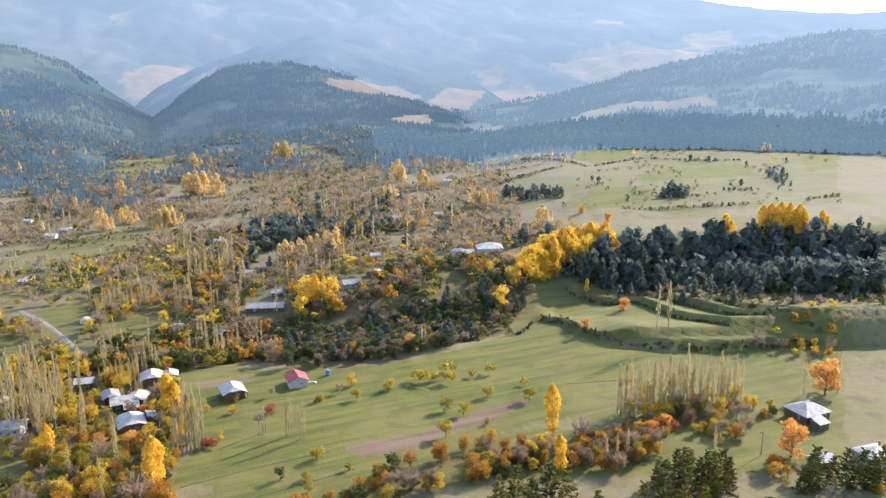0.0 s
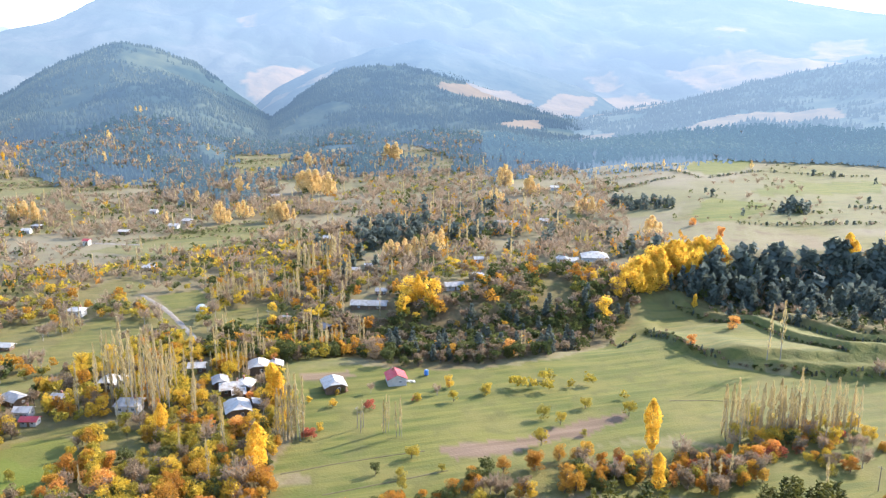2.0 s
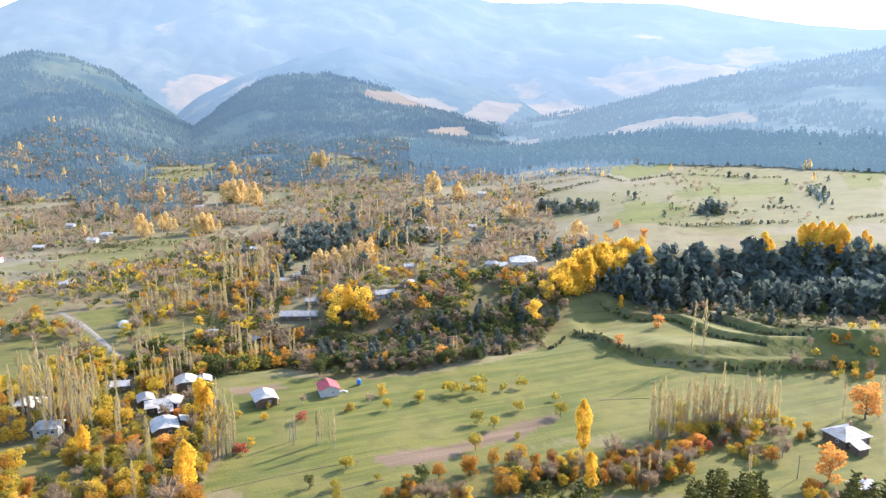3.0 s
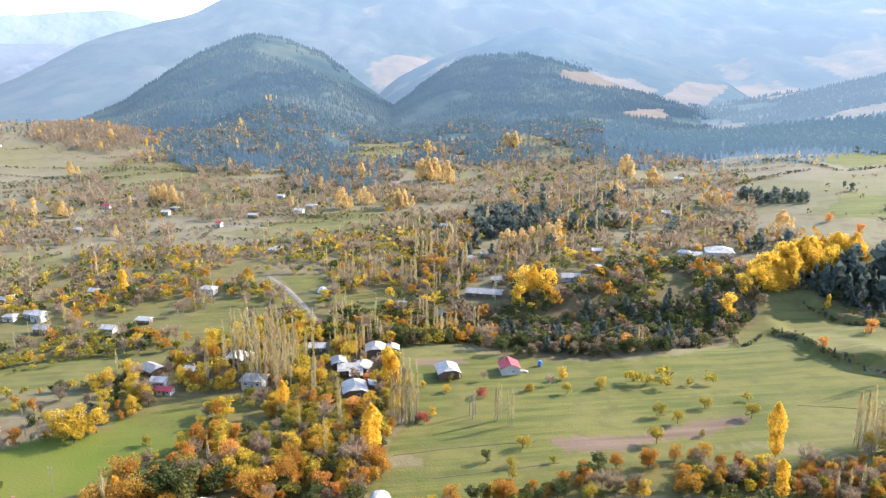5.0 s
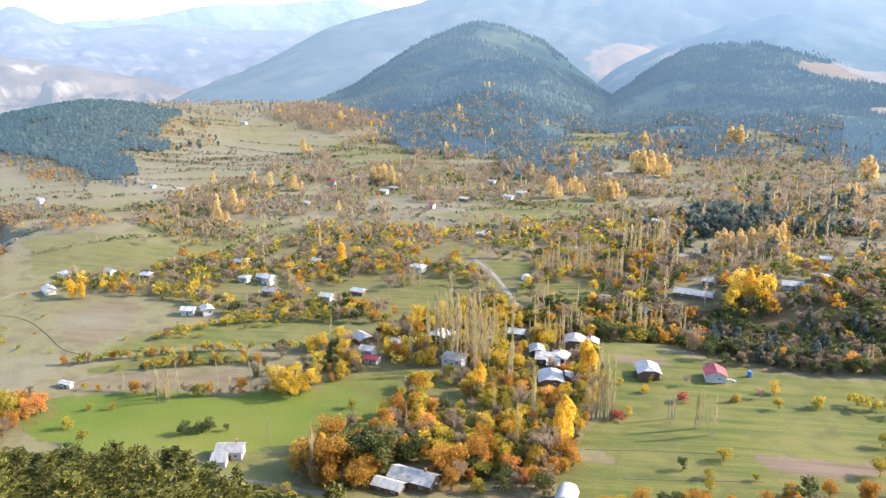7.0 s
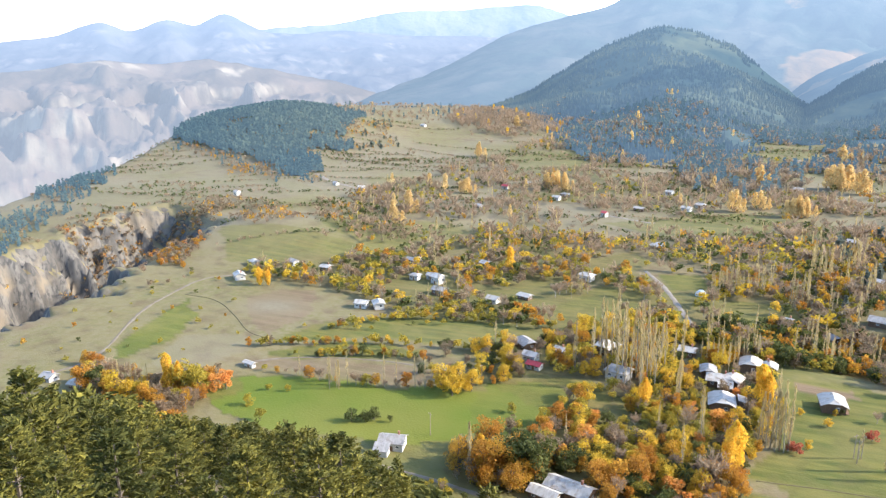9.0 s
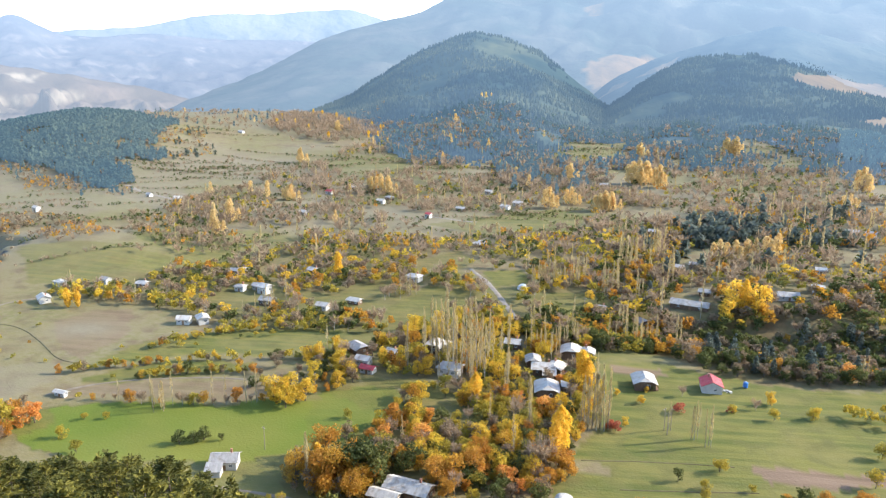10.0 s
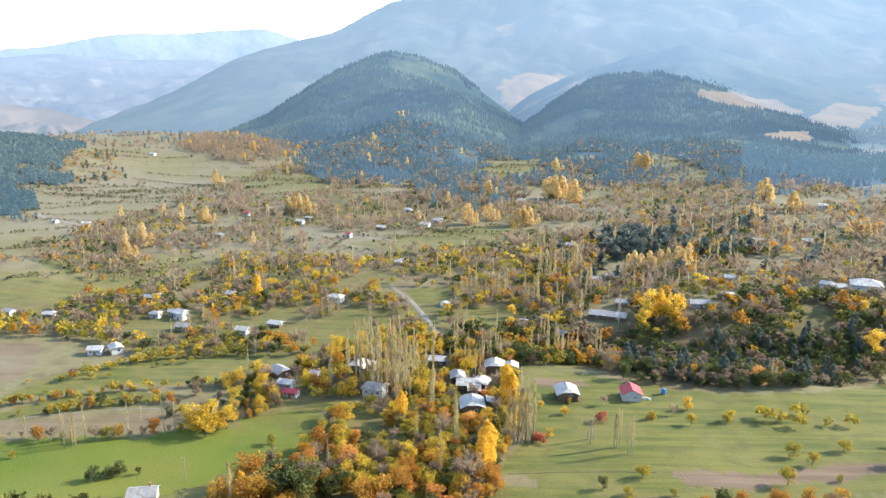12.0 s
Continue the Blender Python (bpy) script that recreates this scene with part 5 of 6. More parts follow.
def spread(poly, gap, near=None):
    """Scattered points in a field of the plan, at least about a gap apart."""
    p = np.array(poly, float)
    (x0, y0), (x1, y1) = p.min(0), p.max(0)
    gx, gy = np.meshgrid(np.arange(x0, x1, gap), np.arange(y0, y1, gap))
    x, y = (g.ravel() + RNG.uniform(-0.45, 0.45, g.size) * gap for g in (gx, gy))
    # ragged edges, wider far off
    rag = 3 + 9 * smooth(350, 700, np.hypot(x, y))
    keep = inside(x + rag * fbm(x / 14, y / 14, 3), y + rag * fbm(x / 14 + 31, y / 14, 3), poly)
    x, y = x[keep], y[keep]
    for lane, wide in LANES:
        d, s = to_line(x, y, lane)
        room = wide * 0.5 + (5 if wide > 3 else 1.5)
        x, y = x[d > room], y[d > room]
    for field in OPEN_FIELDS:
        if field is not poly:
            out = ~inside(x, y, field) | (RNG.rand(len(x)) < 0.03)
            x, y = x[out], y[out]
    if id(poly) in SHADED:
        out = ~inside(x, y - 5, SHADED[id(poly)]) & ~inside(x, y + 5, SHADED[id(poly)])
        x, y = x[out], y[out]
    for hx, hy, hw, hd, *rest in HOMES:
        ok = np.hypot(x - hx, y - hy) > 0.5 * max(hw, hd) + 1.5
        # yards stay open
        x, y = x[ok], y[ok]
        ok = np.hypot(x - hx * 0.985, y - hy * 0.985) > 0.45 * max(hw, hd) + 1.0
        x, y = x[ok], y[ok]
    return x, y


def wood(poly, gap, mix, thin=0.0, patchy=0.0):
    """Plants a mix of kinds (kind, share, least height, greatest height) over a field of the plan."""
    x, y = spread(poly, gap)
    share = np.cumsum([m[1] for m in mix])
    group = (fbm(x / 26 + 3, y / 26, 2) * 0.9 + 0.5 + RNG.uniform(-0.4, 0.4, len(x))) % 1.0
    for px, py, g, n in zip(x, y, group, fbm(x / 38 + 60, y / 38, 3)):
        if RNG.rand() < thin or n < patchy - 0.5:
            continue
        k = int(np.searchsorted(share / share[-1], g))
        kind, _, lo, hi = mix[min(k, len(mix) - 1)]
        plant(kind, px, py, RNG.uniform(lo, hi))


def hedge(line, gap, kinds, lo, hi):
    p = resample(line, gap)
    for px, py in p + RNG.uniform(-0.8, 0.8, p.shape):
        if RNG.rand() < 0.85:
            plant(kinds[RNG.randint(len(kinds))], px, py, RNG.uniform(lo, hi))


def ring(a0, a1, r0, r1):
    return [(-r * math.sin(radians(a)), r * math.cos(radians(a))) for r, span in ((r0, (a0, a1)), (r1, (a1, a0))) for a in np.linspace(*span, 9)]


HOMES = HOMES_NEAR + HOMES_VILLAGE + HOMES_MID + HOMES_MID_B + HOMES_MID_C + HOMES_FAR + HOMES_EDGE + HOMES_MORE

for spots, kind in ((ORCHARD, "fruit_tree"), (FIELD_BUSHES, "green_tree"), (ROUND_GOLD, "golden_poplar"), (ROUND_YELLOW, "yellow_tree"), (FLAMES, "flame_tree"), (FAR_GOLD, "golden_poplar"), (FAR_GOLD_B, "golden_poplar"), (HILL_GOLD, "pale_poplar"),
                    (BANK_GOLD, "golden_poplar"), (POPLARS, "straw_poplar"), (POPLAR_CLUMP, "straw_poplar"), (POPLAR_ROW_B, "straw_poplar"), (POPLAR_ROW_C, "straw_poplar"),
                    (POPLAR_ROW_D, "straw_poplar"), (BARE_ROW, "bare_tree"), (BROAD, "great_tree"), (RED_BUSHES, "red_bush"), (YARD_BUSHES, "yellow_tree"), (YARD_BARE, "bare_tree")):
    for px, py, h in spots:
        if spots in (FAR_GOLD, FAR_GOLD_B):
            for dx, dy, k in ((3, -2, 0.75), (-4, 1, 0.85), (6, 3, 0.6)):
                plant("pale_poplar", px + dx + RNG.uniform(-1, 1), py + dy, k * h)
            kind = "pale_poplar"
        if spots is BANK_GOLD and h > 12:
            plant("golden_poplar", px + 3, py - 2, 0.85 * h)
        if spots is ROUND_GOLD:
            kind = "golden_poplar" if py < 300 or RNG.rand() < 0.35 else "grove_tree"
        if kind == "straw_poplar":
            if spots in (POPLAR_CLUMP, POPLAR_ROW_B, POPLAR_ROW_C, POPLAR_ROW_D):
                for _ in range(1 if spots is POPLAR_CLUMP else 2):
                    plant(kind, px + RNG.uniform(-4, 4), py + RNG.uniform(-5, 5), h * RNG.uniform(0.6, 1.0))
            h = h * RNG.uniform(0.82, 1.08) * (1.25 if spots is POPLAR_CLUMP else 1.0)
        if spots is BROAD:
            kind = ("great_tree", "amber_tree", "great_tree", "green_tree")[RNG.randint(4)]
        if spots is BARE_ROW and h < 11:
            kind = ("straw_poplar", "bare_tree", "amber_tree", "straw_poplar", "fruit_tree")[RNG.randint(5)]
            h = h * (1.4 if kind == "straw_poplar" else 0.7)
        plant(kind, px, py, h)

wood(VILLAGE, 4.3, [("fruit_tree", 6, 3.5, 6.5), ("yellow_tree", 2.4, 5, 9), ("green_tree", 1.3, 4, 7), ("amber_tree", 1.6, 5, 9), ("russet_tree", 1.0, 5, 8), ("flame_tree", 0.5, 4, 7), ("bare_tree", 0.6, 5, 9), ("straw_poplar", 0.4, 11, 17)], 0.1, 0.15)
wood(BELT, 5.2, [("russet_tree", 3, 4, 8), ("fruit_tree", 5, 3.5, 6.5), ("bare_tree", 2, 5, 9), ("amber_tree", 1.0, 5, 9), ("green_tree", 1.6, 4, 8), ("straw_poplar", 0.35, 10, 16), ("yellow_tree", 0.7, 5, 9)], 0.1, 0.14)
wood(FAR_VILLAGE, 7.6, [("bare_tree", 5, 5, 10), ("russet_tree", 3, 4, 8), ("straw_poplar", 0.6, 9, 14), ("fruit_tree", 2, 3.5, 6), ("amber_tree", 0.2, 6, 10), ("green_tree", 1.8, 3.5, 6.5), ("pale_poplar", 0.12, 9, 15)], 0.1, 0.34)
wood(FAR_KNOLL, 9.0, [("bare_tree", 5, 7, 12), ("russet_tree", 2, 6, 10), ("golden_poplar", 0.2, 9, 14)], 0.2)
wood(RIGHT_VILLAGE, 6.6, [("russet_tree", 3, 5, 9), ("bare_tree", 3, 6, 11), ("fruit_tree", 2, 4, 7), ("amber_tree", 1.2, 6, 10), ("green_tree", 1.2, 5, 8), ("straw_poplar", 0.9, 11, 17), ("dark_pine", 0.5, 8, 12)], 0.1, 0.25)
wood(RIGHT_FAR, 8.8, [("bare_tree", 5, 5, 10), ("russet_tree", 4, 4, 9), ("straw_poplar", 0.6, 9, 14), ("fruit_tree", 1.5, 3.5, 6), ("green_tree", 1.8, 3.5, 7), ("amber_tree", 0.4, 6, 10)], 0.1, 0.36)
wood(STREAM_WOOD, 4.9, [("russet_tree", 4, 6, 10), ("amber_tree", 1.6, 6, 11), ("fruit_tree", 1.2, 5, 8), ("green_tree", 3.5, 6, 9), ("bare_tree", 1.5, 6, 10), ("flame_tree", 0.3, 5, 8), ("yellow_tree", 0.5, 6, 10)], 0.06)
wood(DARK_WOOD, 3.6, [("dark_pine", 1.6, 5, 10), ("green_tree", 4.4, 4, 8), ("russet_tree", 3.0, 4, 8), ("bare_tree", 0.3, 5, 9), ("amber_tree", 0.5, 5, 8)], 0.1)
wood(GREEN_BELT, 4.2, [("green_tree", 4, 5, 9), ("fruit_tree", 1.5, 5, 8), ("russet_tree", 1.2, 5, 8), ("amber_tree", 0.8, 6, 9), ("straw_poplar", 0.8, 12, 18)], 0.08)
wood(PINE_BANK, 3.7, [("dark_pine", 6, 8, 16), ("russet_tree", 1.5, 4, 8), ("bare_tree", 1.2, 5, 9), ("green_tree", 3, 4, 9)], 0.05)
wood(BANK_SCRUB, 5.0, [("green_tree", 3, 2, 4.5), ("bare_tree", 1, 3, 6), ("russet_tree", 2, 2, 4), ("dark_pine", 1.5, 4, 8)], 0.2, 0.2)
wood(VILLAGE_FOOT, 4.7, [("amber_tree", 2.6, 5, 9), ("great_tree", 2.0, 6, 11), ("russet_tree", 0.8, 5, 9), ("bare_tree", 0.5, 6, 9), ("green_tree", 2.6, 4, 8), ("flame_tree", 0.6, 5, 8), ("yellow_tree", 1.2, 5, 9), ("fruit_tree", 1.5, 4, 6)], 0.08)
wood(NEAR_BELT, 4.2, [("amber_tree", 3, 4, 8), ("great_tree", 1.5, 5, 9), ("russet_tree", 0.8, 5, 8), ("green_tree", 2, 4, 7), ("bare_tree", 0.6, 6, 8), ("yellow_tree", 1, 5, 9), ("fruit_tree", 1, 4, 6)], 0.1)
wood(GOLD_GROVE, 3.4, [("golden_poplar", 3, 11, 17), ("grove_tree", 5, 10, 16), ("amber_tree", 0.6, 8, 12)], 0.02)
wood(PINE_COPSE, 5.4, [("dark_pine", 5, 7, 12), ("green_tree", 2.5, 4, 8), ("russet_tree", 1.6, 5, 8)], 0.05)
wood(CENTRE_CONIFERS, 7.0, [("dark_pine", 4, 7, 12), ("green_tree", 1, 6, 9), ("russet_tree", 1.5, 5, 8), ("bare_tree", 1.5, 6, 9)], 0.25, 0.3)
wood(FAR_MEADOW, 13.0, [("green_tree", 2, 1.8, 4), ("bare_tree", 2, 3, 6), ("russet_tree", 2.5, 2.5, 5), ("dark_pine", 0.6, 4, 7)], 0.3, 0.5)
for line in MEADOW_BANKS:
    hedge(line, 1.6, ["green_tree", "dark_pine", "russet_tree", "green_tree"], 1.6, 3.4)
wood(MEADOW_SCRUB, 6.0, [("hill_pine", 2, 3, 5), ("dark_pine", 2, 3, 6), ("green_tree", 2, 3, 5)], 0.1)
wood(MEADOW_PINES, 5.0, [("dark_pine", 4, 6, 10), ("green_tree", 1, 4, 7)], 0.1)
wood(RIGHT_YARD, 4.6, [("amber_tree", 2, 4, 7), ("russet_tree", 1, 4, 6), ("bare_tree", 1.2, 5, 8), ("green_tree", 2, 3, 6), ("fruit_tree", 2, 3, 5), ("flame_tree", 0.6, 3, 5), ("red_bush", 0.4, 2, 3.5)], 0.3, 0.42)
wood(RIGHT_YARD_B, 4.6, [("amber_tree", 2, 4, 7), ("yellow_tree", 1.2, 4, 7), ("bare_tree", 1.2, 5, 8), ("green_tree", 1.6, 3, 6), ("fruit_tree", 2, 3, 5), ("flame_tree", 0.6, 3, 5), ("red_bush", 0.3, 2, 3.5)], 0.35, 0.45)
wood(KNOLL_WOOD, 8.0, [("hill_pine", 2, 8, 12), ("russet_tree", 3, 6, 10), ("bare_tree", 3, 7, 11)], 0.1)
wood(RIGHT_NEAR, 4.1, [("russet_tree", 1.2, 5, 8), ("amber_tree", 3.4, 5, 9), ("bare_tree", 0.3, 6, 9), ("green_tree", 2.6, 4, 7), ("yellow_tree", 1.8, 5, 9), ("fruit_tree", 1.5, 3, 6), ("flame_tree", 0.5, 3, 6)], 0.1)
wood(NEAR_THICKET, 3.6, [("bare_tree", 1.6, 6, 9), ("russet_tree", 4, 5, 8), ("red_bush", 0.8, 3, 5), ("amber_tree", 2.2, 4, 7), ("flame_tree", 0.4, 4, 7)], 0.05)
wood(POPLAR_ROW, 5.0, [("russet_tree", 1, 4, 7), ("amber_tree", 2, 4, 8), ("fruit_tree", 2, 4, 7), ("flame_tree", 1, 4, 6), ("yellow_tree", 1.5, 4, 8), ("bare_tree", 0.3, 5, 8)], 0.25)
wood(RIGHT_HEDGE, 7.0, [("bare_tree", 1.2, 5, 8), ("russet_tree", 1, 5, 8), ("fruit_tree", 2, 4, 6), ("amber_tree", 1.2, 4, 7), ("yellow_tree", 0.8, 4, 6)], 0.25)
for zone in (RIGHT_PINES, RIGHT_PINES_B):
    wood(zone, 4.2, [("pine_tree", 4, 7, 12), ("amber_tree", 0.5, 4, 6)], 0.15)
wood(LEFT_BELT, 4.6, [("amber_tree", 4, 5, 9), ("russet_tree", 3, 5, 9), ("yellow_tree", 1.2, 5, 8), ("fruit_tree", 1.5, 4, 6), ("flame_tree", 0.8, 4, 6), ("bare_tree", 1.5, 6, 9)], 0.15)
wood(FOOT_TREES, 5.5, [("great_tree", 3, 9, 14), ("russet_tree", 3, 6, 11), ("green_tree", 2, 5, 9), ("yellow_tree", 0.8, 5, 8)], 0.1)
wood(OLIVE_SLOPE, 3.6, [("fruit_tree", 3, 2, 4), ("green_tree", 2, 2, 4), ("bare_tree", 1, 3, 5)], 0.2)
wood(STRIP_A, 9.0, [("fruit_tree", 4, 2, 4), ("green_tree", 1, 2, 4)], 0.25)
wood(STRIP_B, 9.0, [("fruit_tree", 4, 2, 4)], 0.3)
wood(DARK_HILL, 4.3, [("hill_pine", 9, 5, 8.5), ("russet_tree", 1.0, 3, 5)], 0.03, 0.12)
wood(EDGE_SCRUB, 6.0, [("russet_tree", 4, 3, 6), ("amber_tree", 2, 3, 6), ("dark_pine", 1, 4, 7)], 0.15, 0.2)
wood(HILL_SKIRT, 5.0, [("russet_tree", 3, 2.5, 5), ("amber_tree", 0.8, 3, 5), ("hill_pine", 1.5, 3, 6), ("bare_tree", 1, 3, 5)], 0.25, 0.3)
wood(SCRUB_B, 5.0, [("amber_tree", 3, 3, 6), ("russet_tree", 2, 3, 5)], 0.2)
wood(SCRUB_C, 5.0, [("russet_tree", 3, 3, 6), ("amber_tree", 2, 3, 6), ("bare_tree", 1, 4, 6)], 0.15, 0.2)
wood(SCRUB_D, 6.0, [("russet_tree", 3, 3, 6), ("green_tree", 2, 2.5, 5), ("amber_tree", 0.8, 3, 6), ("bare_tree", 2, 4, 7)], 0.15, 0.35)
wood(PLATEAU_PINES, 4.5, [("hill_pine", 5, 4, 7), ("russet_tree", 1, 3, 5)], 0.1)
for zone in (FAR_PINES_A, FAR_PINES_B):
    wood(zone, 6.0, [("hill_pine", 5, 6, 10), ("bare_tree", 2, 5, 9)], 0.1, 0.25)
wood(FAR_PINES_C, 5.2, [("dark_pine", 4, 5, 9), ("green_tree", 2, 3, 6), ("russet_tree", 2, 3, 6)], 0.1)
wood(LEFT_VILLAGE, 5.0, [("fruit_tree", 4, 3, 6), ("yellow_tree", 1.5, 5, 9), ("russet_tree", 1.5, 4, 8), ("green_tree", 1.5, 3, 6), ("amber_tree", 1.0, 4, 7)], 0.15)
wood(HILL_FOOT, 8.0, [("hill_pine", 4, 6, 10), ("bare_tree", 3, 5, 9), ("russet_tree", 0.5, 4, 7), ("pale_poplar", 0.04, 7, 10)], 0.1, 0.1)
wood(DARK_HILL_EDGE, 5.5, [("hill_pine", 5, 3.5, 6.5), ("russet_tree", 1.5, 3, 5)], 0.05, 0.25)
wood(BENCH, 13.0, [("fruit_tree", 3, 1.5, 3.5), ("amber_tree", 1, 2, 4), ("green_tree", 1, 1.5, 3)], 0.4)
# terrace hedges, packed extra dense to stand in for the shaded bank faces
for line in (HEDGE_A, HEDGE_C, HEDGE_I):
    hedge(line, 1.0, ["green_tree", "dark_pine", "green_tree", "russet_tree"], 1.2, 2.6)
# the same dense dark shrubs for shade along the other banks
for line in (HEDGE_B, HEDGE_D, HEDGE_R, HEDGE_S):
    hedge(line, 1.2, ["russet_tree", "green_tree", "dark_pine"], 1.2, 2.4)
for line in (HEDGE_E, HEDGE_F, HEDGE_H):
    hedge(line, 2.3, ["fruit_tree", "green_tree", "amber_tree", "fruit_tree", "russet_tree", "yellow_tree"], 2.5, 5.5)
for line in (HEDGE_K, HEDGE_L, HEDGE_M, HEDGE_N, HEDGE_O, HEDGE_P, HEDGE_Q):
    hedge(line, 2.6, ["russet_tree", "green_tree", "green_tree", "bare_tree"], 1.4, 3.0)
hedge(HEDGE_G, 3.0, ["amber_tree", "flame_tree", "russet_tree"], 3, 6)
hedge(HEDGE_J, 4.5, ["bare_tree", "fruit_tree", "amber_tree"], 2, 4.5)

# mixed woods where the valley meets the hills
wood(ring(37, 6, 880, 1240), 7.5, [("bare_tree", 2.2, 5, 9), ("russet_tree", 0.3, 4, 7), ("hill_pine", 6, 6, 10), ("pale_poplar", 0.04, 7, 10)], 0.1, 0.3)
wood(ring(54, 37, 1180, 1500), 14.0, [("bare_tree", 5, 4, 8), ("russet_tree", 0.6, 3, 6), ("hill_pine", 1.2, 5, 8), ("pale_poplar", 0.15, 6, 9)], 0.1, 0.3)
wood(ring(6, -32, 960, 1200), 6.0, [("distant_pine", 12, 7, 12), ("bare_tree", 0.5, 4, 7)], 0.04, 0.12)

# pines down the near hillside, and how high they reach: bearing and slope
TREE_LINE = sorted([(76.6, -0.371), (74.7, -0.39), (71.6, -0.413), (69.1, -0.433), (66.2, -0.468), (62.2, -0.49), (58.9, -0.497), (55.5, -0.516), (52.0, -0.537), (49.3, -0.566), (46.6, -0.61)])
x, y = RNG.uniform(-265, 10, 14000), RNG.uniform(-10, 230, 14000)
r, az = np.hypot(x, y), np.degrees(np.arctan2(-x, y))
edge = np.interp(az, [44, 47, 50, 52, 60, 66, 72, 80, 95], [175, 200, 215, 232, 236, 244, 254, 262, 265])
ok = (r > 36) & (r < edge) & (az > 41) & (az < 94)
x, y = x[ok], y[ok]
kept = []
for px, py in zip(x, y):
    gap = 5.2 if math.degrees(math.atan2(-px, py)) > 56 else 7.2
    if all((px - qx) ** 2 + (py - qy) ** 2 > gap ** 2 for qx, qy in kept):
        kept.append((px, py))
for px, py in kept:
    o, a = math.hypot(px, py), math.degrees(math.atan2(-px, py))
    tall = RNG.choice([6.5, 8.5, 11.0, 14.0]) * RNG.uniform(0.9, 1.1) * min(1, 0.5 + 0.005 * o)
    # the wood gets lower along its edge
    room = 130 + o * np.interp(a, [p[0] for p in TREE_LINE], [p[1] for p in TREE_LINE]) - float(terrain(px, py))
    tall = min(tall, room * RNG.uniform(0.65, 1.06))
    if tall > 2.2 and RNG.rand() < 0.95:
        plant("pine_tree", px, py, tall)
x, y = RNG.uniform(-40, 130, 900), RNG.uniform(120, 240, 900)
ok = (np.hypot(x, y) < 190) & (np.hypot(x, y) > 150)
for a, o, h in ((-3.2, 203, 12), (-4.6, 208, 13), (-5.8, 202, 12), (-7.2, 206, 14), (-8.6, 210, 11), (-14.6, 204, 12), (-16, 208, 14), (-17.6, 205, 12), (-19, 211, 10), (-21.5, 204, 11), (-23.4, 208, 11), (-25.5, 206, 12), (-27.5, 208, 11), (-11, 203, 9)):
    plant("pine_tree", -o * math.sin(radians(a)), o * math.cos(radians(a)), h)
for px, py in list(zip(x[ok], y[ok]))[::6]:
    plant("pine_tree" if RNG.rand() < 0.6 else "russet_tree", px, py, RNG.uniform(7, 11))

# hedge banks between the upland fields
for _ in range(170):
    a, o = radians(RNG.uniform(-4, 76)), RNG.uniform(520, 1150)
    cx, cy = -o * math.sin(a), o * math.cos(a)
    t = a + RNG.normal() * 0.35
    n = RNG.uniform(30, 100)
    line = [(cx + k * n * math.cos(t) + RNG.normal() * 6, cy + k * n * math.sin(t) + RNG.normal() * 6) for k in (-1, -0.4, 0.3, 1)]
    if abs(float(terrain(cx, cy))) < 60:
        hedge(line, 2.2, ["russet_tree", "green_tree", "green_tree", "bare_tree"], 1.6, 3.6)

# thickets on the canyon wall
for zone in (GORGE_A, GORGE_B, GORGE_C):
    wood(zone, 2.5, [("great_tree", 1.3, 2.5, 4.5), ("russet_tree", 4, 2.5, 4.5), ("flame_tree", 0.3, 2.5, 4)], 0.1, 0.1)
wall = resample(GORGE[1:], 1.0)
for _ in range(5200):
    k = RNG.randint(len(wall))
    a, o = RNG.uniform(0, 6.28), RNG.uniform(8, 60)
    qx, qy = wall[k][0] + o * math.cos(a), wall[k][1] + o * math.sin(a)
    far_side = math.hypot(qx, qy) > math.hypot(*wall[k]) + 4
    bushy = fbm(np.array([qx / 30.0]), np.array([qy / 30.0]), 2)[0] + (0.3 if k > 0.5 * len(wall) else -0.1)
    if far_side and bushy > 0.12:
        plant("russet_tree" if RNG.rand() < 0.8 else "amber_tree", qx, qy, RNG.uniform(2.8, 5.2))
# scattered scrub over the far pastures
x, y = RNG.uniform(-1100, 650, 2600), RNG.uniform(90, 1300, 2600)
r, az = np.hypot(x, y), np.degrees(np.arctan2(-x, y))
ok = (r > 430) & (r < 1250) & (az < 76) & (az > -5) & (fbm(x / 60, y / 60, 3) > 0.02)
for px, py in zip(x[ok], y[ok]):
    if -60 < terrain(px, py) < 90:
        plant("russet_tree" if RNG.rand() < 0.5 else "bare_tree", px, py, RNG.uniform(2.5, 6))

LIMIT = {"hill_pine": 0, "distant_pine": 0, "straw_poplar": 300, "golden_poplar": 160, "pine_tree": 130, "dark_pine": 160, "bare_tree": 190}


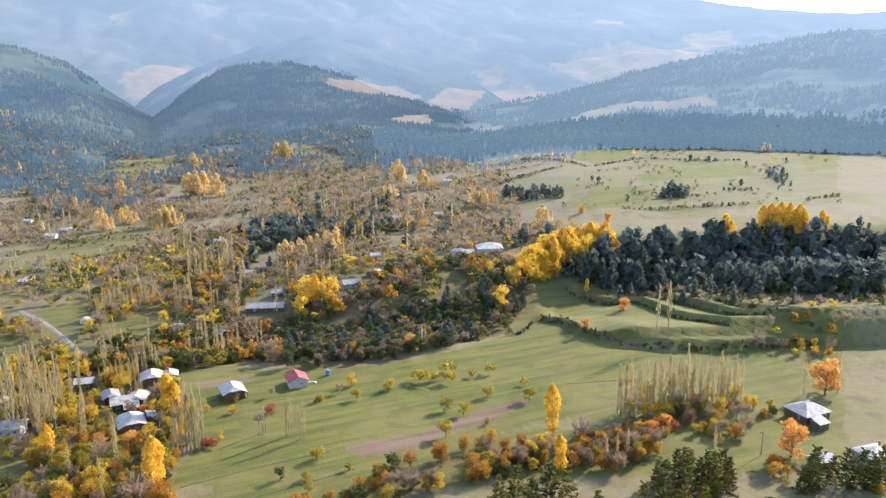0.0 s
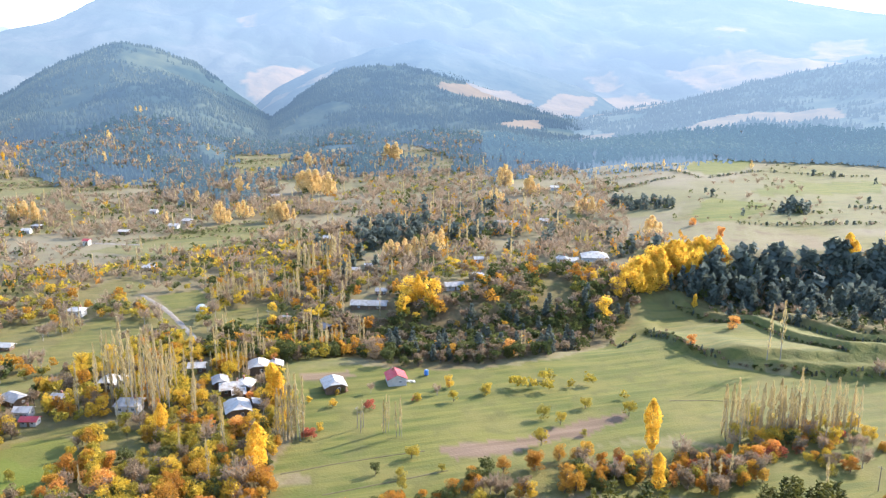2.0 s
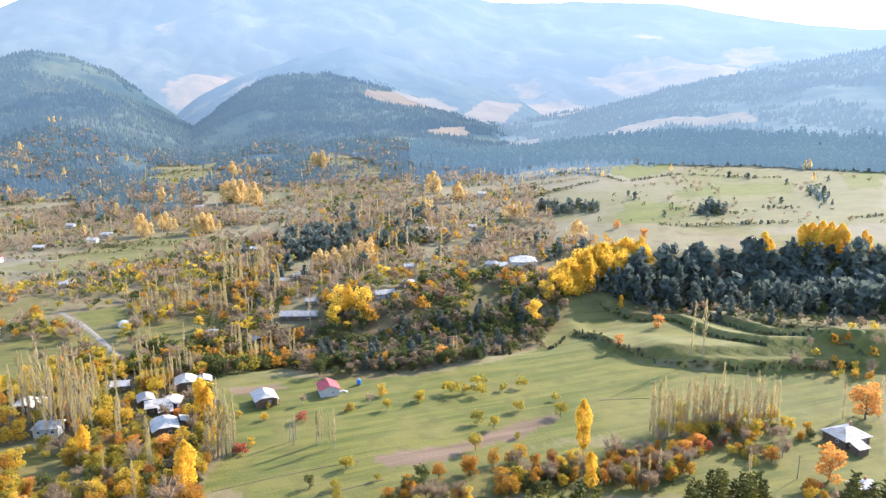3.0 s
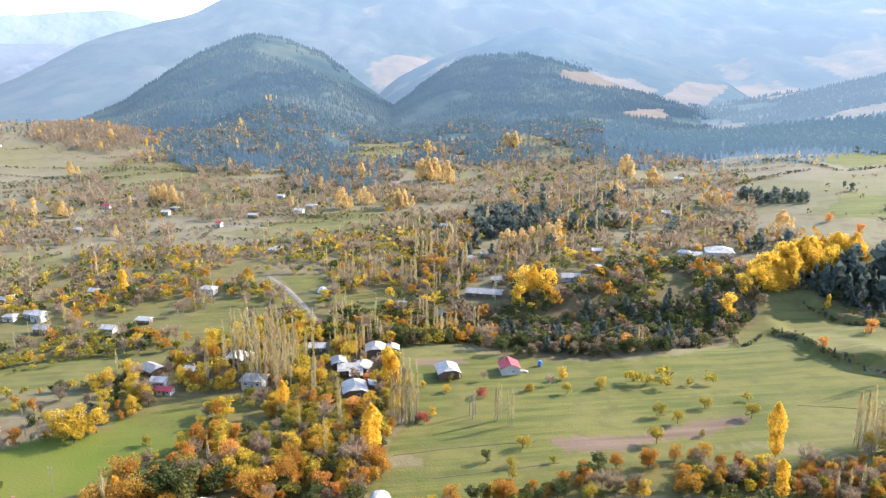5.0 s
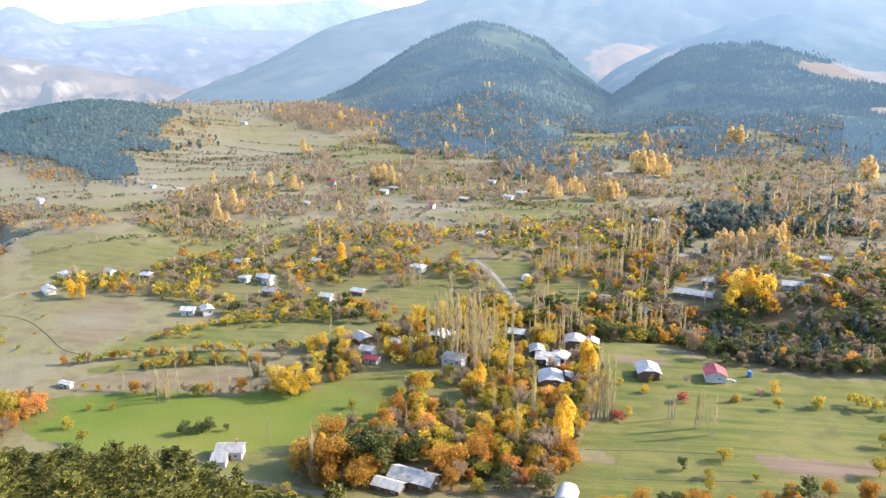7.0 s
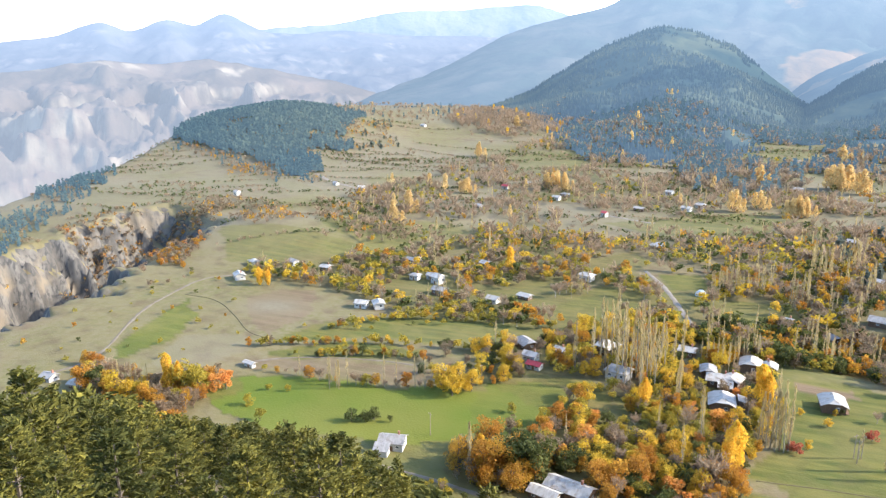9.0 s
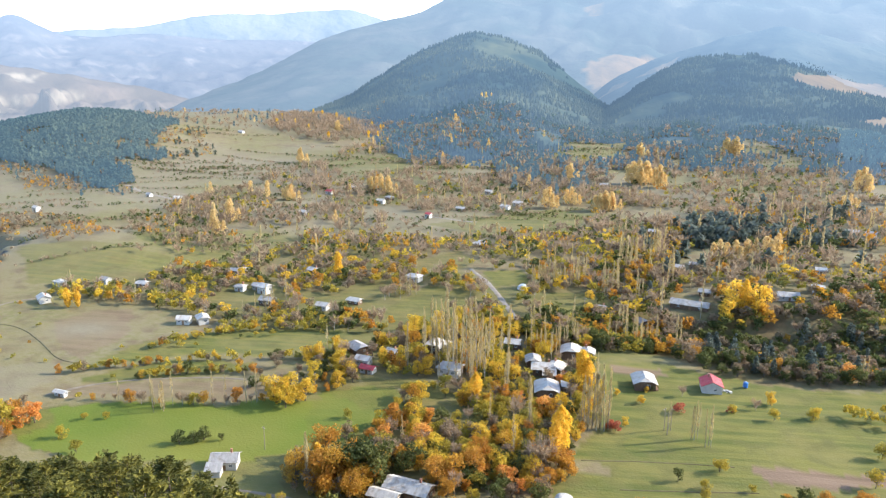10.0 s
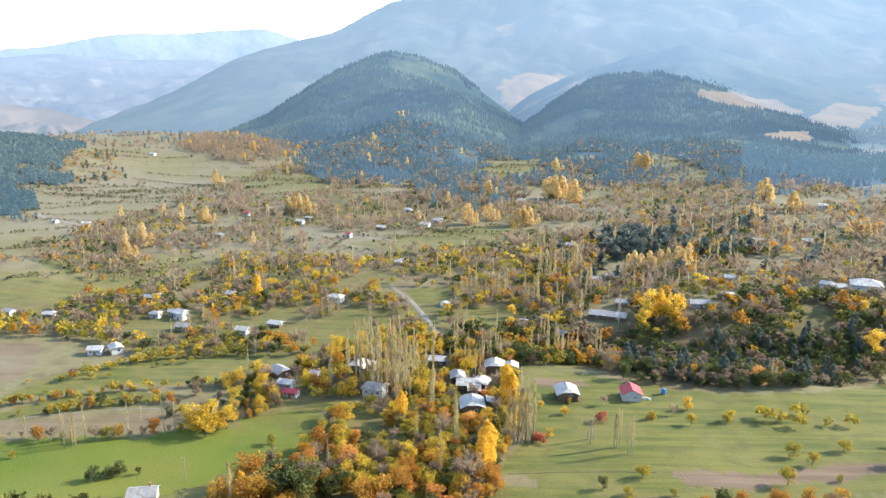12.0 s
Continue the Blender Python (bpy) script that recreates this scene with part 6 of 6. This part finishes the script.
def build_trees():
    for kind, spots in WANTED.items():
        leaf, bark, shapes, far_shapes, label, category = KINDS[kind]
        spots.sort(key=lambda s: s[0] ** 2 + s[1] ** 2)
        P = np.array(spots)
        Z = np.maximum(terrain(P[:, 0], P[:, 1]), hill_height(P[:, 0], P[:, 1]))
        # none below the rim of the valley, but on the canyon's side
        ok = (Z > -22) | (np.degrees(np.arctan2(-P[:, 0], P[:, 1])) > 50)
        P, Z = P[ok], Z[ok]
        meshes = [(raw("trunk", *t, bark), raw("crown", *c, leaf)) for t, c in shapes]
        limit = LIMIT.get(kind, 170)
        for (x, y, h), z in zip(P[:limit], Z):
            trunk, crown = meshes[RNG.randint(len(meshes))]
            ob = tagged(new(kind), label, category, kind.replace("_", " ") + "s of the valley")
            wide = h * RNG.uniform(0.88, 1.15)
            ob.matrix_basis = Matrix.LocRotScale((x, y, z - 0.1), Euler((RNG.uniform(-0.04, 0.04), RNG.uniform(-0.04, 0.04), RNG.uniform(0, 6.28))), (wide, wide, h))
            for name, me in (("trunk", trunk), ("crown", crown)):
                new(name, me).parent = ob
        far(kind, P[limit:], Z[limit:], leaf, far_shapes, label, category)


def thinned(crown, keep, grow):
    """A simpler crown: fewer and larger scraps."""
    v = crown[0].reshape(-1, 4, 3)
    v = v[np.random.RandomState(3).permutation(len(v))[:keep]]
    mid = v.mean(1, keepdims=True)
    return (mid + (v - mid) * grow).reshape(-1, 3), np.arange(4 * len(v)).reshape(-1, 4)


def far(kind, P, Z, leaf, shapes, label, category):
    """The uncounted rest of a kind: one mesh."""
    if len(P) == 0:
        return
    vs, fs, ts, k = [], [], [], 0
    shapes = shapes + [(t, thinned(c, 34 if kind in ("hill_pine", "distant_pine") else 30 if kind in ("bare_tree", "dark_pine") else 20, 1.0 if kind in ("hill_pine", "distant_pine") else 1.3 if kind == "dark_pine" else 1.75)) for t, c in shapes]
    pick = RNG.randint(2, size=len(P)) + 2 * (np.hypot(P[:, 0], P[:, 1]) > 480)
    for i, (trunk, crown) in enumerate(shapes):
        sel = pick == i
        if not sel.any():
            continue
        v, f = crown
        n, t = sel.sum(), RNG.uniform(0, 6.28, sel.sum())
        h = P[sel, 2]
        w = h * RNG.uniform(0.9, 1.15, n)
        c, s = np.cos(t)[:, None], np.sin(t)[:, None]
        x = (v[:, 0] * c - v[:, 1] * s) * w[:, None] + P[sel, 0][:, None]
        y = (v[:, 0] * s + v[:, 1] * c) * w[:, None] + P[sel, 1][:, None]
        z = v[:, 2] * h[:, None] + Z[sel][:, None] - 0.1
        vs.append(np.stack([x, y, z], -1).reshape(-1, 3))
        fs.append((f[None] + (np.arange(n) * len(v))[:, None, None] + k).reshape(-1, 4))
        ts.append(np.repeat(RNG.uniform(0, 1, n), len(v)))
        k += n * len(v)
    me = raw("far_" + kind + "s", np.concatenate(vs), np.concatenate(fs), leaf)
    t = np.concatenate(ts)
    colours(me, "tint", np.stack([t, t, t, t], -1))
    tagged(new("far_" + kind + "s", me), "scattered woods: " + label, category, kind="stuff")


build_trees()


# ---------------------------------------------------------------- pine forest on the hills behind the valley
# the trees carry the same painted haze glow as their slopes
FOREST = hazed_material("distant_forest", (0.015, 0.026, 0.02), (0.062, 0.066, 0.034), (0.2, 0.18, 0.1), (0.3, 0.3, 0.3), (0.47, 0.7, 1.0), 0.125, 0.75, 1.35, 180)
SUNWARD_FOREST = hazed_material("sunward_forest", (0.018, 0.03, 0.024), (0.05, 0.06, 0.04), (0.2, 0.18, 0.1), (0.3, 0.3, 0.3), HAZE, 0.2, 0.8, 1.25)


def distant_forest(name, land, count, label, mat):
    x, y, z, grass = land
    n, m = x.shape
    i, j = RNG.randint(0, n - 1, count), RNG.randint(11, m - 1, count)
    u, v = RNG.rand(count), RNG.rand(count)
    p = [a[i, j] * (1 - u) * (1 - v) + a[i + 1, j] * u * (1 - v) + a[i, j + 1] * (1 - u) * v + a[i + 1, j + 1] * u * v for a in (x, y, z)]
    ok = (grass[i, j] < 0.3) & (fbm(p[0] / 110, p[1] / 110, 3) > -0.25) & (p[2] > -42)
    px, py, pz = (q[ok] for q in p)
    k = len(px)
    h, w = RNG.uniform(5, 10, k), RNG.uniform(2.0, 3.6, k)
    t = RNG.uniform(0, 6.28, k)
    ring = np.arange(5) * 2 * math.pi / 5
    vs = []
    for low, high, wide in ((0.0, 0.7, 1.0), (0.4, 1.0, 0.65)):
        base = np.stack([px[:, None] + wide * w[:, None] * np.cos(ring + t[:, None]), py[:, None] + wide * w[:, None] * np.sin(ring + t[:, None]), np.repeat((pz + low * h)[:, None], 5, 1)], -1)
        vs.append(np.concatenate([base, np.stack([px, py, pz + high * h], -1)[:, None]], 1))
    verts = np.concatenate(vs, 1).reshape(-1, 3)
    tri = np.array([(o + q, o + (q + 1) % 5, o + 5) for o in (0, 6) for q in range(5)])
    faces = (tri[None] + (np.arange(k) * 12)[:, None, None]).reshape(-1, 3)
    tagged(new(name, raw(name, verts, faces, mat)), label, "forest", kind="stuff")


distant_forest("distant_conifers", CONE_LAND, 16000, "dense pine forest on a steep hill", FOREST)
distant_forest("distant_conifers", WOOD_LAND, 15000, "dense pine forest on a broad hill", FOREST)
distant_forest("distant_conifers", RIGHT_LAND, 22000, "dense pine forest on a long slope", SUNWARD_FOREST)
# ---------------------------------------------------------------- houses
ROOFS = {
    "white": (roof_material("pale_sheet_roof", (0.5, 0.46, 0.4), (0.385, 0.35, 0.3), (0.27, 0.21, 0.155), 0.0, 0.6), "galvanised white sheet roof"),
    "grey": (roof_material("grey_sheet_roof", (0.27, 0.25, 0.225), (0.36, 0.335, 0.3), (0.21, 0.17, 0.14), 0.0, 0.6), "weathered grey sheet roof"),
    "red": (roof_material("red_sheet_roof", (0.42, 0.05, 0.055), (0.34, 0.045, 0.05), (0.3, 0.1, 0.08)), "red painted sheet roof"),
    "blue": (roof_material("blue_sheet_roof", (0.08, 0.3, 0.55), (0.1, 0.36, 0.6), (0.3, 0.3, 0.32)), "bright blue sheet roof"),
}
WALLS = {
    "white": (plain_material("whitewash", (0.4, 0.38, 0.34), (0.5, 0.48, 0.44), 0.6), "whitewashed"),
    "plank": (plain_material("dark_planks", (0.1, 0.065, 0.04), (0.17, 0.11, 0.07), 0.8, stretch=(6, 6, 0.5, 0)), "dark timber"),
    "stone": (plain_material("field_stone", (0.24, 0.21, 0.18), (0.36, 0.33, 0.28), 1.5, relief=0.8), "grey stone"),
}
GLASS = plain_material("window_glass", (0.03, 0.04, 0.05), (0.05, 0.06, 0.07), 0.5, 0.08, relief=0)
FRAME = plain_material("window_frame", (0.6, 0.58, 0.54), (0.7, 0.68, 0.64), 1.0, 0.5, relief=0)
DOOR = plain_material("door_wood", (0.16, 0.09, 0.05), (0.22, 0.13, 0.07), 1.0, 0.6)
BRICK = plain_material("chimney_brick", (0.3, 0.14, 0.09), (0.4, 0.2, 0.13), 3.0)


def box(bm, x, y, z, sx, sy, sz, turn=0.0):
    """A box centred at x, y, standing on z."""
    m = Matrix.Translation((x, y, z + sz / 2)) @ Matrix.Rotation(turn, 4, "Z") @ Matrix.Diagonal((sx, sy, sz, 1))
    return bmesh.ops.create_cube(bm, size=1, matrix=m)["verts"]


def part(name, bm, mat, parent, label="", bevel=0.0):
    if bevel:
        bmesh.ops.bevel(bm, geom=bm.edges[:], offset=bevel, segments=1, affect="EDGES", profile=0.5)
    bmesh.ops.recalc_face_normals(bm, faces=bm.faces[:])
    me = bpy.data.meshes.new(name)
    bm.to_mesh(me)
    bm.free()
    me.materials.append(mat)
    ob = new(name, me)
    ob.parent = parent
    if label:
        ob["label"] = label
    return ob


def poly_bm(verts, faces):
    bm = bmesh.new()
    vs = [bm.verts.new(v) for v in verts]
    for f in faces:
        bm.faces.new([vs[i] for i in f])
    return bm


def slab(corners, thick):
    """A sheet of four or three corners with a thickness downwards."""
    n = len(corners)
    v = [tuple(c) for c in corners] + [(c[0], c[1], c[2] - thick) for c in corners]
    f = [tuple(range(n)), tuple(range(2 * n - 1, n - 1, -1))] + [(i, i + n, (i + 1) % n + n, (i + 1) % n) for i in range(n)]
    return v, f


def merged(pieces):
    bm = bmesh.new()
    for v, f in pieces:
        vs = [bm.verts.new(p) for p in v]
        for q in f:
            bm.faces.new([vs[i] for i in q])
    bmesh.ops.remove_doubles(bm, verts=bm.verts[:], dist=0.01)
    return bm


def gable_roof(w, d, h, rise, over, z=0.0, x=0.0, y=0.0, thick=0.16):
    a, b = w / 2 + over, d / 2 + over
    low = z + h - rise * over / (d / 2) + 0.1
    top = z + h + rise + 0.1
    return [slab([(x - a, y - b, low), (x + a, y - b, low), (x + a, y, top), (x - a, y, top)], thick),
            slab([(x - a, y, top), (x + a, y, top), (x + a, y + b, low), (x - a, y + b, low)], thick)]


def hip_roof(w, d, h, rise, over, thick=0.16):
    a, b, e = w / 2 + over, d / 2 + over, max(w - d, 0.6) / 2
    lo, top = h + 0.02, h + rise
    return [slab([(-a, -b, lo), (a, -b, lo), (e, 0, top), (-e, 0, top)], thick), slab([(a, b, lo), (-a, b, lo), (-e, 0, top), (e, 0, top)], thick),
            slab([(a, -b, lo), (a, b, lo), (e, 0, top)], thick), slab([(-a, b, lo), (-a, -b, lo), (-e, 0, top)], thick)]


def clipped_roof(w, d, h, rise, over, thick=0.16):
    """A gable whose ends are cut off by small hips."""
    a, b = w / 2 + over, d / 2 + over
    c, k = 0.5 * b, min(0.35 * a, 0.55 * b)
    lo, top = h - rise * over / (d / 2) + 0.1, h + rise + 0.1
    mid = lo + (top - lo) * (1 - c / b)
    side = [(-a, -b, lo), (a, -b, lo), (a, -c, mid), (a - k, 0, top), (k - a, 0, top), (-a, -c, mid)]
    return [slab(side, thick), slab([(-x, -y, z) for x, y, z in side], thick),
            slab([(a, -c, mid), (a, c, mid), (a - k, 0, top)], thick), slab([(-a, c, mid), (-a, -c, mid), (k - a, 0, top)], thick)]


def vault_roof(w, d, h, rise, over, thick=0.14):
    """A rounded roof over the short span."""
    n, pieces = 8, []
    for k in range(n):
        q = [(-w / 2 - over + (w + 2 * over) * j / n) for j in (k, k + 1)]
        zs = [h - 0.3 + (rise + 0.3) * math.sqrt(max(0, 1 - (p / (w / 2 + over)) ** 2)) for p in q]
        pieces.append(slab([(q[0], -d / 2 - over, zs[0]), (q[1], -d / 2 - over, zs[1]), (q[1], d / 2 + over, zs[1]), (q[0], d / 2 + over, zs[0])], thick))
    return pieces


def window(parent, x, y, z, turn, wide=1.0, tall=1.2):
    frame_bm = bmesh.new()
    for dx, dz, sx, sz in ((-wide / 2, 0, 0.1, tall), (wide / 2, 0, 0.1, tall), (0, 0, 0.07, tall), (0, 0, wide, 0.1), (0, tall - 0.1, wide + 0.1, 0.1)):
        box(frame_bm, dx, 0, dz, sx, 0.12, sz)
    w = part("window", frame_bm, FRAME, parent)
    w.matrix_basis = pose(x, y, z, 0, 0, turn)
    glass = bmesh.new()
    box(glass, 0, 0, 0.08, wide - 0.06, 0.05, tall - 0.16)
    part("pane", glass, GLASS, w)


def house(x, y, w, d, h, turn, roof, wall, shape="gable", wing=None, windows=4, chimney=True, porch=False):
    near = math.hypot(x, y) < 350
    w, d, h = (0.72 * w, 0.76 * d, 0.8 * h) if near else (0.66 * w, 0.68 * d, 0.74 * h)
    z = float(min(terrain(x + i * w / 2, y + j * d / 2) for i in (-1, 1) for j in (-1, 1)))
    roof_mat, roof_text = ROOFS[roof]
    wall_mat, wall_text = WALLS[wall]
    ob = tagged(new("house"), f"{wall_text} village house under a {roof_text}", "house", "houses of the village")
    ob.matrix_basis = pose(x, y, z, 0, 0, turn)
    rise = d * (0.24 if shape != "vault" else 0.3)
    a, b = w / 2, d / 2
    if shape == "gable":
        walls = poly_bm([(-a, -b, -1), (a, -b, -1), (a, b, -1), (-a, b, -1), (-a, -b, h), (a, -b, h), (a, b, h), (-a, b, h), (-a, 0, h + rise), (a, 0, h + rise)],
                        [(0, 1, 5, 4), (1, 2, 6, 9, 5), (2, 3, 7, 6), (3, 0, 4, 8, 7), (3, 2, 1, 0), (4, 5, 9, 8), (6, 7, 8, 9)])
        pieces = gable_roof(w, d, h, rise, 0.55)
    elif shape == "clipped":
        c, m = 0.42 * b, h + rise * 0.55
        walls = poly_bm([(-a, -b, -1), (a, -b, -1), (a, b, -1), (-a, b, -1), (-a, -b, h), (a, -b, h), (a, b, h), (-a, b, h), (-a, -c, m), (-a, c, m), (a, -c, m), (a, c, m)],
                        [(0, 1, 5, 4), (1, 2, 6, 11, 10, 5), (2, 3, 7, 6), (3, 0, 4, 8, 9, 7), (3, 2, 1, 0), (4, 5, 10, 8), (6, 7, 9, 11), (8, 10, 11, 9)])
        pieces = clipped_roof(w, d, h, rise, 0.8)
    else:
        walls = bmesh.new()
        box(walls, 0, 0, -1, w, d, h + 1)
        pieces = hip_roof(w, d, h, rise * 1.1, 0.7) if shape == "hip" else vault_roof(w, d, h, rise, 0.3)
    part("wall", walls, wall_mat, ob)
    part("roof", merged(pieces), roof_mat, ob, roof_text)
    if wing:
        ww, wd, wx, wy = wing
        bm = bmesh.new()
        box(bm, wx, wy, -1, ww, wd, h * 0.8 + 1)
        part("wing_wall", bm, wall_mat, ob)
        lo, hi, o = h * 0.8 + 0.1, h * 0.8 + 1.3, 0.4
        part("wing_roof", merged([slab([(wx - ww / 2 - o, wy - wd / 2 - o, lo), (wx + ww / 2 + o, wy - wd / 2 - o, lo), (wx + ww / 2 + o, wy + wd / 2, hi), (wx - ww / 2 - o, wy + wd / 2, hi)], 0.14)]), roof_mat, ob, roof_text)
    tall = 1.25 if h > 3.2 else 0.9
    spots = [(-0.28 * w, -b - 0.03, 0), (0.28 * w, -b - 0.03, 0), (a + 0.03, 0.15 * d, 90), (-a - 0.03, -0.15 * d, 90), (0, b + 0.03, 0), (a + 0.03, -0.25 * d, 90)]
    for wx, wy, wt in spots[:windows]:
        window(ob, wx, wy, h * 0.42, wt, 1.1, tall)
    bm = bmesh.new()
    box(bm, 0.03 * w, -b - 0.04, 0.0, 1.0, 0.1, 2.0)
    box(bm, 0.03 * w, -b - 0.07, -0.1, 1.3, 0.3, 0.14)
    part("door", bm, DOOR, ob, "brown wooden door", 0.015)
    if chimney:
        bm = bmesh.new()
        box(bm, 0.25 * w, 0.12 * d, h + rise * 0.4, 0.6, 0.6, rise * 0.6 + 0.9)
        box(bm, 0.25 * w, 0.12 * d, h + rise + 0.9, 0.75, 0.75, 0.14)
        part("chimney", bm, BRICK, ob, "small brick chimney")
    if porch:
        bm = bmesh.new()
        for k in range(4):
            box(bm, -a + w * (k + 0.5) / 4, -b - 1.1, -0.5, 0.14, 0.14, h * 0.75 + 0.5)
        box(bm, 0, -b - 0.65, 0.25, w * 0.9, 1.2, 0.14)
        part("porch", bm, DOOR, ob, "dark timber porch")
    return ob


for k, (x, y, w, d, h, turn, roof, wall) in enumerate(HOMES_NEAR):
    house(x, y, w, d, h, turn, roof, wall, "vault" if k == 3 else "hip" if k in (6, 8) else "clipped" if k == 4 else "gable", (4.5, 4, -w * 0.2, -d / 2 - 2) if k in (0, 6) else None, 6, k not in (2, 3, 4), k in (4, 6))
for k, (x, y, w, d, h, turn, roof, wall) in enumerate(HOMES_VILLAGE):
    house(x, y, w, d, h, turn, roof, wall, "hip" if k == 6 else "gable" if k in (4, 8, 9, 10) else "clipped", (5, 4, w * 0.2, -d / 2 - 2) if k in (0, 3, 5) else None, 5, k % 2 == 0, k in (1, 3, 12))
for homes in (HOMES_MID, HOMES_MID_B, HOMES_MID_C, HOMES_EDGE, HOMES_MORE):
    for k, (x, y, w, d, h, turn, roof, wall) in enumerate(homes):
        house(x, y, w, d, h, turn, roof, wall, "hip" if k % 4 == 3 else "clipped" if k % 4 == 1 else "gable", None, 3, k % 3 == 0)
for k, (x, y, w, d, h, turn, roof, wall) in enumerate(HOMES_FAR):
    house(x, y, w, d, h, turn, roof, wall, "gable", None, 2, False)
# ---------------------------------------------------------------- small things about the village
TANK_BLUE = plain_material("blue_plastic", (0.05, 0.16, 0.42), (0.07, 0.2, 0.48), 1.0, 0.4, relief=0)
TARP = plain_material("pale_tarpaulin", (0.6, 0.6, 0.58), (0.5, 0.5, 0.48), 0.8, 0.5)
POLE_WOOD = plain_material("pole_wood", (0.2, 0.16, 0.12), (0.3, 0.25, 0.2), 2.0)
PORCELAIN = plain_material("insulator", (0.6, 0.58, 0.55), (0.7, 0.68, 0.65), 2.0, 0.3, relief=0)
RUBBLE = plain_material("rubble", (0.4, 0.38, 0.35), (0.55, 0.53, 0.5), 2.0)


def rod(bm, x, y, z0, z1, r0, r1, sides=8):
    m = Matrix.Translation((x, y, (z0 + z1) / 2))
    bmesh.ops.create_cone(bm, cap_ends=True, segments=sides, radius1=r0, radius2=r1, depth=z1 - z0, matrix=m)


def utility_pole(x, y, turn, h=8.5):
    ob = tagged(new("utility_pole"), "weathered wooden utility pole with a crossarm", "utility pole", "utility poles of the village")
    ob.matrix_basis = pose(x, y, float(terrain(x, y)), 0, 0, turn)
    bm = bmesh.new()
    rod(bm, 0, 0, -0.5, h, 0.15, 0.1)
    part("pole", bm, POLE_WOOD, ob)
    bm = bmesh.new()
    box(bm, 0, 0.12, h - 0.7, 1.8, 0.1, 0.12)
    part("crossarm", bm, POLE_WOOD, ob)
    for dx in (-0.75, 0, 0.75):
        bm = bmesh.new()
        rod(bm, dx, 0.12, h - 0.58, h - 0.35, 0.06, 0.035, 6)
        part("insulator", bm, PORCELAIN, ob)


def water_tank(x, y):
    ob = tagged(new("water_tank"), "blue plastic water tank on a low stand in the meadow", "water tank")
    ob.matrix_basis = pose(x, y, float(terrain(x, y)))
    bm = bmesh.new()
    rod(bm, 0, 0, 0.4, 2.3, 0.95, 0.9, 14)
    rod(bm, 0, 0, 2.3, 2.6, 0.9, 0.35, 14)
    part("tank", bm, TANK_BLUE, ob)
    bm = bmesh.new()
    rod(bm, 0, 0, 2.6, 2.75, 0.3, 0.3, 10)
    part("lid", bm, TARP, ob, "pale round lid")
    for dx, dy in ((-0.6, -0.6), (0.6, -0.6), (-0.6, 0.6), (0.6, 0.6)):
        bm = bmesh.new()
        box(bm, dx, dy, -0.2, 0.16, 0.16, 0.6)
        part("leg", bm, POLE_WOOD, ob)


def covered_haystack(x, y, wide, h):
    """A rounded stack under a tarpaulin."""
    ob = tagged(new("covered_haystack"), "haystack under a pale tarpaulin beside the lane", "haystack")
    ob.matrix_basis = pose(x, y, float(terrain(x, y)))
    bm = bmesh.new()
    bmesh.ops.create_icosphere(bm, subdivisions=3, radius=1)
    for v in bm.verts:
        n = 1 + 0.06 * noise.noise(v.co * 3)
        v.co = Vector((v.co.x * wide / 2 * n, v.co.y * wide * 0.42 * n, max(v.co.z, -0.12) * h * n))
    part("tarpaulin", bm, TARP, ob)


def rubble_heap(x, y):
    ob = tagged(new("rubble_heap"), "heap of pale building stones beside the red-roofed house", "rubble")
    ob.matrix_basis = pose(x, y, float(terrain(x, y)))
    rng = random.Random(4)
    for _ in range(14):
        bm = bmesh.new()
        s = rng.uniform(0.4, 1.1)
        box(bm, rng.uniform(-2.5, 2.5), rng.uniform(-1.2, 1.2), -0.1, s, s * 0.8, s * 0.6, rng.uniform(0, 3))
        part("stone", bm, RUBBLE, ob, bevel=0.06)


for k, (x, y) in enumerate(POLES):
    utility_pole(x, y, 20 + 25 * k)
water_tank(*TANK)
rubble_heap(*RUBBLE_AT)
covered_haystack(*STACK, 6.5, 3.2)
